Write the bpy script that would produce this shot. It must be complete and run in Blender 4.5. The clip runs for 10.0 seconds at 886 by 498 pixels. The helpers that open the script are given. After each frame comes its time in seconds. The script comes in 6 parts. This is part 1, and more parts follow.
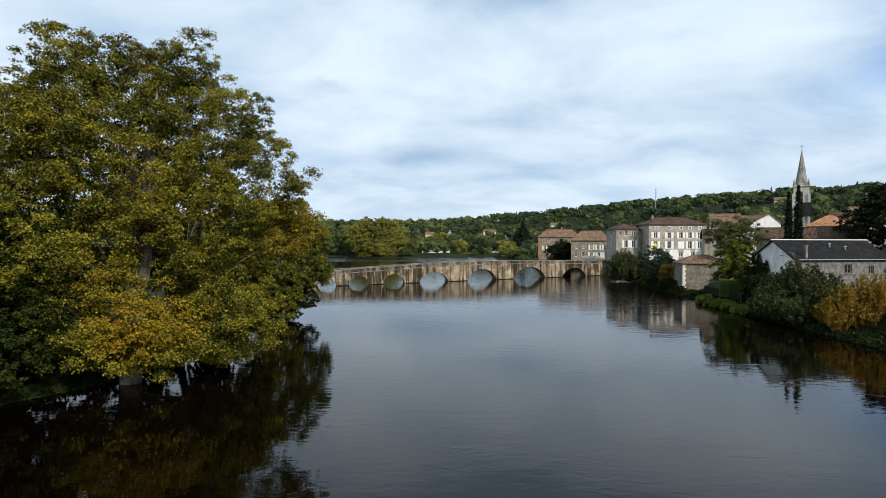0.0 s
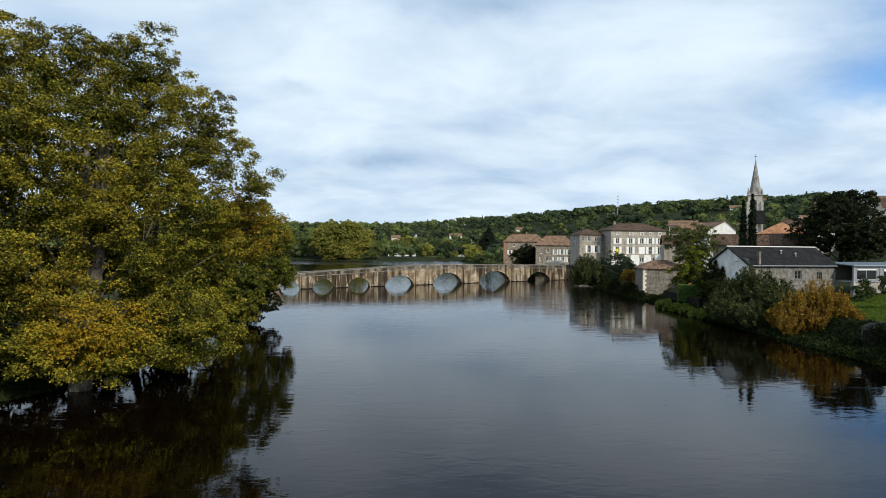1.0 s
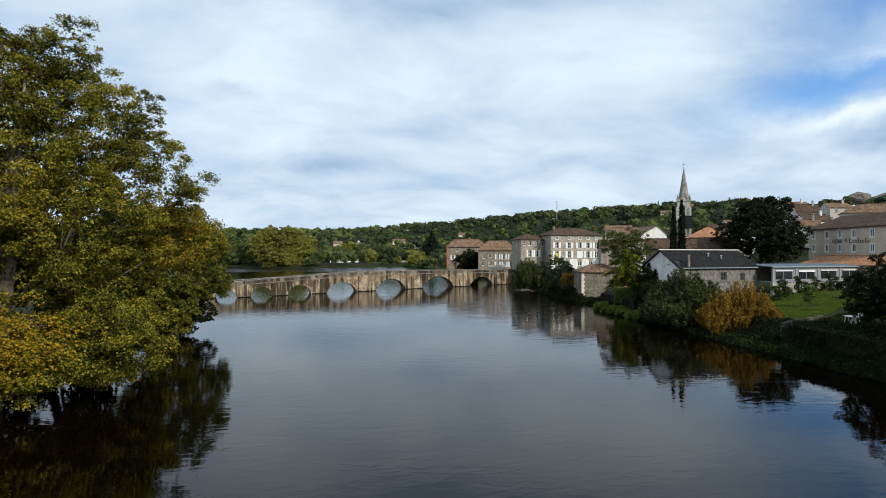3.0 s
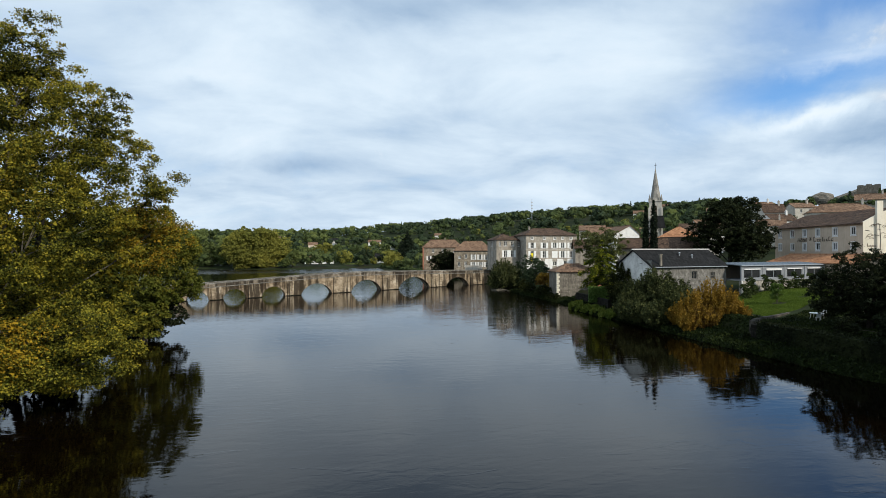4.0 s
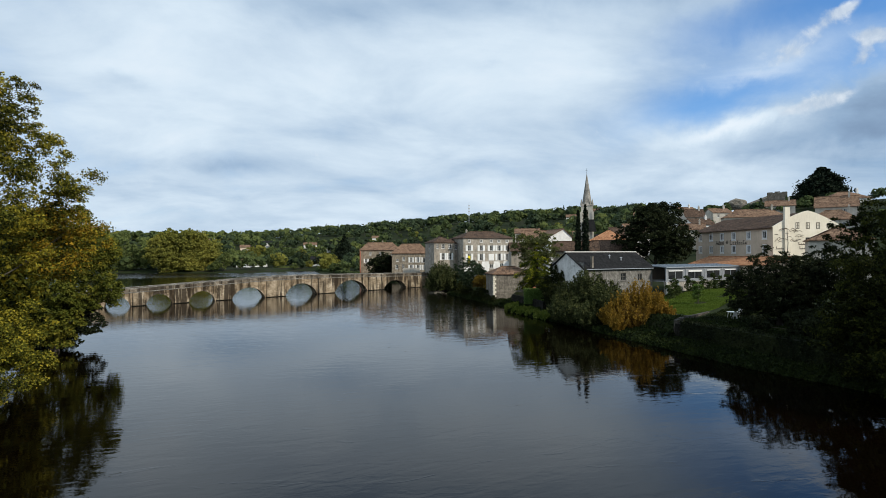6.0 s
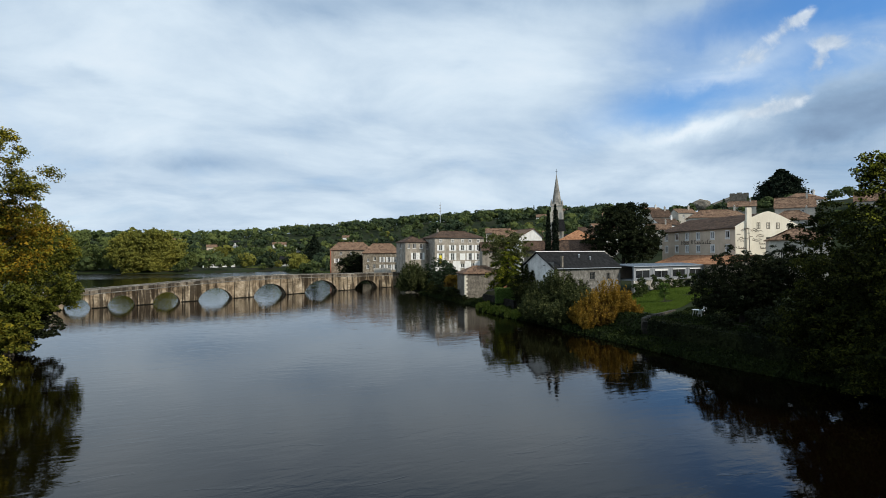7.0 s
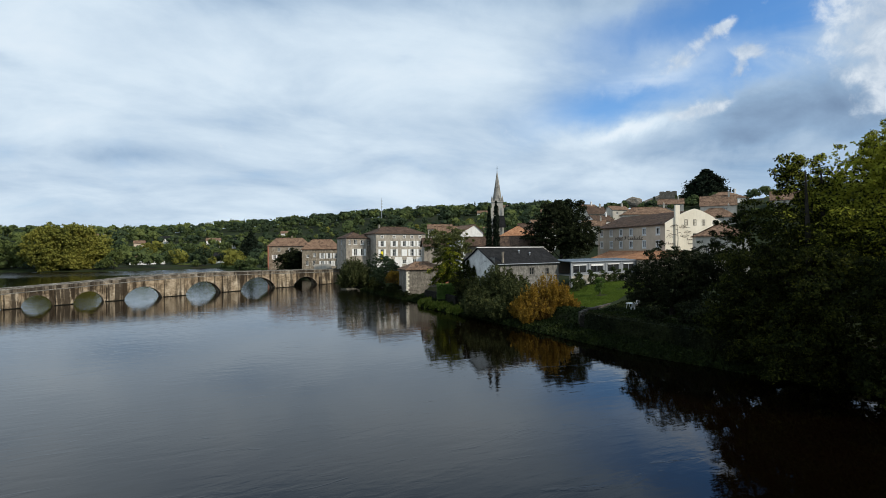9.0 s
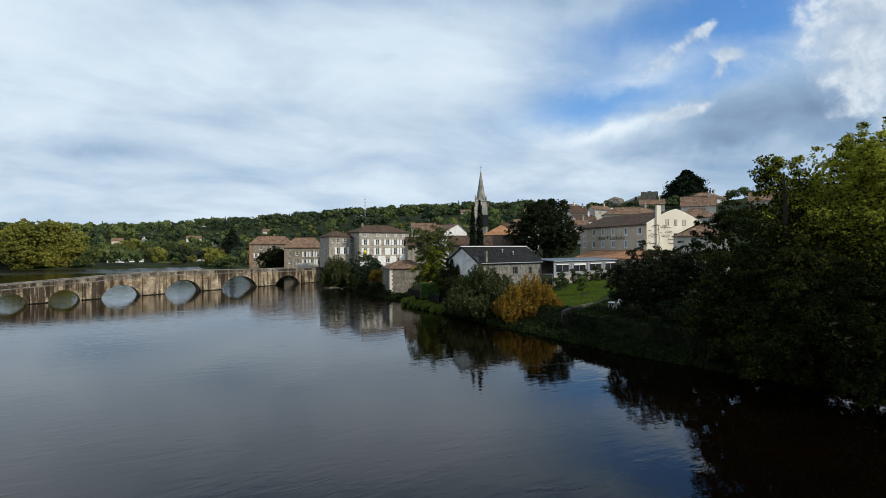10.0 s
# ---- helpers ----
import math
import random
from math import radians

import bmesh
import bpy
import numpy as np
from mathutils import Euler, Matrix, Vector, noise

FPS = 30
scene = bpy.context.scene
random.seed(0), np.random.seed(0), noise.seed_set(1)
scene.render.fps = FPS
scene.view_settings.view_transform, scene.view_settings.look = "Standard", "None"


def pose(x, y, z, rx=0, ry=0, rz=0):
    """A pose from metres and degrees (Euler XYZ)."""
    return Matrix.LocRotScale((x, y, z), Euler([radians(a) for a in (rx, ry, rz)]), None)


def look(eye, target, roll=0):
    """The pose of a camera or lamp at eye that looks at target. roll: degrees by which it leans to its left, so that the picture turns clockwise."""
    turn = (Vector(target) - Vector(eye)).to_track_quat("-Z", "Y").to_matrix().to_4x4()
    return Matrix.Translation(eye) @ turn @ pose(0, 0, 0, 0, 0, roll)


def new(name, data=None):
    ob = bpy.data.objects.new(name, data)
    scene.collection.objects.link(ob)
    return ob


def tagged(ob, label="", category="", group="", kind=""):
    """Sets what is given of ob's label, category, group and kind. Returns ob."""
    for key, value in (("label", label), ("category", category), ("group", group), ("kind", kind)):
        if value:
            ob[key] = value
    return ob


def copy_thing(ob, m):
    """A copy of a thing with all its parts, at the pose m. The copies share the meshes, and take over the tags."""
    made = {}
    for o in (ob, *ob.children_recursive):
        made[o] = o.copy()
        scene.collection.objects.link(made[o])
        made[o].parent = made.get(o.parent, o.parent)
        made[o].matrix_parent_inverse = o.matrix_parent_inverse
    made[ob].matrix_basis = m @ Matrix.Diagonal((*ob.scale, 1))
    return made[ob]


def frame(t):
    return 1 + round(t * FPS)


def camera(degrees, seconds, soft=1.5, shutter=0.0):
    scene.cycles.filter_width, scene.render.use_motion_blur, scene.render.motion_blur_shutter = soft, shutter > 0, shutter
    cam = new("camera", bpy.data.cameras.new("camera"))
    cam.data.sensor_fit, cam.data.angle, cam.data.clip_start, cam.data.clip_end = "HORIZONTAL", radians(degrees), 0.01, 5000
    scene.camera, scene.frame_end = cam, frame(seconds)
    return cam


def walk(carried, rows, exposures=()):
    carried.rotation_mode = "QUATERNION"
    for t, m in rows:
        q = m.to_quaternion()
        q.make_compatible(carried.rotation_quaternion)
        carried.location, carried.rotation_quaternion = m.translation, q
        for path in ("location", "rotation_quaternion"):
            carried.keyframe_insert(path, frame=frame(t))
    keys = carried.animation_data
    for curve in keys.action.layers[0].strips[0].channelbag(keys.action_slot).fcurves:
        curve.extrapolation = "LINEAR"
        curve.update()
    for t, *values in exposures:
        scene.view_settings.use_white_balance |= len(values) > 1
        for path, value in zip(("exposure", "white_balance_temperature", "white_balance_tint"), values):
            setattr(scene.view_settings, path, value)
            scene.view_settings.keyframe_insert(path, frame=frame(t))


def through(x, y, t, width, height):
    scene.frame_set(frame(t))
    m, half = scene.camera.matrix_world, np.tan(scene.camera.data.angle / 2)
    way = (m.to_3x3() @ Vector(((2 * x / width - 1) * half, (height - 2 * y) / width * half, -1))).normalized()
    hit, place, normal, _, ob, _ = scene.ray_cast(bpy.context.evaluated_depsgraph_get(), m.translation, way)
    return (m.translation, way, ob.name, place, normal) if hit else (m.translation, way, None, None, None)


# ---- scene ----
# ------------------------------------------------------------ camera and walk
cam = camera(78.0, 10.0, soft=0.7)
EYE = 10.5
# seconds, x, y, z, yaw, pitch, roll: a slow pan to the right with a slight drift ahead
PATH = [
    (0, 0.000, 0.000, 10.500, -0.00, -0.77, 0.11),
    (0.5, 0.027, 0.078, 10.504, -1.94, -0.59, 0.38),
    (1, 0.053, 0.157, 10.508, -3.55, -0.37, 0.63),
    (1.5, 0.080, 0.235, 10.512, -4.82, -0.18, 0.43),
    (2, 0.106, 0.313, 10.516, -5.81, 0.05, 0.21),
    (2.5, 0.133, 0.392, 10.520, -7.85, 0.17, 0.22),
    (4, 0.212, 0.626, 10.533, -11.98, 0.31, -0.16),
    (4.5, 0.239, 0.705, 10.537, -13.82, 0.35, -0.25),
    (5, 0.265, 0.783, 10.541, -15.63, 0.47, -0.28),
    (5.5, 0.292, 0.861, 10.545, -17.08, 0.54, -0.23),
    (7, 0.371, 1.096, 10.557, -21.49, 0.52, -0.30),
    (7.5, 0.398, 1.175, 10.561, -23.09, 0.43, -0.35),
    (8, 0.424, 1.253, 10.565, -24.71, 0.32, -0.40),
    (8.5, 0.451, 1.331, 10.570, -26.34, 0.19, -0.40),
    (9, 0.477, 1.409, 10.574, -27.59, 0.05, -0.42),
    (9.5, 0.504, 1.488, 10.578, -28.70, 0.03, -0.32),
    (10, 0.531, 1.566, 10.582, -29.32, -0.08, -0.20),
]
walk(cam, [(t, look((x, y, z), (x - math.sin(radians(a)) * math.cos(radians(p)), y + math.cos(radians(a)) * math.cos(radians(p)), z + math.sin(radians(p))), r))
           for t, x, y, z, a, p, r in PATH], exposures=[(0.0, 0.0), (4.0, -0.08), (7.5, -0.18), (10.0, -0.18)])

# ------------------------------------------------------------ world and sun
SUN_AZ, SUN_EL = 146.0, 34.0          # degrees clockwise from +y, and up
SUN_POWER, SKY_POWER = 3.8, 0.1


class Nodes:
    """A small helper to wire a node tree."""

    def __init__(self, tree):
        self.tree = tree
        tree.nodes.clear()

    def add(self, kind, **inputs):
        node = self.tree.nodes.new(kind)
        for key, value in inputs.items():
            self.set(node, key, value)
        return node

    def set(self, node, key, value):
        if key.startswith("p_"):
            if key == "p_operation":
                node.operation = value
            elif key == "p_data_type":
                node.data_type = value
            elif key == "p_blend_type":
                node.blend_type = value
            elif key == "p_interpolation_type":
                node.interpolation_type = value
            elif key == "p_sky_type":
                node.sky_type = value
            elif key == "p_sun_disc":
                node.sun_disc = value
            elif key == "p_sun_elevation":
                node.sun_elevation = value
            elif key == "p_sun_rotation":
                node.sun_rotation = value
            elif key == "p_air_density":
                node.air_density = value
            elif key == "p_dust_density":
                node.dust_density = value
            return
        slot = int(key[1:]) if key[0] == "i" and key[1:].isdigit() else key.replace("_", " ")
        socket = node.inputs[slot]
        if isinstance(value, bpy.types.NodeSocket):
            self.tree.links.new(value, socket)
        else:
            socket.default_value = value

    def math(self, op, a, b=0.0, c=0.0):
        return self.add("ShaderNodeMath", p_operation=op, i0=a, i1=b, i2=c).outputs[0]

    def ramp(self, fac, stops):
        node = self.add("ShaderNodeValToRGB", Fac=fac)
        el = node.color_ramp.elements
        while len(el) < len(stops):
            el.new(0.5)
        for e, (at, col) in zip(el, stops):
            e.position = at
            e.color = (*col, 1) if len(col) == 3 else col
        return node.outputs[0]

    def mix(self, fac, a, b, blend="MIX"):
        node = self.add("ShaderNodeMix", p_data_type="RGBA", p_blend_type=blend)
        self.set(node, "i0", fac)
        self.set(node, "i6", a if isinstance(a, bpy.types.NodeSocket) else (*a[:3], 1))
        self.set(node, "i7", b if isinstance(b, bpy.types.NodeSocket) else (*b[:3], 1))
        return node.outputs[2]

    def noise(self, vector, scale, detail=4.0, rough=0.55, distort=0.0):
        return self.add("ShaderNodeTexNoise", Vector=vector, Scale=scale, Detail=detail, Roughness=rough, Distortion=distort).outputs[0]


def grey(v):
    return (v, v, v)


world = bpy.data.worlds.new("sky")
scene.world = world
world.use_nodes = True
n = Nodes(world.node_tree)
sky = n.add("ShaderNodeTexSky", p_sky_type="NISHITA", p_sun_disc=False, p_sun_elevation=radians(SUN_EL), p_sun_rotation=radians(SUN_AZ), p_air_density=1.0, p_dust_density=0.6)
way = n.add("ShaderNodeTexCoord").outputs["Generated"]
sep = n.add("ShaderNodeSeparateXYZ", i0=way)
up = n.math("ADD", n.math("MAXIMUM", sep.outputs[2], 0.0), 0.24)
flat = n.add("ShaderNodeCombineXYZ", i0=n.math("DIVIDE", sep.outputs[0], up), i1=n.math("DIVIDE", sep.outputs[1], up), i2=0.0).outputs[0]
layer = n.add("ShaderNodeMapping", Vector=flat, Rotation=(0, 0, 0.30), Scale=(0.80, 1.0, 1.0)).outputs[0]
big = n.noise(layer, 0.42, 4.0, 0.5, 0.5)
fine = n.noise(layer, 1.7, 9.0, 0.56, 0.3)
tone = n.math("SUBTRACT", n.math("ADD", n.math("MULTIPLY", big, 0.58), n.math("MULTIPLY", fine, 0.42)), 0.022)
# the layer breaks up over the hill beyond the hotel: clear sky between veils, a grey bank under it, white heaps beside it
turn_z = n.math("MULTIPLY", n.math("ARCTAN2", sep.outputs[0], sep.outputs[1]), 57.296)
rise = n.math("MULTIPLY", n.math("ARCSINE", sep.outputs[2]), 57.296)
puff = n.noise(way, 9.0, 8.0, 0.6, 0.4)
wisp = n.noise(n.add("ShaderNodeMapping", Vector=way, Scale=(1.0, 1.0, 2.2)).outputs[0], 5.0, 7.0, 0.55, 0.6)
turn_z = n.math("ADD", turn_z, n.math("MULTIPLY", n.math("SUBTRACT", wisp, 0.5), 7.0))
rise = n.math("ADD", rise, n.math("MULTIPLY", n.math("SUBTRACT", puff, 0.5), 4.5))


def patch_of_sky(az, el, wide, high, tilt, amount):
    """A soft-edged oval of the sky, its edge frayed by the clouds' own noise."""
    c, s = math.cos(radians(tilt)), math.sin(radians(tilt))
    du, dv = n.math("SUBTRACT", turn_z, az), n.math("SUBTRACT", rise, el)
    u = n.math("DIVIDE", n.math("ADD", n.math("MULTIPLY", du, c), n.math("MULTIPLY", dv, s)), wide)
    v = n.math("DIVIDE", n.math("SUBTRACT", n.math("MULTIPLY", dv, c), n.math("MULTIPLY", du, s)), high)
    q = n.math("ADD", n.math("MULTIPLY", u, u), n.math("MULTIPLY", v, v))
    return n.math("MULTIPLY", n.math("POWER", 2.718, n.math("MULTIPLY", q, -1.0)), amount)


def total(*terms):
    out = terms[0]
    for t in terms[1:]:
        out = n.math("ADD", out, t)
    return out


clear = total(patch_of_sky(57.8, 21.0, 5.8, 4.0, 20.0, 0.60), patch_of_sky(48.0, 21.0, 9.0, 2.8, 12.0, 0.48), patch_of_sky(45.5, 14.2, 8.5, 2.6, 10.0, 0.54), patch_of_sky(58.0, 15.2, 5.0, 1.8, 0.0, 0.36))
# first patch: dark cloud added above the view to dim the river's mirror image
dim = total(patch_of_sky(45.0, 33.0, 26.0, 8.0, 0.0, 0.30), patch_of_sky(59.5, 11.6, 10.0, 3.2, 6.0, 0.155), patch_of_sky(51.0, 9.6, 7.0, 1.3, 6.0, 0.085), patch_of_sky(-5.5, 8.8, 6.0, 0.7, 3.0, 0.05), patch_of_sky(-14.0, 6.2, 8.0, 0.8, 2.0, 0.05), patch_of_sky(-12.5, 15.0, 2.4, 0.7, 0.0, 0.05), patch_of_sky(8.0, 24.0, 9.0, 2.0, 0.0, 0.05))
pale = total(patch_of_sky(-16.0, 14.0, 26.0, 16.0, 0.0, 0.055), patch_of_sky(27.0, 21.0, 10.0, 5.0, 0.0, 0.07), patch_of_sky(-11.0, 16.5, 8.0, 3.0, 8.0, 0.05), patch_of_sky(47.5, 11.7, 5.0, 0.6, 13.0, 0.12), patch_of_sky(48.5, 16.2, 4.5, 0.9, 12.0, 0.10))
veil = n.math("MULTIPLY", n.math("SUBTRACT", wisp, 0.5), 0.5)
cover = total(tone, 0.30, veil, n.math("MULTIPLY", clear, -1.0), pale, dim)
cover = n.add("ShaderNodeMapRange", p_interpolation_type="SMOOTHSTEP", i0=cover, i1=0.10, i2=0.80, i3=0.0, i4=1.0).outputs[0]
shade = total(tone, n.math("MULTIPLY", dim, -1.0), pale, n.math("MULTIPLY", veil, 0.10))
cloud = n.ramp(shade, [(0.10, (0.7, 1.0, 1.5)), (0.22, (1.5, 2.3, 3.8)), (0.35, (3.3, 4.8, 6.8)), (0.45, (5.5, 7.0, 8.7)), (0.54, (7.6, 9.0, 10.3)), (0.66, (9.9, 10.7, 11.4))])
blue = n.mix(1.0, sky.outputs[0], (0.82, 1.38, 1.95), "MULTIPLY")
# small white heaps with crisp, frayed edges, and a great one beside the gap
grain = n.noise(way, 24.0, 9.0, 0.58, 0.3)
heaps = total(patch_of_sky(68.5, 17.5, 6.0, 6.5, 10.0, 1.5), patch_of_sky(50.7, 17.7, 2.0, 1.1, 8.0, 0.95), patch_of_sky(53.8, 19.4, 2.4, 0.8, 6.0, 0.9), patch_of_sky(57.3, 16.7, 1.6, 0.9, 0.0, 0.95), patch_of_sky(56.1, 15.3, 0.9, 0.8, 0.0, 0.9), patch_of_sky(53.0, 12.9, 2.6, 0.9, 14.0, 0.95), patch_of_sky(59.5, 23.5, 2.2, 0.8, 20.0, 0.8))
edge = n.math("ADD", heaps, n.math("MULTIPLY", n.math("SUBTRACT", grain, 0.5), 2.2))
heap = n.add("ShaderNodeMapRange", p_interpolation_type="SMOOTHSTEP", i0=edge, i1=0.30, i2=1.05, i3=0.0, i4=0.85).outputs[0]
lit = n.ramp(n.math("ADD", n.math("MULTIPLY", grain, 0.7), n.math("MULTIPLY", puff, 0.3)), [(0.36, (4.6, 5.8, 7.4)), (0.5, (6.4, 7.4, 8.6)), (0.62, (8.6, 9.4, 10.2))])
air = n.mix(heap, n.mix(cover, blue, cloud), lit)
back = n.add("ShaderNodeBackground", Color=air, Strength=SKY_POWER)
n.add("ShaderNodeOutputWorld", Surface=back.outputs[0])

sun = new("sun", bpy.data.lights.new("sun", "SUN"))
sun.data.energy, sun.data.angle, sun.data.color = SUN_POWER, radians(4.0), (1.0, 0.93, 0.82)
sun.matrix_world = look((0, 0, 0), (-math.sin(radians(SUN_AZ)) * math.cos(radians(SUN_EL)), -math.cos(radians(SUN_AZ)) * math.cos(radians(SUN_EL)), -math.sin(radians(SUN_EL))))


# ------------------------------------------------------------ materials
def material(name):
    m = bpy.data.materials.new(name)
    m.use_nodes = True
    return m, Nodes(m.node_tree)


def finish(n, color, rough=0.8, bump=None, strength=0.3, distance=0.05, metal=0.0, spec=0.3):
    b = n.add("ShaderNodeBsdfPrincipled", Base_Color=color if isinstance(color, bpy.types.NodeSocket) else (*color[:3], 1), Roughness=rough, Metallic=metal)
    b.inputs["Specular IOR Level"].default_value = spec
    if bump is not None:
        n.set(b, "Normal", n.add("ShaderNodeBump", Height=bump, Strength=strength, Distance=distance).outputs[0])
    n.add("ShaderNodeOutputMaterial", Surface=b.outputs[0])


def mottled(name, dark, mid, light, scale=1.5, rough=0.85, fine=14.0, spec=0.25, bump=0.35, streak=0.0, metal=0.0):
    """A weathered surface: patches, grain and, where wanted, streaks that run down."""
    m, n = material(name)
    at = n.add("ShaderNodeTexCoord").outputs["Object"]
    patch = n.noise(at, scale, 6.0, 0.6)
    grain = n.noise(at, fine, 5.0, 0.65)
    f = n.math("ADD", n.math("MULTIPLY", patch, 0.6), n.math("MULTIPLY", grain, 0.4))
    col = n.ramp(f, [(0.34, dark), (0.5, mid), (0.64, light)])
    if streak:
        run = n.add("ShaderNodeMapping", Vector=at, Scale=(1.0, 1.0, 0.10)).outputs[0]
        s = n.noise(run, 3.4, 6.0, 0.7)
        mask = n.add("ShaderNodeMapRange", i0=s, i1=0.47, i2=0.60, i3=0.0, i4=streak).outputs[0]
        col = n.mix(mask, col, tuple(c * 0.3 for c in dark))
    finish(n, col, rough, grain, bump, 0.03, metal, spec)
    return m


def tiled(name, dark, mid, light, turn=0.0, pitch=0.21):
    """Clay or slate roof covering with its rows, stains and odd tiles."""
    m, n = material(name)
    at = n.add("ShaderNodeTexCoord").outputs["Object"]
    patch = n.noise(at, 0.7, 6.0, 0.65)
    cells = n.add("ShaderNodeTexVoronoi", Vector=at, Scale=1.0 / pitch / 1.2).outputs["Color"]
    odd = n.add("ShaderNodeSeparateColor", i0=cells).outputs[0]
    f = n.math("ADD", n.math("MULTIPLY", patch, 0.62), n.math("MULTIPLY", odd, 0.3))
    col = n.ramp(f, [(0.28, dark), (0.46, mid), (0.68, light)])
    rows = n.add("ShaderNodeTexWave", Vector=n.add("ShaderNodeMapping", Vector=at, Rotation=(0, 0, turn)).outputs[0], Scale=1.0 / pitch / 3.2, Distortion=0.6, Detail=2.0).outputs["Fac"]
    finish(n, col, 0.85, rows, 0.7, 0.05, 0.0, 0.1)
    return m


def leafy(name, stops, through=0.25, patch=0.25, rough=0.75, leaf_and_sun_tints=(), vary=0.45):
    """Leaves: each its own shade, with patches over the crown, and some light let through."""
    m, n = material(name)
    geo = n.add("ShaderNodeNewGeometry")
    at = n.add("ShaderNodeTexCoord").outputs["Object"]
    one = geo.outputs["Random Per Island"]
    area = n.noise(at, patch, 3.0, 0.5)
    f = n.math("ADD", n.math("ADD", n.math("MULTIPLY", one, vary), 0.225 - vary / 2), n.math("MULTIPLY", n.math("SUBTRACT", area, 0.22), 1.0))
    col = n.ramp(f, stops)
    # balls of tint: turned leaves, and for the canopy's top painted sunlight
    for centre, radius, tint, share in leaf_and_sun_tints:
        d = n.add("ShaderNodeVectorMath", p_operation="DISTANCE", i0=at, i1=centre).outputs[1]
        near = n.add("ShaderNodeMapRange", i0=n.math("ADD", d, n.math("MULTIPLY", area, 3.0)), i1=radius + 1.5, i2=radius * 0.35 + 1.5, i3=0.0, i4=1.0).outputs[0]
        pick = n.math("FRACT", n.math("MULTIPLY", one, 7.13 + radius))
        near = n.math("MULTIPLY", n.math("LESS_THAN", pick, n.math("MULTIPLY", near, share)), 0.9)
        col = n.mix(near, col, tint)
    b = n.add("ShaderNodeBsdfPrincipled", Base_Color=col, Roughness=rough)
    b.inputs["Specular IOR Level"].default_value = 0.08
    t = n.add("ShaderNodeBsdfTranslucent", Color=col)
    mixed = n.add("ShaderNodeMixShader", i0=through, i1=b.outputs[0], i2=t.outputs[0])
    n.add("ShaderNodeOutputMaterial", Surface=mixed.outputs[0])
    return m


def total_of(n, *terms):
    out = terms[0]
    for t in terms[1:]:
        out = n.math("ADD", out, t)
    return out


def water_material():
    """A dark river: glassy with faint ripples across the stream, small boils of the current, and ruffled water above the old bridge."""
    m, n = material("river_water")
    at = n.add("ShaderNodeTexCoord").outputs["Object"]
    run = n.add("ShaderNodeMapping", Vector=at, Rotation=(0, 0, 0.12), Scale=(0.55, 1.25, 1.0)).outputs[0]
    ripple = n.noise(run, 1.15, 3.0, 0.5, 0.5)
    chop = n.noise(run, 4.2, 3.0, 0.55, 0.3)
    swell = n.noise(run, 0.22, 3.0, 0.5, 0.6)
    breeze = n.add("ShaderNodeMapRange", i0=n.noise(at, 0.030, 3.0, 0.55, 1.2), i1=0.40, i2=0.66, i3=0.45, i4=1.0).outputs[0]
    boil = n.noise(n.add("ShaderNodeMapping", Vector=at, Rotation=(0, 0, -0.35), Scale=(0.40, 1.0, 1.0)).outputs[0], 0.42, 3.0, 0.55, 1.6)
    boil = n.add("ShaderNodeMapRange", p_interpolation_type="SMOOTHSTEP", i0=boil, i1=0.61, i2=0.72, i3=0.0, i4=1.0).outputs[0]
    place = n.add("ShaderNodeSeparateXYZ", i0=at)
    along = place.outputs[1]
    riffle = n.add("ShaderNodeMapRange", p_interpolation_type="SMOOTHSTEP", i0=n.math("ADD", along, n.math("MULTIPLY", swell, 36.0)), i1=285.0, i2=322.0, i3=0.0, i4=0.55).outputs[0]
    # ripples grow towards the bridge, most along the right bank, to smear reflections
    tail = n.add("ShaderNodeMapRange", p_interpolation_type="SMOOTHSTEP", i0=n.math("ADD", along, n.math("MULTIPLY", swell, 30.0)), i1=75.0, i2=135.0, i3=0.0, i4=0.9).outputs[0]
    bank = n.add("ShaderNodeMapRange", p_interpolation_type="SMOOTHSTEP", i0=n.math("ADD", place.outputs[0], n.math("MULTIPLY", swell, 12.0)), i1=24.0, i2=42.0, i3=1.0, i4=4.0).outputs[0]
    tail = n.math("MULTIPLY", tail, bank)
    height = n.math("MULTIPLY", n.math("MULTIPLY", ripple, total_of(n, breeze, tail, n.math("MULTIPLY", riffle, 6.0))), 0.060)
    height = n.math("ADD", height, n.math("MULTIPLY", n.math("MULTIPLY", chop, n.math("ADD", breeze, n.math("MULTIPLY", boil, 3.0))), 0.009))
    height = n.math("ADD", height, n.math("MULTIPLY", swell, 0.06))
    murk = n.ramp(n.noise(at, 0.06, 4.0, 0.6), [(0.3, (0.0013, 0.0007, 0.0003)), (0.7, (0.0028, 0.0014, 0.0007))])
    b = n.add("ShaderNodeBsdfPrincipled", Base_Color=murk, Roughness=n.math("ADD", 0.025, n.math("MULTIPLY", riffle, 0.4)), IOR=1.333)
    n.set(b, "Normal", n.add("ShaderNodeBump", Height=height, Strength=0.42, Distance=0.5).outputs[0])
    n.add("ShaderNodeOutputMaterial", Surface=b.outputs[0])
    return m


def plain(name, color, rough=0.5, spec=0.4, metal=0.0):
    m, n = material(name)
    at = n.add("ShaderNodeTexCoord").outputs["Object"]
    g = n.noise(at, 5.0, 5.0, 0.6)
    col = n.ramp(g, [(0.3, tuple(c * 0.82 for c in color)), (0.7, tuple(min(1.0, c * 1.1) for c in color))])
    finish(n, col, rough, g, 0.1, 0.01, metal, spec)
    return m


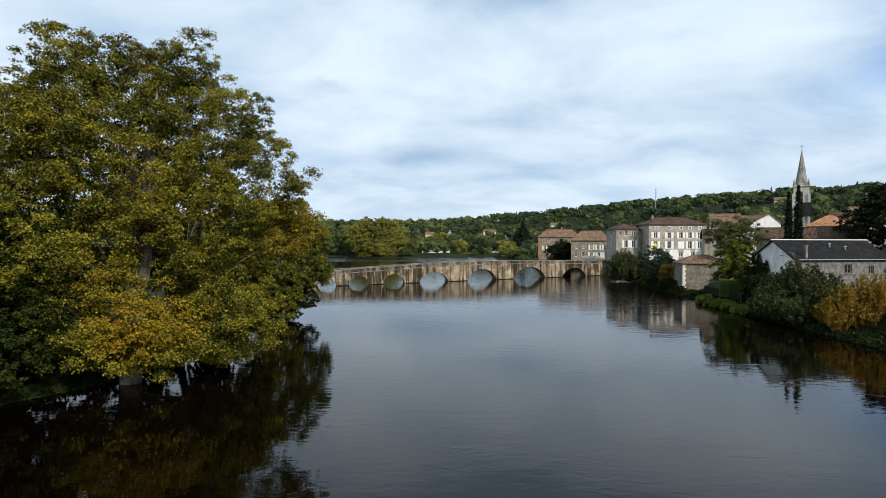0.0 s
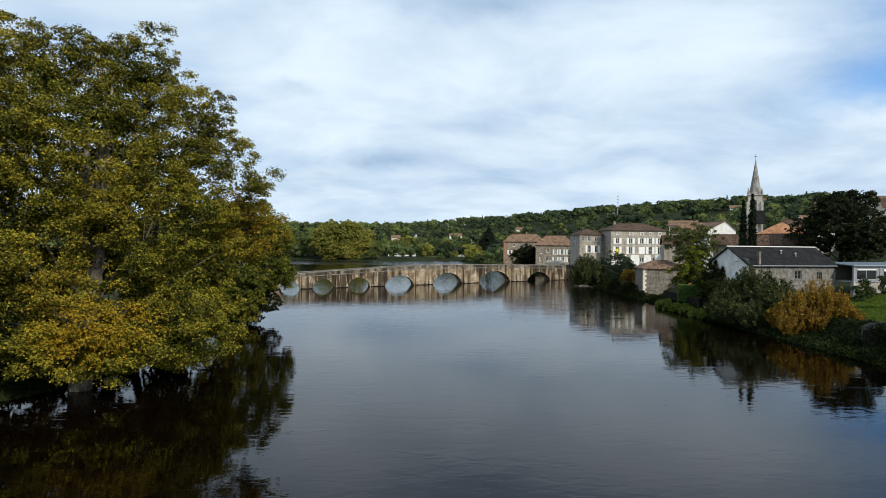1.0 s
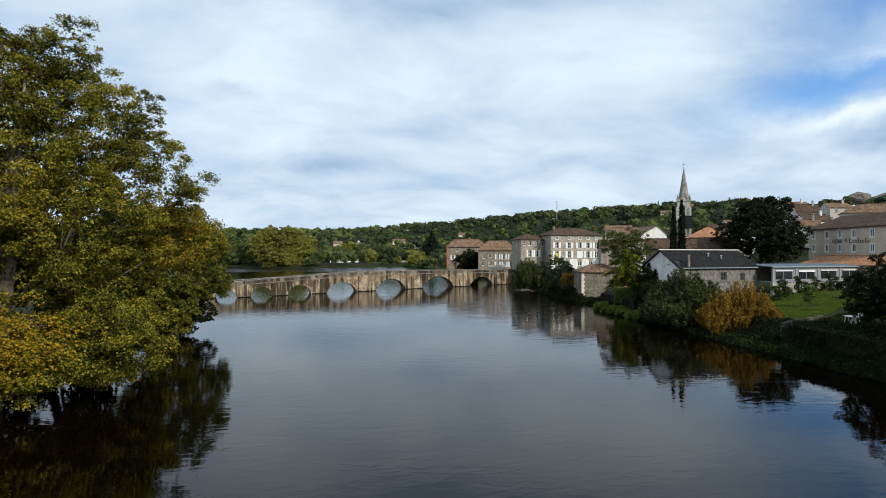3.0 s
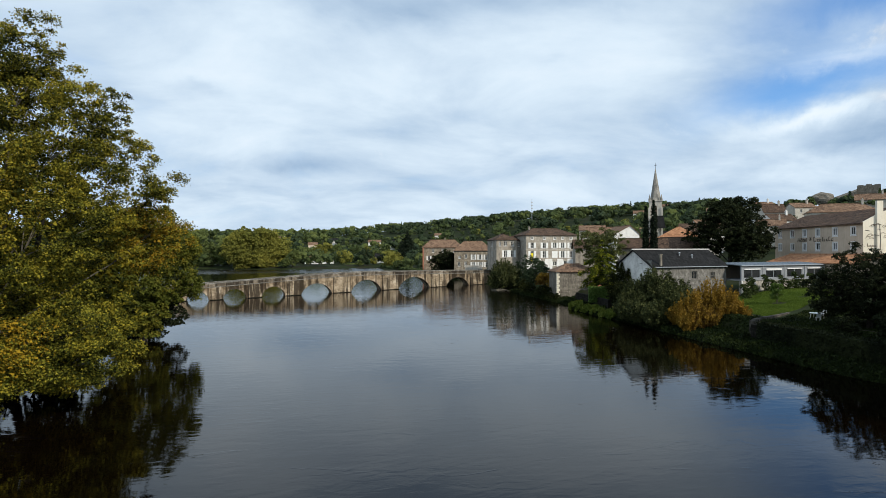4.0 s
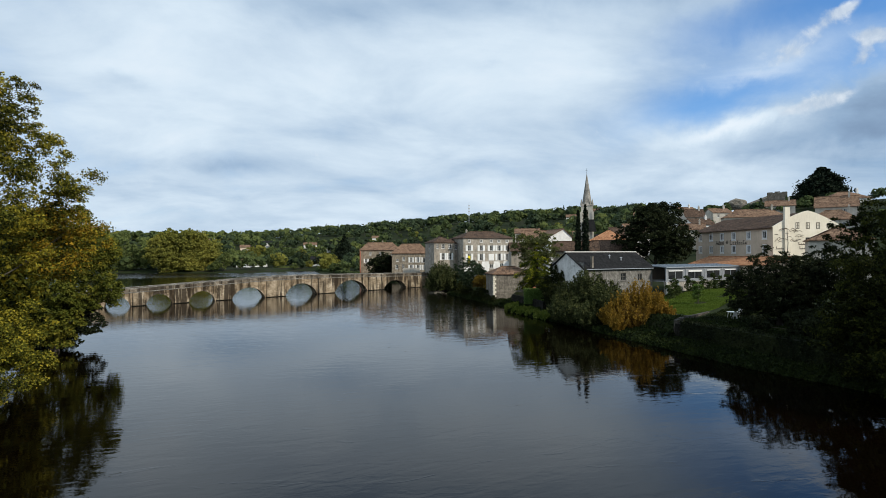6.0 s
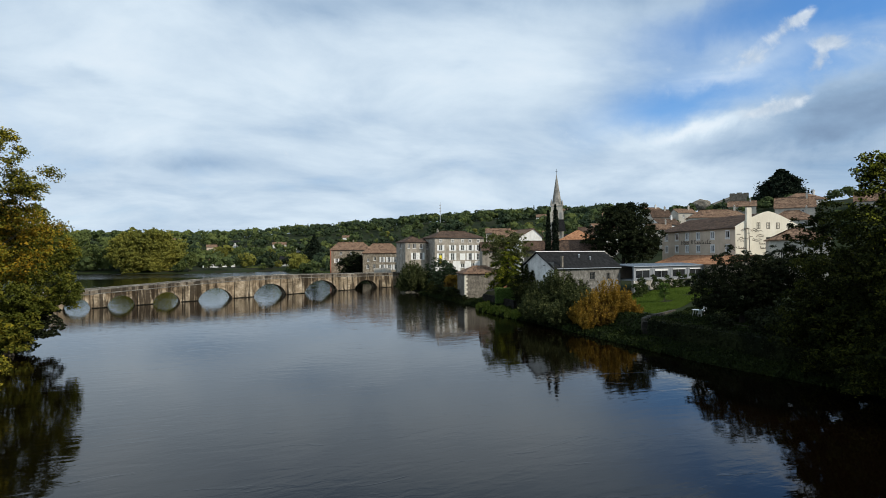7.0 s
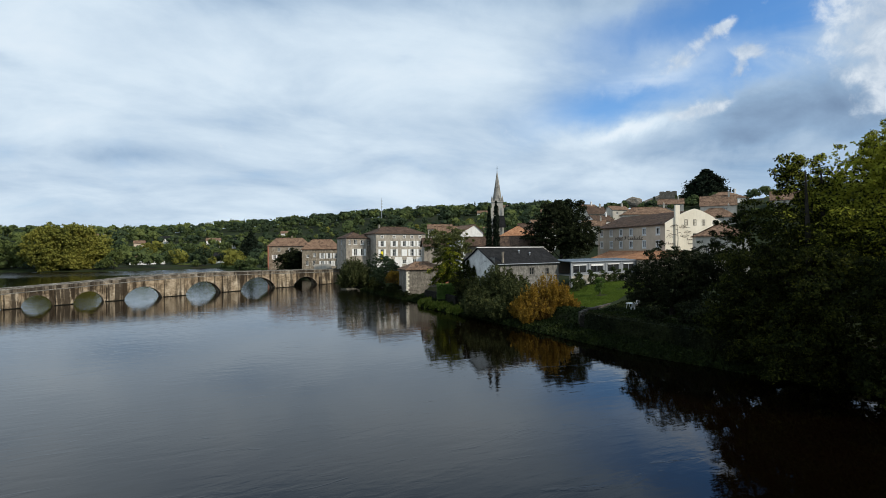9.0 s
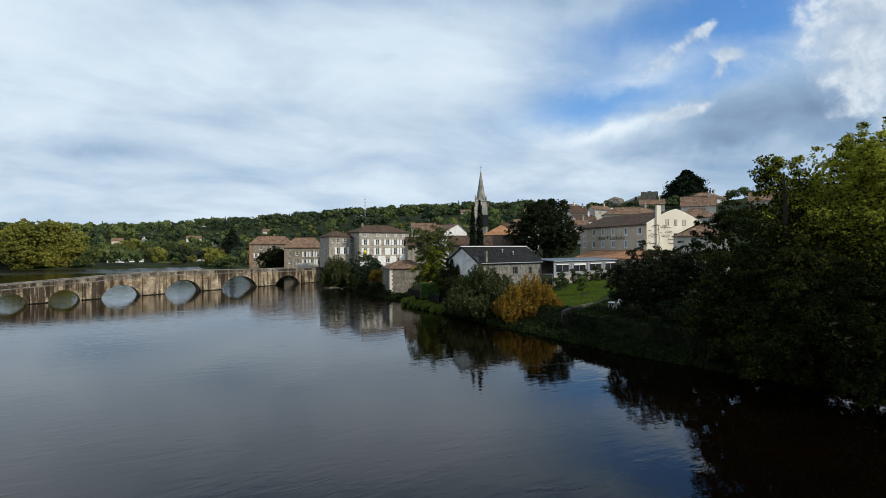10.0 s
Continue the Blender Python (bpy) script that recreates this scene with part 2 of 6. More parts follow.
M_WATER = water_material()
M_BARK = mottled("bark", (0.025, 0.020, 0.015), (0.06, 0.050, 0.038), (0.13, 0.115, 0.09), 1.2, 0.9, 9.0)
M_PLANEBARK = mottled("plane_bark", (0.05, 0.045, 0.034), (0.13, 0.115, 0.088), (0.27, 0.24, 0.185), 0.9, 0.9, 5.0)
M_DARK_BARK = mottled("dark_bark", (0.012, 0.010, 0.008), (0.028, 0.023, 0.018), (0.065, 0.055, 0.043), 1.5, 0.9)
def masonry(name, dark, mid, light, run=0.9, block=(0.62, 0.30)):
    """Coursed stone seen from afar: single blocks, patches of lichen and damp that runs down from the top."""
    m, n = material(name)
    at = n.add("ShaderNodeTexCoord").outputs["Object"]
    sep = n.add("ShaderNodeSeparateXYZ", i0=at)
    face = n.add("ShaderNodeCombineXYZ", i0=n.math("ADD", sep.outputs[0], sep.outputs[1]), i1=sep.outputs[2], i2=0.0).outputs[0]
    brick = n.add("ShaderNodeTexBrick", Vector=face, Color1=(0.25, 0.25, 0.25, 1), Color2=(0.85, 0.85, 0.85, 1), Mortar=(0.1, 0.1, 0.1, 1), Scale=1.0, Mortar_Size=0.02, Brick_Width=block[0], Row_Height=block[1])
    tone = n.add("ShaderNodeSeparateColor", i0=brick.outputs[0]).outputs[0]
    patch = n.noise(at, 0.5, 6.0, 0.65)
    f = n.math("ADD", n.math("MULTIPLY", patch, 0.75), n.math("MULTIPLY", tone, 0.12))
    col = n.ramp(f, [(0.30, dark), (0.43, mid), (0.58, light)])
    wet = n.noise(n.add("ShaderNodeMapping", Vector=at, Scale=(1.0, 1.0, 0.06)).outputs[0], 0.85, 6.0, 0.68)
    damp = n.math("ADD", wet, n.math("MULTIPLY", n.math("SUBTRACT", n.noise(at, 0.16, 2.0, 0.5), 0.5), 0.35))
    mask = n.add("ShaderNodeMapRange", i0=damp, i1=0.46, i2=0.57, i3=0.0, i4=run).outputs[0]
    col = n.mix(mask, col, tuple(c * 0.28 for c in dark))
    finish(n, col, 0.92, n.math("ADD", brick.outputs[1], patch), 0.4, 0.03, 0.0, 0.12)
    return m


M_STONE = masonry("bridge_stone", (0.10, 0.073, 0.047), (0.26, 0.195, 0.125), (0.46, 0.375, 0.265), 0.95)
M_PILASTER = masonry("pier_stone", (0.12, 0.09, 0.06), (0.31, 0.245, 0.165), (0.52, 0.44, 0.33), 0.92)
M_COPING = mottled("lichened_coping", (0.060, 0.056, 0.048), (0.15, 0.14, 0.12), (0.36, 0.34, 0.30), 0.5, 0.9, 3.0)
M_PARAPET = masonry("parapet_stone", (0.07, 0.058, 0.044), (0.17, 0.14, 0.105), (0.33, 0.29, 0.23), 0.85, (0.5, 0.26))
M_ROAD = mottled("asphalt", (0.045, 0.045, 0.045), (0.08, 0.08, 0.078), (0.13, 0.13, 0.125), 0.6, 0.9)
M_RUBBLE = mottled("rubble_wall", (0.11, 0.092, 0.068), (0.255, 0.215, 0.16), (0.43, 0.375, 0.29), 1.1, 0.95, 4.0, 0.2, 0.8, 0.35)
M_PALERUBBLE = mottled("pale_rubble_wall", (0.20, 0.185, 0.155), (0.37, 0.345, 0.295), (0.54, 0.51, 0.45), 1.3, 0.95, 3.0, 0.2, 0.8, 0.3)
# mossy stone with the bank's shade put into its near-black colour
M_SHADEDMOSS = mottled("shaded_mossy_stone", (0.005, 0.005, 0.0035), (0.011, 0.010, 0.007), (0.030, 0.027, 0.020), 1.3, 0.95, 5.0, 0.15, 0.8, 0.3)
M_GARDENWALL = mottled("garden_wall_stone", (0.030, 0.027, 0.022), (0.075, 0.067, 0.054), (0.16, 0.145, 0.12), 1.6, 0.95, 4.0, 0.15, 0.8, 0.3)
M_GREYSTONE = mottled("grey_stone_wall", (0.18, 0.16, 0.13), (0.33, 0.29, 0.235), (0.50, 0.45, 0.37), 0.8, 0.9, 6.0, 0.2, 0.5, 0.3)
M_GREYWALL = mottled("grey_rubble_wall", (0.075, 0.072, 0.064), (0.165, 0.157, 0.140), (0.30, 0.287, 0.26), 1.6, 0.9, 3.5, 0.2, 0.7, 0.25)
M_BOATHOUSE = mottled("dark_rubble_wall", (0.08, 0.07, 0.056), (0.175, 0.155, 0.125), (0.30, 0.27, 0.22), 1.2, 0.95, 3.5, 0.2, 0.8, 0.3)
M_TOWN = mottled("town_stone", (0.20, 0.178, 0.142), (0.36, 0.322, 0.265), (0.51, 0.465, 0.39), 0.8, 0.9, 6.0, 0.2, 0.5, 0.3)
M_DIRTYWHITE = mottled("stained_whitewash", (0.50, 0.48, 0.44), (0.76, 0.74, 0.69), (0.84, 0.825, 0.79), 0.7, 0.9, 7.0, 0.2, 0.3, 0.2)
M_PALESTONE = mottled("pale_render", (0.34, 0.31, 0.26), (0.50, 0.465, 0.40), (0.62, 0.58, 0.50), 0.5, 0.9, 8.0, 0.2, 0.3, 0.2)
M_BEIGE = mottled("beige_render", (0.46, 0.375, 0.285), (0.57, 0.465, 0.355), (0.65, 0.54, 0.42), 0.35, 0.9, 10.0, 0.2, 0.2, 0.12)
M_CREAM = mottled("cream_render", (0.62, 0.56, 0.44), (0.74, 0.68, 0.55), (0.80, 0.745, 0.62), 0.3, 0.9, 10.0, 0.2, 0.2, 0.08)
M_WHITE = mottled("white_render", (0.60, 0.585, 0.55), (0.76, 0.75, 0.71), (0.84, 0.83, 0.80), 0.5, 0.85, 9.0, 0.25, 0.2, 0.15)
M_OCHRE = mottled("red_plaster", (0.22, 0.08, 0.05), (0.34, 0.13, 0.08), (0.42, 0.19, 0.12), 0.5)
M_TILE = tiled("clay_tiles", (0.070, 0.046, 0.033), (0.175, 0.108, 0.070), (0.31, 0.205, 0.135))
M_OLD_TILE = tiled("old_brown_tiles", (0.034, 0.024, 0.018), (0.082, 0.053, 0.037), (0.15, 0.098, 0.067))
M_NEW_TILE = tiled("orange_tiles", (0.20, 0.090, 0.045), (0.36, 0.175, 0.09), (0.48, 0.26, 0.14))
M_SLATE = tiled("slates", (0.0095, 0.0095, 0.0095), (0.016, 0.016, 0.016), (0.027, 0.027, 0.027), 0.0, 0.3)
M_SPIRE = mottled("spire_stone", (0.14, 0.135, 0.12), (0.28, 0.265, 0.235), (0.45, 0.42, 0.37), 0.5, 0.9, 4.0, 0.2, 0.4, 0.4)
M_SHUTTER = plain("white_shutter_paint", (0.80, 0.80, 0.77), 0.55)
M_FRAME = plain("window_paint", (0.74, 0.73, 0.69), 0.5)
M_GLASS = plain("dark_window_glass", (0.018, 0.020, 0.022), 0.08, 0.6)
M_ALU = plain("grey_aluminium", (0.40, 0.42, 0.44), 0.4, 0.5, 0.35)
M_PANEL = plain("grey_panel_paint", (0.24, 0.255, 0.27), 0.5, 0.4)
M_SHEET = plain("pale_roof_sheeting", (0.24, 0.28, 0.32), 0.4, 0.4, 0.1)
M_WOOD = mottled("weathered_wood", (0.05, 0.04, 0.03), (0.10, 0.08, 0.06), (0.16, 0.13, 0.10), 2.0)
M_CURTAIN = plain("pane_before_a_curtain", (0.20, 0.21, 0.215), 0.10, 0.6)
M_IRON = plain("dark_iron", (0.03, 0.03, 0.03), 0.6)
M_PLASTIC = plain("white_plastic", (0.78, 0.78, 0.76), 0.4)
M_YELLOW = plain("yellow_cloth", (0.75, 0.62, 0.02), 0.7)
M_ROSES = plain("white_petals", (0.75, 0.72, 0.70), 0.7)

# dark gaps and sunlit boughs are put into the spread of tones
M_PLANE = leafy("plane_leaves", [(0.26, (0.012, 0.018, 0.004)), (0.43, (0.066, 0.072, 0.010)), (0.58, (0.175, 0.163, 0.019)), (0.78, (0.33, 0.265, 0.026))], 0.10, 0.40, leaf_and_sun_tints=[((5.1, -5.0, 5.6), 3.6, (0.31, 0.195, 0.014), 0.65), ((2.6, -5.6, 4.4), 3.0, (0.31, 0.195, 0.014), 0.65), ((1.4, -5.0, 8.0), 3.4, (0.25, 0.17, 0.016), 0.5), ((10.6, 6.0, 11.3), 3.6, (0.28, 0.17, 0.014), 0.6), ((4.4, -3.5, 13.8), 4.0, (0.22, 0.16, 0.016), 0.35)])
M_HORNBEAM = leafy("hornbeam_leaves", [(0.15, (0.012, 0.019, 0.004)), (0.5, (0.028, 0.040, 0.008)), (0.85, (0.060, 0.070, 0.014))], 0.2, 0.3)
M_RIVERTREE = leafy("bank_tree_leaves", [(0.12, (0.040, 0.052, 0.010)), (0.5, (0.095, 0.11, 0.017)), (0.85, (0.19, 0.165, 0.022))], 0.25, 0.3)
# alder and bank grass: the shade under the trees is put into the colour
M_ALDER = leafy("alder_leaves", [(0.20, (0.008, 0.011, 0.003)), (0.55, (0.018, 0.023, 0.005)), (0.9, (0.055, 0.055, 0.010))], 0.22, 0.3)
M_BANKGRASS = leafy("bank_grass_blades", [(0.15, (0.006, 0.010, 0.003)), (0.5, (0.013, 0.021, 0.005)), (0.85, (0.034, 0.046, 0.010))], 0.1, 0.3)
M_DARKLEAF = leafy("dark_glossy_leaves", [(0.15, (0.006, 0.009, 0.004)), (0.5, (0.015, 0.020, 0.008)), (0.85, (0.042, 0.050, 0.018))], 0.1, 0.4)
M_BUSH = leafy("bush_leaves", [(0.15, (0.020, 0.026, 0.009)), (0.5, (0.050, 0.060, 0.021)), (0.85, (0.115, 0.124, 0.045))], 0.25, 0.5)
# shade is put into the dark greens, sunlight and yellowing into the top tint
M_CANOPY = leafy("canopy_leaves", [(0.25, (0.008, 0.011, 0.003)), (0.52, (0.022, 0.029, 0.006)), (0.8, (0.080, 0.085, 0.014))], 0.4, 0.3, leaf_and_sun_tints=[((0.8, -4.0, 16.5), 10.5, (0.33, 0.34, 0.04), 0.85)])
M_EVERGREEN = leafy("evergreen_oak_leaves", [(0.15, (0.010, 0.014, 0.006)), (0.5, (0.018, 0.024, 0.009)), (0.85, (0.038, 0.045, 0.017))], 0.1, 0.4)
# browner, darker leaves towards the foot
M_GOLD = leafy("golden_leaves", [(0.15, (0.11, 0.075, 0.015)), (0.5, (0.23, 0.138, 0.020)), (0.85, (0.38, 0.225, 0.032))], 0.3, 0.5, leaf_and_sun_tints=[((-1.2, -0.6, 0.2), 3.4, (0.115, 0.065, 0.018), 0.8)])
M_LIME = leafy("yellow_green_needles", [(0.15, (0.016, 0.026, 0.005)), (0.48, (0.060, 0.080, 0.010)), (0.85, (0.36, 0.36, 0.030))], 0.2, 0.8)
M_WILLOW = leafy("willow_leaves", [(0.15, (0.055, 0.066, 0.022)), (0.5, (0.10, 0.112, 0.036)), (0.85, (0.165, 0.17, 0.06))], 0.25, 0.4)
M_REEDS = leafy("reed_blades", [(0.15, (0.05, 0.075, 0.012)), (0.5, (0.10, 0.13, 0.020)), (0.85, (0.17, 0.19, 0.035))], 0.25, 0.5)
M_FIR = leafy("fir_needles", [(0.15, (0.006, 0.011, 0.007)), (0.5, (0.013, 0.021, 0.012)), (0.85, (0.026, 0.035, 0.018))], 0.05, 0.4)
M_HEDGE = leafy("hedge_leaves", [(0.15, (0.045, 0.080, 0.018)), (0.5, (0.085, 0.14, 0.030)), (0.85, (0.14, 0.19, 0.042))], 0.15, 0.6)
M_CLIMBER = leafy("climber_leaves", [(0.15, (0.018, 0.028, 0.008)), (0.5, (0.040, 0.058, 0.016)), (0.85, (0.075, 0.095, 0.028))], 0.2, 0.5)
M_LAWN = leafy("lawn_blades", [(0.15, (0.058, 0.094, 0.014)), (0.5, (0.085, 0.13, 0.018)), (0.85, (0.115, 0.16, 0.024))], 0.15, 0.3)
M_ISLAND = leafy("island_leaves", [(0.12, (0.11, 0.12, 0.030)), (0.5, (0.22, 0.22, 0.046)), (0.85, (0.32, 0.29, 0.058))], 0.35, 0.06)
M_WOODS = [leafy("wood_leaves_light", [(0.15, (0.074, 0.096, 0.030)), (0.5, (0.122, 0.150, 0.046)), (0.85, (0.18, 0.205, 0.066))], 0.3, 0.085, vary=0.07),
           leafy("wood_leaves_mid", [(0.15, (0.042, 0.062, 0.024)), (0.5, (0.074, 0.100, 0.036)), (0.85, (0.115, 0.142, 0.050))], 0.25, 0.085, vary=0.07),
           leafy("wood_leaves_dark", [(0.15, (0.019, 0.031, 0.017)), (0.5, (0.036, 0.054, 0.027)), (0.85, (0.062, 0.082, 0.036))], 0.15, 0.085, vary=0.07),
           leafy("wood_leaves_yellow", [(0.15, (0.12, 0.122, 0.028)), (0.5, (0.18, 0.178, 0.036)), (0.85, (0.25, 0.235, 0.05))], 0.3, 0.085, vary=0.07)]


def ground_material():
    m, n = material("meadow_and_earth")
    at = n.add("ShaderNodeTexCoord").outputs["Object"]
    a, b = n.noise(at, 0.12, 6.0, 0.6), n.noise(at, 3.0, 5.0, 0.65)
    grass = n.ramp(b, [(0.3, (0.010, 0.015, 0.005)), (0.6, (0.022, 0.031, 0.009)), (0.8, (0.042, 0.050, 0.016))])
    earth = n.ramp(b, [(0.3, (0.015, 0.012, 0.008)), (0.7, (0.040, 0.033, 0.022))])
    f = n.add("ShaderNodeMapRange", i0=a, i1=0.52, i2=0.66, i3=0.0, i4=0.8).outputs[0]
    finish(n, n.mix(f, grass, earth), 0.95, b, 0.5, 0.08, 0.0, 0.1)
    return m


M_GROUND = ground_material()


# ------------------------------------------------------------ building helpers
def part(name, bm, mat, parent=None, label=""):
    """Link a bmesh as one mesh object, under a thing or a part where one is given."""
    me = bpy.data.meshes.new(name)
    bm.to_mesh(me)
    bm.free()
    me.materials.append(mat)
    ob = new(name, me)
    if parent is not None:
        ob.parent = parent
    return tagged(ob, label)


def thing(name, at, turn, label, category, group="", kind=""):
    ob = new(name)
    ob.empty_display_size = 0.3
    ob.matrix_world = pose(*at, 0, 0, turn)
    return tagged(ob, label, category, group, kind)


def box(bm, x0, x1, y0, y1, z0, z1):
    v = [bm.verts.new(p) for p in ((x0, y0, z0), (x1, y0, z0), (x1, y1, z0), (x0, y1, z0), (x0, y0, z1), (x1, y0, z1), (x1, y1, z1), (x0, y1, z1))]
    for f in ((3, 2, 1, 0), (4, 5, 6, 7), (0, 1, 5, 4), (1, 2, 6, 5), (2, 3, 7, 6), (3, 0, 4, 7)):
        bm.faces.new([v[i] for i in f])


def slab(bm, corners, thick):
    """A plate through four or three corners, given anticlockwise from above, thickened downwards."""
    top = [bm.verts.new(c) for c in corners]
    low = [bm.verts.new((c[0], c[1], c[2] - thick)) for c in corners]
    bm.faces.new(top)
    bm.faces.new(low[::-1])
    k = len(corners)
    for i in range(k):
        j = (i + 1) % k
        bm.faces.new((top[i], low[i], low[j], top[j]))


def tube(bm, pts, radii, sides=8):
    """A tapered limb through the points."""
    rings = []
    for i, (p, r) in enumerate(zip(pts, radii)):
        p = Vector(p)
        a, b = Vector(pts[max(i - 1, 0)]), Vector(pts[min(i + 1, len(pts) - 1)])
        d = (b - a).normalized()
        side = d.cross(Vector((0.31, 0.95, 0.05))).normalized()
        over = d.cross(side)
        rings.append([bm.verts.new(p + r * (math.cos(q) * side + math.sin(q) * over)) for q in (2 * math.pi * k / sides for k in range(sides))])
    for lo, hi in zip(rings, rings[1:]):
        for k in range(sides):
            bm.faces.new((lo[k], lo[(k + 1) % sides], hi[(k + 1) % sides], hi[k]))
    bm.faces.new(rings[0][::-1])
    bm.faces.new(rings[-1])


def quads_object(name, verts, mat, parent=None, label=""):
    """One mesh out of an (n, k, 3) array of leaves with k corners each."""
    count, k = verts.shape[:2]
    me = bpy.data.meshes.new(name)
    me.vertices.add(count * k)
    me.vertices.foreach_set("co", np.ascontiguousarray(verts, dtype=np.float32).ravel())
    me.loops.add(count * k)
    me.loops.foreach_set("vertex_index", np.arange(count * k, dtype=np.int32))
    me.polygons.add(count)
    me.polygons.foreach_set("loop_start", np.arange(0, count * k, k, dtype=np.int32))
    me.update(calc_edges=True)
    me.materials.append(mat)
    ob = new(name, me)
    if parent is not None:
        ob.parent = parent
    return tagged(ob, label)


def blades(quads):
    """The same leaves with three corners: a broad foot and a tip."""
    a, b, c, d = (quads[:, k] for k in range(4))
    foot = (a - (a + c) / 2) * 0.65
    return np.stack([b + foot, c, d + foot], 1)


def unit(rng, count):
    v = rng.normal(size=(count, 3))
    return v / np.linalg.norm(v, axis=1, keepdims=True)


def leaf_quads(rng, at, size, droop=0.35, spread=0.45, long=1.35, facing=None):
    """Small folded leaves, each a bent diamond, round the given places."""
    count = len(at)
    along = unit(rng, count)
    along[:, 2] -= droop
    along /= np.linalg.norm(along, axis=1, keepdims=True)
    face = unit(rng, count) + (np.array([0, 0, 0.9]) if facing is None else facing)
    along -= face * ((along * face).sum(1) / (face * face).sum(1))[:, None] * (0.0 if facing is None else 0.8)
    along /= np.linalg.norm(along, axis=1, keepdims=True) + 1e-9
    across = np.cross(along, face)
    across /= np.linalg.norm(across, axis=1, keepdims=True) + 1e-9
    norm = np.cross(along, across)
    s = (size * (1 + spread * rng.uniform(-1, 1, count)))[:, None]
    a = at - along * s * 0.5 * long
    c = at + along * s * 0.5 * long
    b = at + across * s * 0.5 + norm * s * 0.14
    d = at - across * s * 0.5 + norm * s * 0.14
    return np.stack([a, b, c, d], 1)


def crown_points(rng, lobes, cover, bough, size, even=0.3):
    """Places of leaves: boughs on the outer shell of each lobe, thinner within, each clothed on its outer and upper side, with gaps between them."""
    out, ways = [], []
    area = math.pi * (0.8 * bough) ** 2
    for x, y, z, r, *more in lobes:
        count = max(5, int(4 * math.pi * r * r * cover * (more[0] if more else 1.0) / area))
        d = unit(rng, count)
        wave = 1 + 0.12 * np.sin(d[:, 0] * 4.1 + x) * np.cos(d[:, 2] * 5.3 + z) + 0.09 * np.sin(d[:, 1] * 7.7 + y)
        rad = (r - 0.5 * bough) * (1.0 - 0.5 * rng.random(count) ** 1.8) * wave
        centre = np.array([x, y, z]) + d * rad[:, None]
        wide = bough * (even + (1.3 - even) * rng.random(count) ** 1.6)
        k = np.maximum(5, 1.3 * math.pi * wide ** 2 / (0.62 * size * size)).astype(int)
        at, sz, dd = np.repeat(centre, k, 0), np.repeat(wide, k), np.repeat(d, k, 0)
        o = unit(rng, len(at)) + dd * 0.35 + np.array([0, 0, 0.25])
        o /= np.linalg.norm(o, axis=1, keepdims=True)
        fill = sz * np.sqrt(rng.random(len(at))) * (1 + 0.12 * rng.normal(size=len(at)))
        at = at + o * fill[:, None] * np.array([1.0, 1.0, 0.62])
        ways.append(o * 0.55 + np.array([0, 0, 0.55]))
        at[:, 2] -= 0.30 * (at[:, 0] - np.repeat(centre[:, 0], k)) ** 2 / (sz + 0.1) * (rng.random(len(at)) < 0.7)
        out.append(at)
    return np.concatenate(out), np.concatenate(ways)


def limbs(bm, rng, base, lobes, radius, fork=0.3):
    """Limbs that leave the trunk and reach into the lobes."""
    base = Vector(base)
    for x, y, z, r, *_ in lobes:
        tip = Vector((x, y, z))
        start = base.lerp(Vector((base.x, base.y, tip.z)), fork)
        mid = start.lerp(tip, 0.5) + Vector((rng.normal() * r * 0.18, rng.normal() * r * 0.18, 0.12 * r))
        tube(bm, (start, start.lerp(mid, 0.55), mid, tip), (radius * 0.5, radius * 0.36, radius * 0.26, radius * 0.06), 6)
        for _ in range(4):
            d = Vector(unit(rng, 1)[0]) * r * 0.85
            d.z = abs(d.z) * 0.6
            tube(bm, (mid.lerp(tip, 0.5), mid.lerp(tip, 0.8) + d * 0.5, tip + d), (radius * 0.16, radius * 0.09, radius * 0.02), 5)


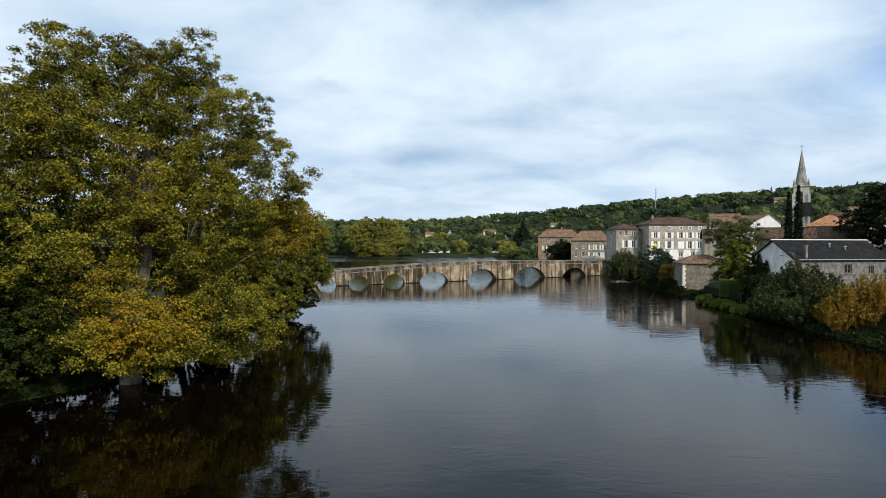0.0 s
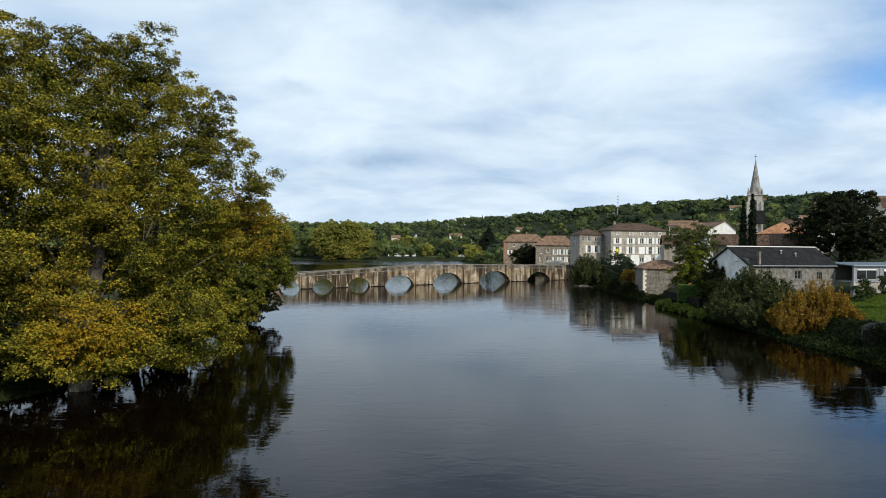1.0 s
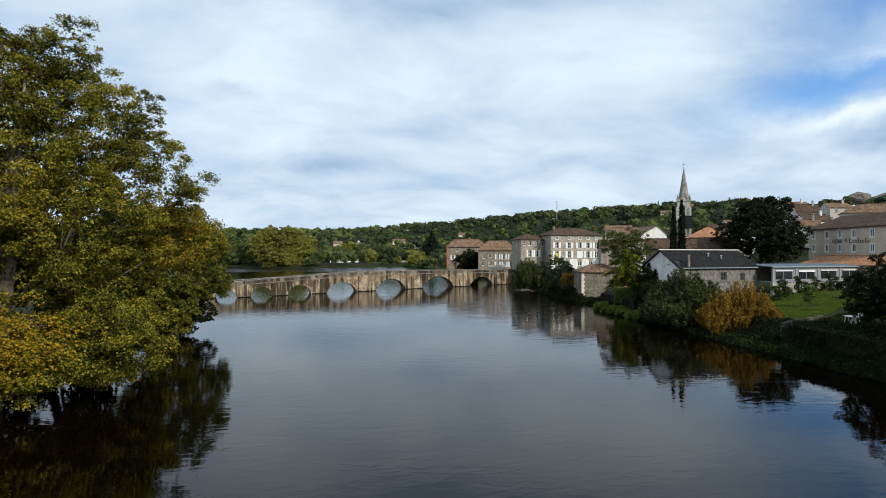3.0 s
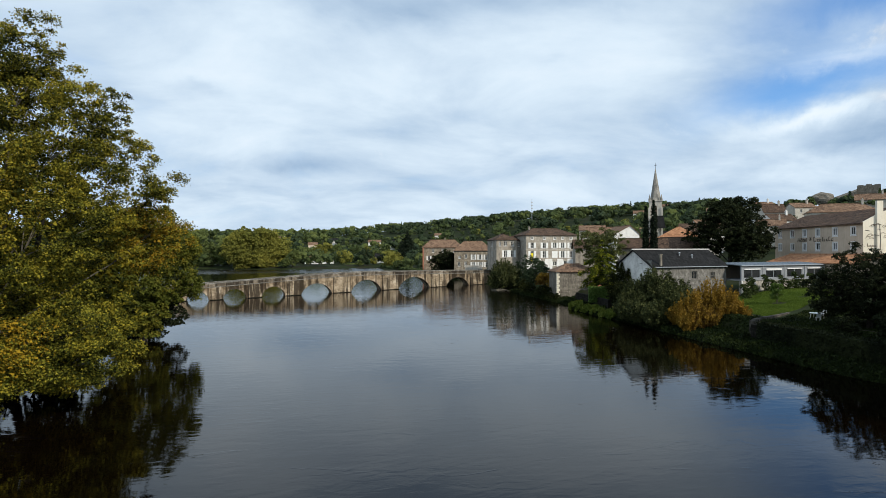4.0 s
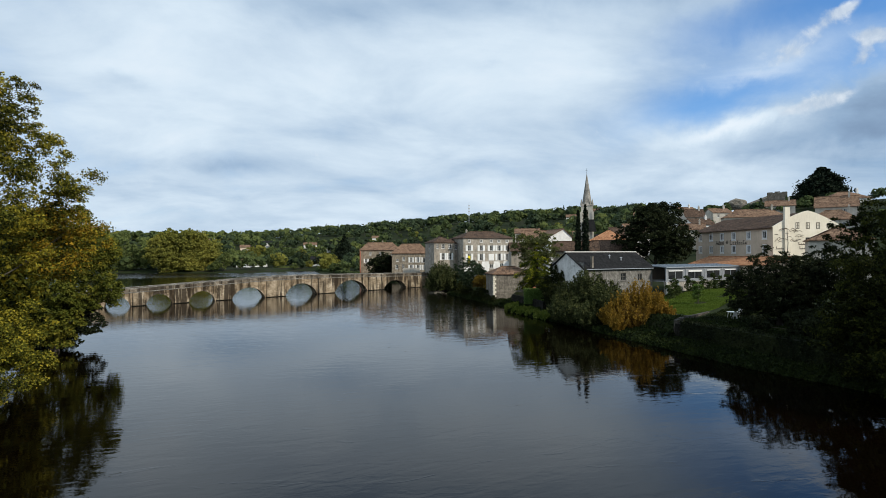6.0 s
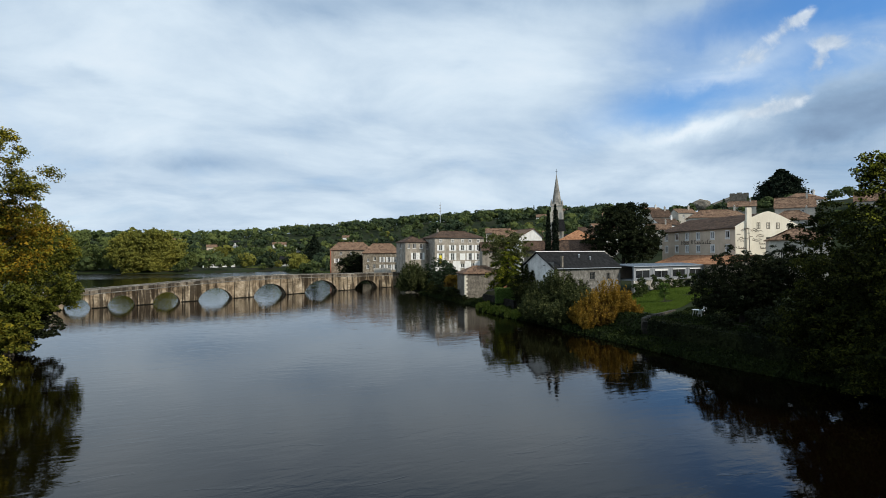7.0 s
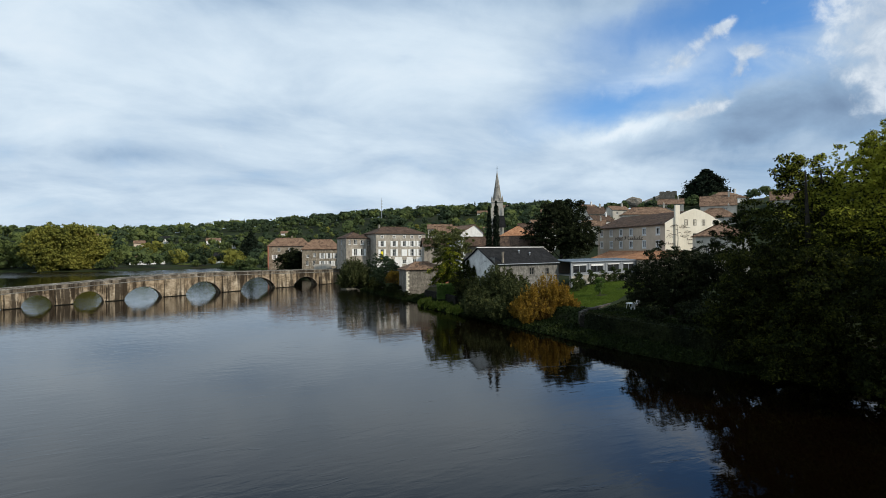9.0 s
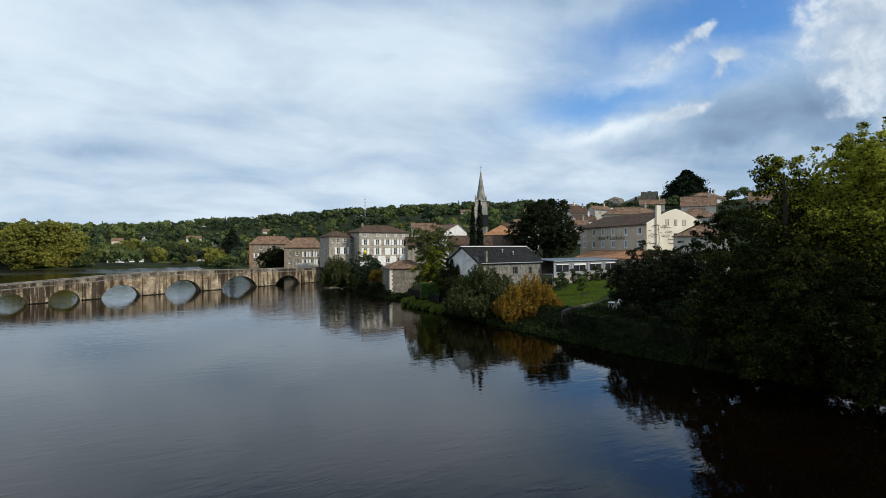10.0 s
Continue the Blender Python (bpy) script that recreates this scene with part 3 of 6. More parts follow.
def tree(name, foot, lobes, mat, label, bark=None, radius=0.35, cover=1.0, size=0.3, seed=1, bough=1.1, stems=1, droop=0.35, group="", category="tree", fork=0.3, low=0.0, long=1.35, even=0.3, limb=1.0, core=0.0):
    """A tree of a trunk with limbs and a crown of many leaves. Lobes are places and radii in the world."""
    rng = np.random.default_rng(seed)
    top = thing(name, foot, 0, label, category, group)
    local = [(x - foot[0], y - foot[1], z - foot[2], *rest) for x, y, z, *rest in lobes]
    bm = bmesh.new()
    middle = np.mean([l[:3] for l in local], 0)
    high = max(l[2] for l in local)
    for s in range(stems):
        lean = rng.normal(size=2) * (0.12 if stems == 1 else 0.9)
        pts = [(lean[0] * 0.2 * (stems > 1), lean[1] * 0.2 * (stems > 1), -0.6), (lean[0] * 0.6, lean[1] * 0.6, high * 0.12), (lean[0] + middle[0] * 0.35, lean[1] + middle[1] * 0.35, high * 0.45), (lean[0] + middle[0] * 0.8, lean[1] + middle[1] * 0.8, high * 0.92)]
        tube(bm, pts, (radius * 1.25, radius, radius * 0.65, radius * 0.12), 9)
    limbs(bm, rng, (middle[0] * 0.25, middle[1] * 0.25, low), local, radius * limb, fork)
    part("trunk", bm, bark or M_BARK, top)
    at, ways = crown_points(rng, local, cover, bough, size, even)
    dry = at[:, 2] > 0.15 - foot[2]
    leaves = leaf_quads(rng, at[dry], size, droop, long=long, facing=ways[dry])
    if core:
        # larger, shaded leaves within each lobe
        inner = []
        for x, y, z, r, *_ in local:
            k = int(core * 4 * math.pi * (0.55 * r) ** 2 / (1.6 * size) ** 2)
            inner.append(np.array([x, y, z]) + unit(rng, k) * (r * (0.25 + 0.45 * rng.random(k)))[:, None])
        inner = np.concatenate(inner)
        leaves = np.concatenate([leaves, leaf_quads(rng, inner[inner[:, 2] > 0.15 - foot[2]], size * 1.6, droop)])
    quads_object("crown", blades(leaves), mat, top)
    return top


def sprig_bush(name, foot, clumps, mat, label, seed=1, stems=60, leaves=60, size=0.12, group="", sway=0.16):
    """A bush of many upright stems that fan out from the ground, each feathered with narrow leaves. Clumps: x, y, reach, height."""
    rng = np.random.default_rng(seed)
    top = thing(name, foot, 0, label, "bush", group)
    wood, places, ways = bmesh.new(), [], []
    for x, y, reach, tall in clumps:
        count = int(stems * reach * reach / 4) + 12
        a, u = rng.random(count) * 2 * math.pi, np.sqrt(rng.random(count))
        base = np.stack([x - foot[0] + 0.3 * reach * u * np.cos(a), y - foot[1] + 0.3 * reach * u * np.sin(a), np.full(count, -0.3)], 1)
        rise = tall * (1 - 0.45 * u ** 3) * (0.45 + 0.60 * rng.random(count) ** 0.7)
        tip = np.stack([x - foot[0] + reach * u * np.cos(a), y - foot[1] + reach * u * np.sin(a), rise], 1) + rng.normal(size=(count, 3)) * 0.2
        mid = base * 0.4 + tip * 0.6 + np.stack([0 * a, 0 * a, 0.02 * rise], 1)
        for b, m, e in list(zip(base, mid, tip))[::4]:
            tube(wood, (b, m, e), (0.035, 0.02, 0.006), 4)
        f = (0.12 + 0.88 * rng.random((count, leaves)) ** 0.8)[..., None]
        at = (1 - f) ** 2 * base[:, None] + 2 * f * (1 - f) * mid[:, None] + f * f * tip[:, None]
        at = at + rng.normal(size=at.shape) * sway * (1.15 - 0.6 * f)
        places.append(at.reshape(-1, 3))
        out = np.stack([np.cos(a), np.sin(a), 0.5 + 0 * a], 1)
        ways.append(np.repeat(out, leaves, 0) * 0.5)
    part("woody_base", wood, M_DARK_BARK, top)
    places, ways = np.concatenate(places), np.concatenate(ways)
    dry = places[:, 2] > 0.1 - foot[2]
    quads_object("crown", blades(leaf_quads(rng, places[dry], size, -0.9, 0.4, 2.3, facing=ways[dry])), mat, top)
    return top


def cone_tree(name, foot, height, radius, mat, label, seed=1, tiers=14, count=5000, size=0.35, power=0.8, category="conifer", group="", bark=None, ragged=0.25, shape=None, loose=1.0, low=0.06, sag=0.18):
    """A conifer: a straight trunk, whorls of drooping boughs and needles on them."""
    rng = np.random.default_rng(seed)
    top = thing(name, foot, 0, label, category, group)
    bm = bmesh.new()
    tube(bm, ((0, 0, -0.5), (0, 0, height * 0.5), (0, 0, height * 0.97)), (radius * 0.09, radius * 0.06, 0.02), 7)
    places = []
    for k in range(tiers):
        f = (k + 0.6) / tiers
        z = height * (low + (0.98 - low) * f)
        reach = radius * ((1 - f) ** power if shape is None else np.interp(f, *shape))
        boughs = max(4, int(9 * (1 - f)) + 3)
        for b in range(boughs):
            a = 2 * math.pi * (b + rng.random()) / boughs
            r = reach * (1 + ragged * rng.normal())
            tip = (r * math.cos(a), r * math.sin(a), z - sag * r)
            if r > 0.8:
                tube(bm, ((0, 0, z), (tip[0] * 0.5, tip[1] * 0.5, z + 0.02 * r), tip), (0.05, 0.035, 0.01), 4)
            m = max(6, int(count / tiers / boughs * (0.3 + 1.4 * (1 - f))))
            w = rng.random(m) ** 0.6
            places.append(np.stack([tip[0] * w, tip[1] * w, z - sag * r * w * w], 1) + rng.normal(size=(m, 3)) * np.array([0.16, 0.16, 0.10]) * loose * max(0.6, r * 0.8))
    part("trunk", bm, bark or M_DARK_BARK, top)
    quads_object("crown", blades(leaf_quads(rng, np.concatenate(places), size, 0.5)), mat, top)
    return top


# ------------------------------------------------------------ ground and water
RIGHT_BANK = [(-400, 46.0), (20, 46.0), (30, 44.0), (40, 42.6), (58, 43.0), (72, 43.6), (78, 43.4), (86, 43.4), (93, 43.6), (100, 46.6), (111, 46.6), (124, 47.0), (140, 48.0), (156, 50.5), (174, 50.5), (220, 46.0), (270, 38.0), (330, 32.0), (366, 33.0)]
LEFT_BANK = [(-400, -24.0), (8, -30.0), (25, -31.0), (34, -28.5), (41, -24.0), (52, -22.5), (78, -22.0), (100, -25.0), (136, -35.0), (160, -60.0), (180, -110.0), (190, -420.0)]
FAR_BANK = [(-420, 480.0), (-160, 410.0), (-79, 370.0), (-46, 353.0), (-22, 345.0), (0, 346.0), (18, 364.0), (30, 371.0)]
river = [(x, y) for y, x in LEFT_BANK] + FAR_BANK + [(x, y) for y, x in RIGHT_BANK[::-1]]


def shore(x, y):
    """Metres from the river's edge: positive on land, negative in the water."""
    p = np.stack([x, y], -1)
    best = np.full(x.shape, 1e9)
    inside = np.zeros(x.shape, bool)
    for (ax, ay), (bx, by) in zip(river, river[1:] + river[:1]):
        a, e = np.array([ax, ay]), np.array([bx - ax, by - ay])
        f = np.clip(((p - a) @ e) / (e @ e), 0, 1)
        best = np.minimum(best, np.linalg.norm(p - a - f[..., None] * e, axis=-1))
        crosses = (ay > y) != (by > y)
        inside ^= crosses & (x < ax + (y - ay) * (bx - ax) / (by - ay if by != ay else 1e-9))
    return np.where(inside, -best, best)


def step(a, b, v):
    f = np.clip((v - a) / (b - a), 0, 1)
    return f * f * (3 - 2 * f)


RIDGE_AZ = [-180, -60, -10, 10, 25, 33, 42, 50, 60, 80, 180]
RIDGE_R = [900, 900, 850, 800, 700, 600, 330, 300, 260, 240, 900]
SLOPE_AZ = [-180, -10, 0, 7, 13, 18, 24, 33, 42, 52, 60, 80, 180]
SLOPE_EL = [1.6, 1.7, 1.8, 2.45, 2.85, 3.4, 3.7, 3.9, 3.6, 4.3, 4.6, 4.6, 1.6]
START_R = [430, 430, 430, 400, 250, 190, 120, 105, 100, 100, 430]


def height(x, y):
    """The lie of the land, in metres over the water."""
    x, y = np.asarray(x, float), np.asarray(y, float)
    d = shore(x, y)
    r, az = np.hypot(x, y), np.degrees(np.arctan2(x, y))
    rr, r0 = np.interp(az, RIDGE_AZ, RIDGE_R), np.interp(az, RIDGE_AZ, START_R)
    top = 10.5 + rr * np.tan(np.radians(np.interp(az, SLOPE_AZ, SLOPE_EL))) - 5.0
    right = (x > 30) & (y < 230)
    bank = np.where(right, 0.45 * step(0, 1.0, d) + 0.35 * step(1.0, 4.0, d) + 1.5 * step(5.2, 7.0, d) + 1.9 * step(9, 34, d), 0.7 * step(0, 2.0, d) + 1.3 * step(3, 14, d))
    hill = top * step(r0, rr, r) * step(8, 60, d)
    rough = 0.10 * np.sin(x * 0.9 + y * 0.3) * np.cos(y * 0.7 - x * 0.2) * step(0, 3, d)
    return np.where(d > 0, bank + hill + rough, -np.minimum(-d * 0.7, 2.2))


def ground_z(x, y):
    return float(height(np.array([x]), np.array([y]))[0])


def sheet(name, xs, ys, mat):
    gx, gy = np.meshgrid(xs, ys)
    gz = height(gx, gy)
    me = bpy.data.meshes.new(name)
    w, h = len(xs), len(ys)
    idx = np.arange(w * h).reshape(h, w)
    quads = np.stack([idx[:-1, :-1], idx[:-1, 1:], idx[1:, 1:], idx[1:, :-1]], -1).reshape(-1, 4)
    me.from_pydata(np.stack([gx, gy, gz], -1).reshape(-1, 3).tolist(), [], quads.tolist())
    me.polygons.foreach_set("use_smooth", np.ones(len(quads), bool))
    me.materials.append(mat)
    return new(name, me)


xs = np.concatenate([-np.geomspace(4000, 60, 40), np.arange(-56, -36, 4.0), np.arange(-36, -18, 1.0), np.arange(-18, 36, 4.0), np.arange(36, 62, 0.7), np.arange(62, 130, 3.0), np.geomspace(132, 4000, 46)])
ys = np.concatenate([-np.geomspace(4000, 40, 24), np.arange(-36, 20, 6.0), np.arange(20, 130, 2.0), np.arange(130, 520, 6.0), np.geomspace(525, 4000, 60)])
tagged(sheet("ground", xs, ys, M_GROUND), "grassy river banks and wooded valley slopes", "ground", kind="structure")

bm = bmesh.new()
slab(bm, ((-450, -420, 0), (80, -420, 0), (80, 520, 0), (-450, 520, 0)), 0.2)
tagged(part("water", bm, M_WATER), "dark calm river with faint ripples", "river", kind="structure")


# ------------------------------------------------------------ the old bridge
DECK_AT = [-20, -2, 6, 16, 30, 42, 62, 75, 88, 100]
DECK_Z = [2.6, 3.02, 3.4, 3.85, 4.45, 4.6, 4.3, 4.1, 3.9, 3.8]


def deck_z(s):
    """Height of the roadway: it rises to a blunt crown over the wide arches."""
    near = [np.interp(s + o, DECK_AT, DECK_Z) for o in (-4, -2, 0, 2, 4)]
    return float(sum(near) / len(near))


def old_bridge():
    """A low humped stone bridge of seven arches; s runs along it, from its left bank to its right bank."""
    a, b = Vector((-25.0, 131.8, 0)), Vector((48.0, 173.6, 0))
    turn = math.degrees(math.atan2(b.y - a.y, b.x - a.x))
    top = thing("stone_bridge", a, turn, "old humped stone bridge with seven low arches and lichened parapets", "bridge")
    half, skew = 2.1, 0.38
    # start, end and rise of each arch
    arches = [(-6.4, -1.5, 2.1), (1.5, 6.9, 2.27), (10.5, 16.5, 2.38), (20.6, 29.3, 2.68), (35.0, 44.8, 3.05), (50.6, 62.4, 3.3), (68.9, 78.6, 2.65)]
    s0, s1, steps = -16.0, 97.0, 16

    def curve(x, w, rise):
        """A segment of a circle over the half span w, a little fuller at its haunches."""
        r = (w * w + rise * rise) / (2 * rise)
        arc = math.sqrt(max(0.0, r * r - (w * x) ** 2)) - (r - rise)
        return 0.6 * max(0.0, arc) + 0.4 * rise * max(0.0, 1 - x * x) ** 0.6

    bm = bmesh.new()
    prof = [(s0, -2.4)]
    for p, q, rise in arches:
        mid, w = (p + q) / 2, (q - p) / 2
        for k in range(1, 4):
            s = prof[-1][0] + (p - prof[-1][0]) * 0.33
            prof.append((s, -2.4))
        prof.append((p, -2.4))
        for k in range(steps + 1):
            x = -1 + 2 * k / steps
            prof.append((mid + w * x, curve(x, w, rise)))
        prof.append((q, -2.4))
    prof.append((s1, -2.4))
    # both faces in upright strips, with the soffits and the deck between them
    front, back = [bm.verts.new((s, -half, z)) for s, z in prof], [bm.verts.new((s + 2 * half * skew, half, z)) for s, z in prof]
    ftop, btop = [bm.verts.new((s, -half, deck_z(s))) for s, z in prof], [bm.verts.new((s + 2 * half * skew, half, deck_z(s))) for s, z in prof]
    for i in range(len(prof) - 1):
        if abs(prof[i + 1][0] - prof[i][0]) > 1e-6:
            bm.faces.new((front[i], front[i + 1], ftop[i + 1], ftop[i]))
            bm.faces.new((back[i + 1], back[i], btop[i], btop[i + 1]))
            bm.faces.new((ftop[i], ftop[i + 1], btop[i + 1], btop[i]))
        bm.faces.new((front[i + 1], front[i], back[i], back[i + 1]))
    part("bridge_body", bm, M_STONE, top, "ochre masonry streaked with dark damp")

    def beam(bm, s, e, y0, y1, low, high):
        """A length of wall that follows the rise of the deck."""
        za, zb = deck_z(s), deck_z(e)
        slab(bm, ((s, y0, za + high), (e, y0, zb + high), (e, y1, zb + high), (s, y1, za + high)), high - low)

    rng = random.Random(3)
    for side in (-1, 1):
        y0, y1 = sorted((side * half, side * (half - 0.42)))
        s = s0
        while s < s1:
            e = min(s1, s + rng.uniform(0.9, 2.2))
            h = 0.70 + rng.uniform(-0.05, 0.05)
            bm = bmesh.new()
            beam(bm, s + 0.008, e - 0.008, y0, y1, -0.12, h - 0.17)
            part("parapet_block", bm, M_PARAPET, top)
            bm = bmesh.new()
            lip = rng.uniform(0.03, 0.09)
            beam(bm, s, e - 0.02, y0 - lip, y1 + lip, h - 0.165, h + rng.uniform(-0.01, 0.03))
            part("coping_stone", bm, M_COPING, top, "weathered grey coping stone")
            s = e
    s = s0
    while s < s1:
        e = min(s1, s + 1.45)
        bm = bmesh.new()
        beam(bm, s, e - 0.02, -half - 0.13 - rng.uniform(0, 0.03), -half + 0.1, -0.32, -0.125)
        part("string_course", bm, M_COPING, top)
        s = e
    bm = bmesh.new()
    for k in range(40):
        s, e = s0 + (s1 - s0) * k / 40, s0 + (s1 - s0) * (k + 1) / 40
        beam(bm, s, e, -half + 0.43, half - 0.43, 0.004, 0.05)
    part("roadway", bm, M_ROAD, top)
    ends = [(arches[0][0] - 3.0, arches[0][0] - 0.6)] + [(p[1] + 0.35, q[0] - 0.35) for p, q in zip(arches, arches[1:])] + [(arches[-1][1] + 0.5, arches[-1][1] + 5.6)]
    for p, q in ends:
        m, w = (p + q) / 2, (q - p) / 2
        # a stepped buttress of a few broad courses
        z, courses = -2.0, 6
        tall = deck_z(m) - 0.34
        for c in range(courses):
            z1 = tall if c == courses - 1 else -0.2 + (tall + 0.2) * (c + 1) / courses
            out = 0.48 - 0.035 * c + rng.uniform(-0.025, 0.025)
            bm = bmesh.new()
            box(bm, m - w + rng.uniform(0, 0.10), m + w - rng.uniform(0, 0.10), -half - out, -half + 0.02, z, z1)
            part("buttress_course", bm, M_PILASTER, top, "worn course of a pier, stained with damp")
            z = z1 + 0.012
        bm = bmesh.new()
        slab(bm, ((p - 0.25, -half - 0.6, 0.16), (q + 0.25, -half - 0.6, 0.16), (q + 0.25 + 2 * half * skew, half + 0.4, 0.16), (p - 0.25 + 2 * half * skew, half + 0.4, 0.10)), 2.2)
        part("pier_footing", bm, M_SHADEDMOSS, top)
    for p, q, rise in arches:
        mid, w = (p + q) / 2, (q - p) / 2
        count = 18
        for k in range(count):
            bm = bmesh.new()
            quad = []
            for f, out in ((k + 0.03, 0.0), (k + 0.97, 0.0), (k + 0.97, 0.42), (k + 0.03, 0.42)):
                x = -1 + 2 * f / count
                quad.append((mid + (w + out) * x, curve(x, w, rise) + out * (1 - 0.5 * x * x)))
            lo = [bm.verts.new((s, -half - 0.05 - rng.uniform(0, 0.02), z)) for s, z in quad]
            hi = [bm.verts.new((s, -half + 0.1, z)) for s, z in quad]
            bm.faces.new(lo)
            bm.faces.new(hi[::-1])
            for i in range(4):
                j = (i + 1) % 4
                bm.faces.new((lo[j], lo[i], hi[i], hi[j]))
            part("voussoir", bm, M_PILASTER, top)
    return top


old_bridge()


# ------------------------------------------------------------ houses
def wall_face(bm, p, q, z0, z1, holes, depth=0.22, gable=None):
    """An upright wall from p to q (seen from outside, left to right), with openings (u, z, w, h) that go in to the given depth."""
    p, q = Vector((*p, 0)), Vector((*q, 0))
    length = (q - p).length
    d = (q - p) / length
    inward = Vector((-d.y, d.x, 0))
    us = sorted({0.0, length, *[round(u - w / 2, 3) for u, z, w, h in holes], *[round(u + w / 2, 3) for u, z, w, h in holes]})
    zs = sorted({z0, z1, *[round(z, 3) for u, z, w, h in holes], *[round(z + h, 3) for u, z, w, h in holes]})

    def at(u, z, inn=0.0):
        return p + d * u + inward * inn + Vector((0, 0, z))

    cache = {}

    def vert(u, z):
        if (u, z) not in cache:
            cache[u, z] = bm.verts.new(at(u, z))
        return cache[u, z]

    for ua, ub in zip(us, us[1:]):
        for za, zb in zip(zs, zs[1:]):
            um, zm = (ua + ub) / 2, (za + zb) / 2
            if any(abs(um - u) < w / 2 and z < zm < z + h for u, z, w, h in holes):
                continue
            bm.faces.new((vert(ua, za), vert(ub, za), vert(ub, zb), vert(ua, zb)))
    for u, z, w, h in holes:
        c = [(u - w / 2, z), (u + w / 2, z), (u + w / 2, z + h), (u - w / 2, z + h)]
        o = [bm.verts.new(at(*e)) for e in c]
        i = [bm.verts.new(at(*e, depth)) for e in c]
        for k in range(4):
            j = (k + 1) % 4
            bm.faces.new((o[j], o[k], i[k], i[j]))
    if gable:
        bm.faces.new([bm.verts.new(at(u, z)) for u, z in [(0, z1), (length, z1)] + gable[::-1]])


def window_unit(parent, u_axis, centre, w, h, depth, frame_mat, shutters=0.0, shutter_mat=None, pane_mat=None, sill=True, bars=True, bar_rows=1, closed=False):
    """A window with frame, pane, sill and, where wanted, a pair of open shutters. centre is the middle of its foot on the wall's face."""
    turn = math.degrees(math.atan2(u_axis[1], u_axis[0]))
    ob = new("window")
    ob.parent = parent
    ob.matrix_basis = pose(*centre, 0, 0, turn)
    f = min(0.11, w * 0.12)
    bm = bmesh.new()
    y0, y1 = depth - 0.10, depth - 0.02
    box(bm, -w / 2, w / 2, y0, y1, 0, f)
    box(bm, -w / 2, w / 2, y0, y1, h - f, h)
    box(bm, -w / 2, -w / 2 + f, y0, y1, f, h - f)
    box(bm, w / 2 - f, w / 2, y0, y1, f, h - f)
    if bars:
        box(bm, -f * 0.5, f * 0.5, y0 + 0.01, y1, f, h - f)
        for k in range(bar_rows):
            z = h * (k + 1) / (bar_rows + 1)
            box(bm, -w / 2 + f, w / 2 - f, y0 + 0.03, y1 - 0.01, z - 0.02, z + 0.02)
    part("window_frame", bm, frame_mat, ob)
    bm = bmesh.new()
    if closed:
        box(bm, -w / 2, w / 2, -0.05, 0.02, 0.0, h)
        part("shutter", bm, shutter_mat or M_SHUTTER, ob)
    bm = bmesh.new()
    box(bm, -w / 2, w / 2, depth - 0.04, depth + 0.02, 0, h)
    part("pane", bm, pane_mat or M_GLASS, ob)
    if sill:
        bm = bmesh.new()
        box(bm, -w / 2 - 0.1, w / 2 + 0.1, -0.09, depth - 0.1, -0.11, 0.0)
        part("window_sill", bm, frame_mat, ob)
    if shutters:
        for side in (-1, 1):
            bm = bmesh.new()
            x0 = side * (w / 2 + 0.02)
            x1 = side * (w / 2 + 0.02 + shutters)
            box(bm, min(x0, x1), max(x0, x1), -0.06, -0.015, -0.02, h + 0.02)
            for k in range(3):
                z = h * (0.15 + 0.35 * k)
                box(bm, min(x0, x1) + 0.03, max(x0, x1) - 0.03, -0.08, -0.055, z - 0.05, z + 0.05)
            part("shutter", bm, shutter_mat or M_SHUTTER, ob)
    return ob


def chimney(parent, x, y, z0, z1, mat, w=0.5, d=0.7):
    bm = bmesh.new()
    box(bm, x - w / 2, x + w / 2, y - d / 2, y + d / 2, z0, z1)
    box(bm, x - w / 2 - 0.07, x + w / 2 + 0.07, y - d / 2 - 0.07, y + d / 2 + 0.07, z1, z1 + 0.12)
    for k in (-1, 1):
        bmesh.ops.create_cone(bm, cap_ends=True, segments=8, radius1=0.12, radius2=0.09, depth=0.4, matrix=Matrix.Translation((x, y + k * d * 0.22, z1 + 0.32)))
    part("chimney", bm, mat, parent)


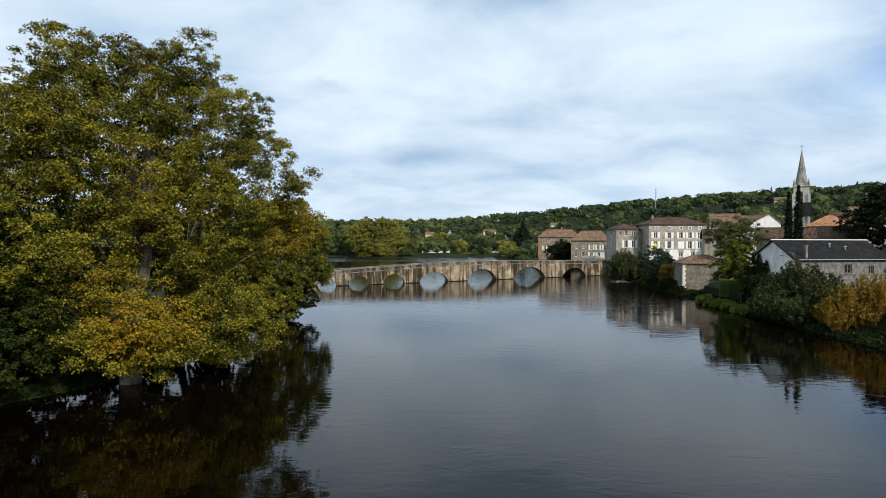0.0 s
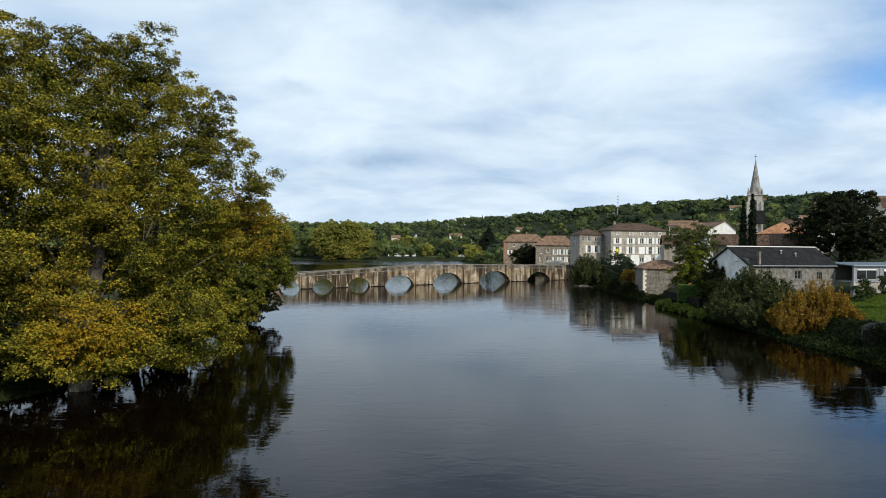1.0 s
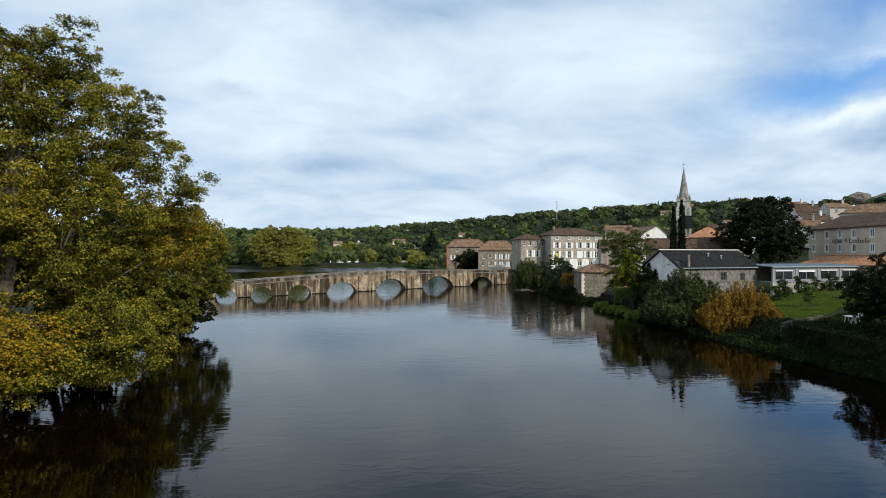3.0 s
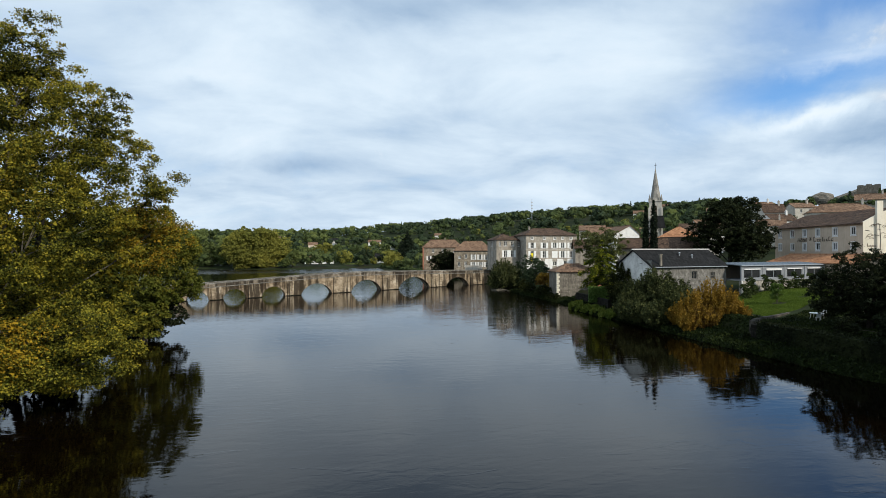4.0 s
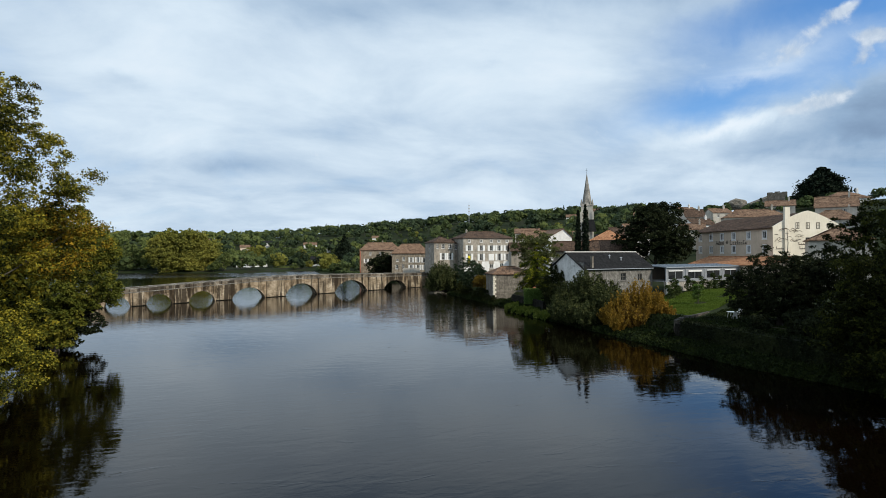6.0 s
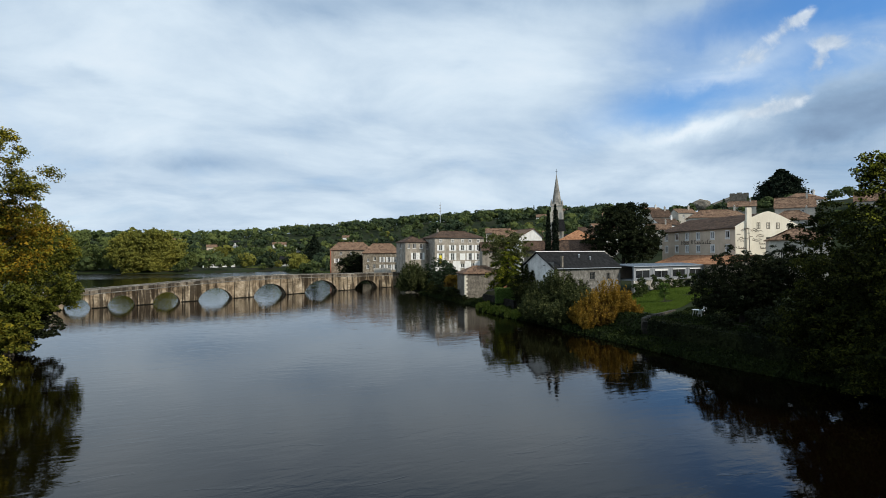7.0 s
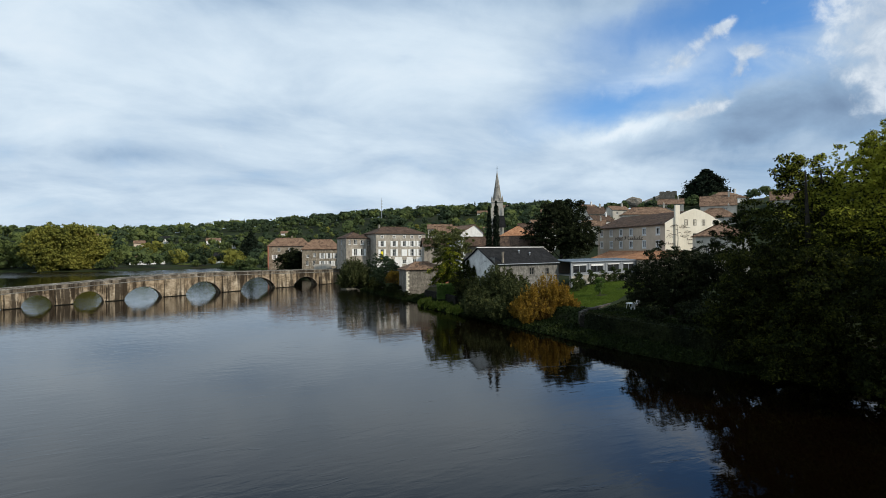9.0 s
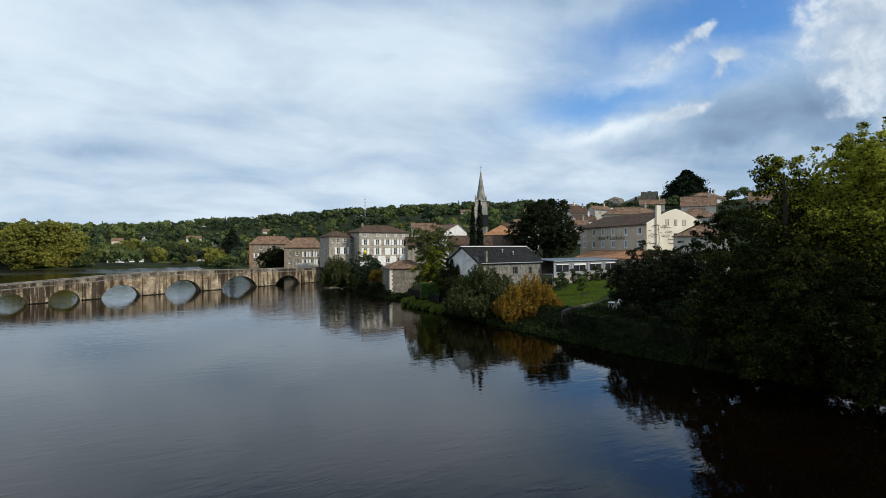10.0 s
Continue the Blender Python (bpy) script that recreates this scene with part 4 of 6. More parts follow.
def house(name, at, turn, w, d, eave, ridge, wall, roof, label, openings=(), style="gable", over=0.35, axis="x", drop=3.0, frame_mat=None, group="", category="house", chimneys=(), shutter_mat=None, pane_mat=None, hip=None, ridge_at=0.5):
    """A house whose front runs along its own x axis and looks along -y. at: the front's left foot. Openings: (face, u, z, w, h, shutters).
    Faces: f front, r right, b back, l left. axis: the way the ridge runs."""
    top = thing(name, at, turn, label, category, group)
    faces = {"f": ((0, 0), (w, 0)), "r": ((w, 0), (w, d)), "b": ((w, d), (0, d)), "l": ((0, d), (0, 0))}
    bm = bmesh.new()
    for key, (p, q) in faces.items():
        holes = [o[1:5] for o in openings if o[0] == key]
        gable = None
        length = w if key in "fb" else d
        if style == "gable" and ((axis == "x" and key in "lr") or (axis == "y" and key in "fb")):
            m = ridge_at if key in "fr" else 1 - ridge_at
            gable = [(length * m, ridge - 0.08)]
        wall_face(bm, p, q, -drop, eave, holes, gable=gable)
    part("wall", bm, wall, top)
    for o in openings:
        key, u, z, ww, hh = o[:5]
        (p, q) = faces[key]
        dx, dy = (q[0] - p[0]), (q[1] - p[1])
        length = math.hypot(dx, dy)
        sh = o[5] if len(o) > 5 else 0.0
        window_unit(top, (dx / length, dy / length), (p[0] + dx / length * u, p[1] + dy / length * u, z), ww, hh, 0.22, frame_mat or M_FRAME, max(sh, 0.0), shutter_mat, pane_mat, sill=hh < 1.9, closed=sh < 0)
    bm = bmesh.new()
    k = over
    th = 0.16
    if style == "gable":
        if axis == "x":
            m = d * ridge_at
            fall_f, fall_b = (ridge - eave) / m, (ridge - eave) / (d - m)
            slab(bm, ((-k, -k, eave - k * fall_f), (w + k, -k, eave - k * fall_f), (w + k, m, ridge), (-k, m, ridge)), th)
            slab(bm, ((w + k, d + k, eave - k * fall_b), (-k, d + k, eave - k * fall_b), (-k, m + 0.002, ridge), (w + k, m + 0.002, ridge)), th)
            tube(bm, ((-k, m, ridge), (w + k, m, ridge)), (0.13, 0.13), 6)
        else:
            m = w * ridge_at
            fl, fr = (ridge - eave) / m, (ridge - eave) / (w - m)
            slab(bm, ((-k, d + k, eave - k * fl), (-k, -k, eave - k * fl), (m, -k, ridge), (m, d + k, ridge)), th)
            slab(bm, ((w + k, -k, eave - k * fr), (w + k, d + k, eave - k * fr), (m + 0.002, d + k, ridge), (m + 0.002, -k, ridge)), th)
            tube(bm, ((m, -k, ridge), (m, d + k, ridge)), (0.13, 0.13), 6)
    else:
        m = hip if hip is not None else min(w, d) / 2
        lo = eave - 0.12
        if w >= d:
            r0, r1 = (m, d / 2, ridge), (w - m, d / 2, ridge)
            c = [(-k, -k, lo), (w + k, -k, lo), (w + k, d + k, lo), (-k, d + k, lo)]
            slab(bm, (c[0], c[1], r1, r0), th)
            slab(bm, (c[2], c[3], r0, r1), th)
            slab(bm, (c[1], c[2], r1), th)
            slab(bm, (c[3], c[0], r0), th)
        else:
            r0, r1 = (w / 2, m, ridge), (w / 2, d - m, ridge)
            c = [(-k, -k, lo), (w + k, -k, lo), (w + k, d + k, lo), (-k, d + k, lo)]
            slab(bm, (c[0], c[1], r0), th)
            slab(bm, (c[2], c[3], r1), th)
            slab(bm, (c[1], c[2], r1, r0), th)
            slab(bm, (c[3], c[0], r0, r1), th)
        tube(bm, (r0, r1), (0.13, 0.13), 6)
    part("roof", bm, roof, top)
    for x, y, z0, z1 in chimneys:
        chimney(top, x, y, z0, z1, wall)
    return top


# ------------------------------------------------------------ the houses by the bridge
def white_house():
    cols = [2.0, 6.1, 9.6, 12.3, 15.2]
    op = [("f", u, 10.2, 0.7, 0.7) for u in cols]
    op += [("f", u, 7.45, 1.1, 1.75, 0.68) for u in cols]
    op += [("f", u, 4.35, 1.15, 2.2, 0.7) for u in (cols[0], cols[1], cols[3], cols[4])]
    op += [("f", cols[2], 4.35, 1.9, 2.15, -1.0)]
    op += [("f", 9.6, 1.9, 1.3, 1.3, 0.7), ("f", 5.6, 1.4, 1.1, 1.9, 0.6), ("f", 13.2, 1.4, 1.1, 2.0, 0.6)]
    h = house("town_house", (61.5, 163.5, 4.2), 0, 17.2, 11.5, 11.75, 13.9, M_TOWN, M_OLD_TILE, "tall grey stone house with white shutters and a hipped tile roof", op, "hip", 0.45, hip=4.2, chimneys=((3.5, 6.5, 11.5, 14.2),))
    bm = bmesh.new()
    for a, b in ((0.0, 4.9), (6.3, 8.8), (10.4, 12.5), (13.9, 17.2)):
        box(bm, a, b, -0.03, 0.0, -2.0, 4.05)
    part("ground_floor_render", bm, M_WHITE, h, "whitewashed ground floor")
    bm = bmesh.new()
    box(bm, -0.1, 17.3, -0.16, 0.0, 11.3, 11.5)
    box(bm, -0.04, 17.24, -0.06, 0.0, 6.9, 7.02)
    part("cornice", bm, M_PALESTONE, h)
    for u in cols:
        bm = bmesh.new()
        for a, b, c, d in ((-0.52, -0.36, 10.04, 11.06), (0.36, 0.52, 10.04, 11.06), (-0.36, 0.36, 10.04, 10.19), (-0.36, 0.36, 10.91, 11.06)):
            box(bm, u + a, u + b, -0.05, 0.0, c, d)
        part("surround", bm, M_WHITE, h, "white attic window surround")
    bm = bmesh.new()
    box(bm, 1.55, 2.3, -0.10, -0.075, 3.0, 5.9)
    part("banner", bm, M_YELLOW, h, "yellow cloth hung from a window")
    return h


white_house()
house("stone_house", (53.2, 168.0, 4.2), 0, 6.9, 10.0, 10.4, 12.2, M_GREYSTONE, M_OLD_TILE, "narrow pale stone house with a low tile roof", [("f", u, z, 1.1, h, s) for u in (3.0, 5.3) for z, h, s in ((8.2, 1.5, 0.0), (4.6, 2.2, 0.55))] + [("l", 5.0, 8.2, 1.0, 1.5), ("l", 5.0, 4.6, 1.0, 1.9), ("f", 1.1, 8.2, 0.7, 1.4)], "hip", 0.35)
house("linking_house", (60.15, 169.3, 4.2), 0, 3.2, 8.0, 10.1, 11.4, M_GREYSTONE, M_OLD_TILE, "grey stone link between two houses", [("f", 1.0, 8.0, 0.8, 1.5)], "gable", 0.2)
house("river_house", (38.9, 223.0, 3.6), -12, 16.4, 9.0, 9.0, 12.0, M_RUBBLE, M_TILE, "long pale house with orange tiles and red end wall", [("f", u, 6.8, 0.9, 1.3, 0.0) for u in (4.2, 8.2, 13.0)] + [("f", u, 3.6, 1.0, 1.7, 0.5) for u in (2.5, 5.5, 9.0)], "hip", 0.4, hip=3.0, chimneys=((9.2, 4.5, 9.5, 12.6),))
bm = bmesh.new()
box(bm, 0, 0.35, -2.6, 0, -3, 8.6)
red = part("end_wall", bm, M_OCHRE)
red.parent = bpy.data.objects["river_house"]
house("grey_house", (47.0, 200.8, 4.0), -15, 14.2, 9.0, 7.2, 10.6, M_RUBBLE, M_TILE, "grey stone house with pale shutters under a tile roof", [("f", 7.2, 3.6, 0.9, 1.9, 0.55), ("f", 9.6, 3.6, 0.9, 1.9, 0.55), ("f", 7.2, 0.8, 1.0, 1.9, 0.6), ("f", 9.8, 0.8, 1.0, 1.9, 0.6), ("f", 2.0, 4.0, 0.8, 1.0), ("f", 4.2, 1.0, 0.9, 1.9), ("f", 4.4, 4.2, 0.9, 1.4), ("f", 12.0, 3.6, 0.9, 1.9, 0.55), ("f", 12.2, 0.8, 1.0, 1.9, 0.6), ("f", 1.8, 1.2, 0.9, 1.6)], "hip", 0.4, hip=3.5, shutter_mat=M_FRAME)
house("small_house", (59.4, 196.6, 4.0), -15, 4.0, 6.0, 5.2, 7.0, M_PALESTONE, M_TILE, "low pale house with a single pitched tile roof", [("f", 1.2, 2.2, 0.9, 1.6, 0.5), ("f", 3.0, 2.2, 0.9, 1.6, 0.0)], "gable", 0.3)

# the stone house that stands in the water's edge, with quoins
h = house("boat_house", (48.5, 110.5, 0.4), -10, 8.6, 7.0, 6.0, 7.4, M_BOATHOUSE, M_TILE, "square rubble stone house at the water, tiled hip roof", [("f", 5.9, 2.6, 0.7, 1.0)], "hip", 0.35, hip=2.6)
for k in range(14):
    wide = 0.62 if k % 2 else 0.38
    z0 = -0.6 + k * 0.46
    bm = bmesh.new()
    box(bm, -0.03, wide, -0.04, 0.0, z0, z0 + 0.43)
    box(bm, -0.04, 0.0, -0.03, 1.0 - wide, z0, z0 + 0.43)
    part("quoin", bm, M_CREAM, h)
house("garden_shed", (55.3, 105.6, 1.6), -12, 3.2, 2.6, 2.4, 3.1, M_OCHRE, M_TILE, "small red plastered shed beside the stone house", [("f", 1.6, 0.2, 0.8, 1.7)], "gable", 0.2)

# the slate-roofed house, with its white gable
h = house("slate_house", (50.3, 78.1, 3.0), 9, 15.6, 8.3, 5.25, 7.85, M_GREYWALL, M_SLATE, "low stone house with a slate roof and a whitewashed gable", [("f", 3.2, 3.2, 0.9, 1.0), ("f", 8.7, 3.0, 1.2, 1.3), ("f", 12.6, 2.9, 0.9, 1.2), ("l", 2.5, 2.9, 0.8, 1.4), ("l", 5.9, 5.6, 0.4, 0.55)], "gable", 0.35, frame_mat=M_GREYWALL)
bm = bmesh.new()
wall_face(bm, (-0.05, 8.3), (-0.05, 0.0), -2.0, 5.2, [(2.5, 2.9, 0.84, 1.44)], 0.05, gable=[(4.15, 7.7)])
part("gable_render", bm, M_DIRTYWHITE, h, "stained whitewashed gable")
rng = np.random.default_rng(8)
ivy = np.stack([-0.15 - 0.25 * rng.random(2600), 4.0 + 4.2 * rng.random(2600), 5.9 * rng.random(2600) ** 0.8], 1)
ivy = ivy[ivy[:, 2] < 3.4 + 2.6 * (ivy[:, 1] - 4.0) / 4.2 + 0.7 * np.sin(ivy[:, 1] * 4)]
quads_object("ivy", leaf_quads(rng, ivy, 0.2), M_ALDER, h, "dark ivy climbing the gable")
bm = bmesh.new()
for y, z in ((4.15, 8.0),):
    box(bm, -0.45, 16.0, 4.02, 4.28, 7.83, 7.97)
part("ridge_flashing", bm, M_FRAME, h, "pale ridge flashing")
for x, y in ((8.0, 2.5), (10.1, 1.9)):
    bm = bmesh.new()
    z = 5.25 + y / 4.15 * 2.6
    bmesh.ops.create_cone(bm, cap_ends=True, segments=10, radius1=0.10, radius2=0.10, depth=0.5, matrix=Matrix.Translation((x, y, z + 0.2)))
    bmesh.ops.create_cone(bm, cap_ends=True, segments=10, radius1=0.24, radius2=0.06, depth=0.16, matrix=Matrix.Translation((x, y, z + 0.5)))
    part("roof_vent", bm, M_ALU, h, "small metal roof vent")
bm = bmesh.new()
box(bm, 1.65, 2.0, -0.05, 0.3, 4.6, 7.0)
box(bm, 1.6, 2.05, -0.1, 0.35, 7.0, 7.1)
part("chimney", bm, M_BOATHOUSE, h)
bm = bmesh.new()
tube(bm, ((0.2, -0.42, 5.0), (15.4, -0.42, 5.0)), (0.07, 0.07), 6)
part("gutter", bm, M_ALU, h)


# ------------------------------------------------------------ the veranda on its stone wall
def veranda():
    """A row of wide openings between pale panels, on a rubble base; white blinds half let down."""
    top = thing("veranda", (66.6, 78.3, 3.1), 11, "long grey aluminium dining veranda with blinds on a stone base", "veranda")
    length, deep, sill, head = 21.0, 5.0, 2.95, 4.45
    bm = bmesh.new()
    box(bm, 0, length, 0.0, 0.35, -2, 2.55)
    part("base_wall", bm, M_PALERUBBLE, top, "pale rubble stone base wall")
    bm = bmesh.new()
    box(bm, -0.1, length, -0.12, deep, 2.56, 2.74)
    part("floor_deck", bm, M_ALU, top)
    bm = bmesh.new()
    slab(bm, ((-0.2, -0.30, 5.12), (length + 0.2, -0.30, 5.12), (length + 0.2, deep, 5.45), (-0.2, deep, 5.45)), 0.10)
    part("roof", bm, M_SHEET, top, "pale sheet metal roof")
    bm = bmesh.new()
    for k in range(22):
        x = -0.1 + k * (length + 0.2) / 21
        slab(bm, ((x - 0.03, -0.28, 5.16), (x + 0.03, -0.28, 5.16), (x + 0.03, deep, 5.49), (x - 0.03, deep, 5.49)), 0.045)
    part("roof_seam", bm, M_SHEET, top)
    bm = bmesh.new()
    box(bm, 0, length, deep - 0.2, deep, 2.75, 5.2)
    part("back_wall", bm, M_BEIGE, top)
    bm = bmesh.new()
    box(bm, 0, length, -0.08, 0.10, head, 5.0)
    part("fascia", bm, M_PANEL, top, "pale grey fascia over the openings")
    bm = bmesh.new()
    tube(bm, ((-0.2, -0.36, 5.02), (length + 0.2, -0.36, 5.02)), (0.07, 0.07), 6)
    part("gutter", bm, M_ALU, top)
    bm = bmesh.new()
    box(bm, 0, length, -0.08, 0.10, 2.75, sill)
    part("sill_panel", bm, M_PANEL, top)
    bays, wide = 4, 3.9
    pitch = length / bays
    for k in range(bays + 1):
        a, b = (k - 1) * pitch + pitch / 2 + wide / 2, k * pitch + pitch / 2 - wide / 2
        bm = bmesh.new()
        box(bm, max(a, 0), min(b, length), -0.06, 0.08, sill + 0.004, head - 0.004)
        part("panel", bm, M_PANEL, top)
        bm = bmesh.new()
        x = min(max((a + b) / 2, 0.1), length - 0.1)
        box(bm, x - 0.10, x + 0.10, -0.16, -0.065, 2.75, 5.0)
        part("post", bm, M_ALU, top)
    for k in range(bays):
        a, b = k * pitch + pitch / 2 - wide / 2, k * pitch + pitch / 2 + wide / 2
        bm = bmesh.new()
        box(bm, a, b, 0.03, 0.05, sill, head)
        part("pane", bm, M_GLASS, top)
        bm = bmesh.new()
        box(bm, a + 0.05, b - 0.05, -0.14, -0.085, head - (0.10 if k != 1 else 0.26), head + 0.06)
        part("blind", bm, M_PLASTIC, top, "white blind let down a little")
        bm = bmesh.new()
        m = (a + b) / 2
        for u in (a, m - 0.04, b - 0.08):
            box(bm, u, u + 0.08, -0.02, 0.028, sill, head)
        box(bm, a, b, -0.03, 0.029, sill, sill + 0.07)
        part("window_frame", bm, M_ALU, top)
    for x in (0.1, 3.1, 6.1):
        bm = bmesh.new()
        box(bm, x - 0.09, x + 0.09, -0.25, -0.12, -2, 2.55)
        part("stilt", bm, M_FRAME, top)
    return top


veranda()


# ------------------------------------------------------------ the hotel
def writing(name, text, parent, size, m, mat, label, slant=0.0):
    cu = bpy.data.curves.new(name, "FONT")
    cu.body, cu.size, cu.extrude, cu.shear, cu.align_x = text, size, 0.015, slant, "CENTER"
    cu.materials.append(mat)
    ob = new(name, cu)
    ob.parent = parent
    ob.matrix_basis = m
    return tagged(ob, label)


def hotel():
    turn = math.degrees(math.atan2(-25.3, -5.3))
    top = thing("hotel", (99.7, 106.4, 5.0), turn, "long beige hotel with a cream gable and brown tile roof", "hotel")
    w, d, eave, ridge = 25.9, 15.0, 10.7, 13.6
    cols = [1.9, 6.1, 10.1, 14.1, 18.9, 23.6]
    rows = (5.7, 8.5)
    bm = bmesh.new()
    holes = [(u, z, 1.1, 1.45) for u in cols for z in rows] + [(u, 2.2, 1.1, 1.5) for u in cols]
    wall_face(bm, (0, 0), (w, 0), -3, eave, holes)
    wall_face(bm, (0, d), (0, 0), -3, eave, [], gable=[(d / 2, ridge)])
    wall_face(bm, (w, d), (0, d), -3, eave, [])
    part("wall", bm, M_BEIGE, top)
    bm = bmesh.new()
    gh = [(5.2, 10.3, 0.75, 1.25), (7.4, 10.3, 0.75, 1.25), (9.6, 10.3, 0.75, 1.25), (7.4, 7.5, 1.0, 1.1), (7.4, 4.7, 1.0, 1.2)]
    wall_face(bm, (w, 0), (w, d), -3, eave, gh[3:], gable=None)
    # gable with a gently curved top; its three small windows lie under the roof
    prof = [(d * k / 16, eave + (ridge + 0.25 - eave) * (1 - abs(2 * k / 16 - 1) ** 1.3)) for k in range(17)]
    lo = [bm.verts.new((w, u, eave)) for u, z in prof]
    hi = [bm.verts.new((w, u, z)) for u, z in prof]
    inn = [bm.verts.new((w - 0.3, u, z)) for u, z in prof]
    for k in range(16):
        if 0 < k:
            bm.faces.new((lo[k], lo[k + 1], hi[k + 1], hi[k])) if k < 15 else bm.faces.new((lo[k], lo[k + 1], hi[k]))
        else:
            bm.faces.new((lo[0], lo[1], hi[1]))
        bm.faces.new((hi[k], hi[k + 1], inn[k + 1], inn[k]))
    part("gable_wall", bm, M_CREAM, top, "cream rendered gable")
    bm = bmesh.new()
    box(bm, w - 0.1, w + 0.35, 2.3, 3.4, -2, ridge + 0.9)
    part("chimney_breast", bm, M_CREAM, top, "cream chimney breast against the gable")
    for u in cols:
        for z in rows + (2.2,):
            window_unit(top, (1, 0), (u, 0, z), 1.1, 1.45, 0.14, M_PLASTIC, bar_rows=0, pane_mat=M_CURTAIN if (u + z) % 3 < 1.7 else None)
    for u in cols:
        for z in rows:
            bm = bmesh.new()
            for a, b, c, e in ((-0.70, -0.55, -0.15, 1.6), (0.55, 0.70, -0.15, 1.6), (-0.55, 0.55, 1.45, 1.6), (-0.78, 0.78, -0.27, -0.15)):
                box(bm, u + a, u + b, -0.05, 0.0, z + c, z + e)
            part("surround", bm, M_PLASTIC, top, "white window surround")
    for u, z, ww, hh in gh:
        window_unit(top, (0, 1), (w + (0.004 if z < 10 else 0.17), u, z), ww, hh, 0.22, M_BOATHOUSE, sill=False)
    bm = bmesh.new()
    k, f = 0.45, (ridge - eave) / (d / 2)
    slab(bm, ((-k, -k, eave - k * f), (w - 0.05, -k, eave - k * f), (w - 0.05, d / 2, ridge), (-k, d / 2, ridge)), 0.16)
    slab(bm, ((w - 0.05, d + k, eave - k * f), (-k, d + k, eave - k * f), (-k, d / 2 + 0.002, ridge), (w - 0.05, d / 2 + 0.002, ridge)), 0.16)
    part("roof", bm, M_OLD_TILE, top)
    writing("facade_sign", "Hôtel", top, 1.3, pose(9.3, -0.06, 7.4, 90, 0, 0), M_WOOD, "dark painted sign lettering", 0.2)
    bm = bmesh.new()
    for k in range(3):
        tube(bm, [(11.9 + 0.42 * math.cos(math.pi / 3 * k), -0.04, 7.95 + 0.42 * math.sin(math.pi / 3 * k)), (11.9 - 0.42 * math.cos(math.pi / 3 * k), -0.04, 7.95 - 0.42 * math.sin(math.pi / 3 * k))], (0.06, 0.06), 5)
    part("sign_star", bm, M_WOOD, top)
    for x, wd, tall in ((13.2, 0.7, 0.95), (14.1, 0.55, 0.5), (14.85, 0.5, 0.5), (15.5, 0.3, 0.85), (16.0, 0.4, 0.5), (16.7, 0.5, 0.5), (17.4, 0.5, 0.9), (18.1, 0.6, 0.5)):
        bm = bmesh.new()
        box(bm, x - wd / 2, x + wd / 2, -0.04, -0.004, 7.42, 7.60)
        box(bm, x - wd / 2, x - wd / 2 + 0.18, -0.04, -0.004, 7.60, 7.42 + tall)
        box(bm, x - wd / 2 + 0.18, x + wd / 2, -0.04, -0.004, 7.42 + tall - 0.13, 7.42 + tall)
        part("sign_bar", bm, M_WOOD, top, "dark bar of the painted sign")
    # the painted tree sign on the gable: a crown of flat strokes over a stem
    rng = random.Random(5)
    for k in range(26):
        bm = bmesh.new()
        u = rng.uniform(0.7, 6.0)
        z = 8.0 + rng.uniform(0, 2.6) - abs(u - 3.2) * 0.25
        out = w + 0.02 + 0.36 * (2.2 < u < 3.5)
        reach, lift = rng.uniform(0.35, 0.8), rng.uniform(-0.12, 0.2)
        tube(bm, ((out, u - reach, z - 0.1 - lift), (out, u - reach * 0.3, z + 0.08), (out, u + reach * 0.4, z + 0.06 + lift), (out, u + reach, z - 0.08)), (0.02, 0.05, 0.045, 0.02), 5)
        part("sign_stroke", bm, M_WOOD, top)
    bm = bmesh.new()
    tube(bm, ((w + 0.38, 2.75, 5.6), (w + 0.38, 2.9, 7.6), (w + 0.38, 2.7, 10.2)), (0.06, 0.05, 0.02), 5)
    part("sign_stem", bm, M_WOOD, top)
    for z, a, b in ((7.15, 5.4, 8.6), (6.3, 5.6, 8.9), (6.3, 0.7, 2.6)):
        bm = bmesh.new()
        box(bm, w + 0.004, w + 0.03, a, b, z, z + 0.16)
        for q in range(int((b - a) / 0.5)):
            box(bm, w + 0.005, w + 0.03, a + q * 0.5, a + q * 0.5 + 0.12, z + 0.16, z + (0.55 if q % 3 == 0 else 0.3))
        part("sign_bar", bm, M_WOOD, top)
    return top


hotel()
house("lean_to", (88.5, 96.0, 4.5), -95, 21.0, 5.0, 4.0, 5.4, M_BEIGE, M_NEW_TILE, "low wing with an orange tile roof against the hotel", [], "gable", 0.4, ridge_at=0.96)
house("annexe", (89.7, 70.1, 5.0), -48, 9.0, 8.0, 7.9, 10.1, M_PALESTONE, M_TILE, "pale annexe with a tile roof beside the hotel gable", [("f", 2.0, 4.2, 0.7, 1.4), ("f", 5.6, 4.2, 0.9, 1.4), ("f", 2.4, 1.2, 0.9, 1.6)], "hip", 0.35, hip=5.0)

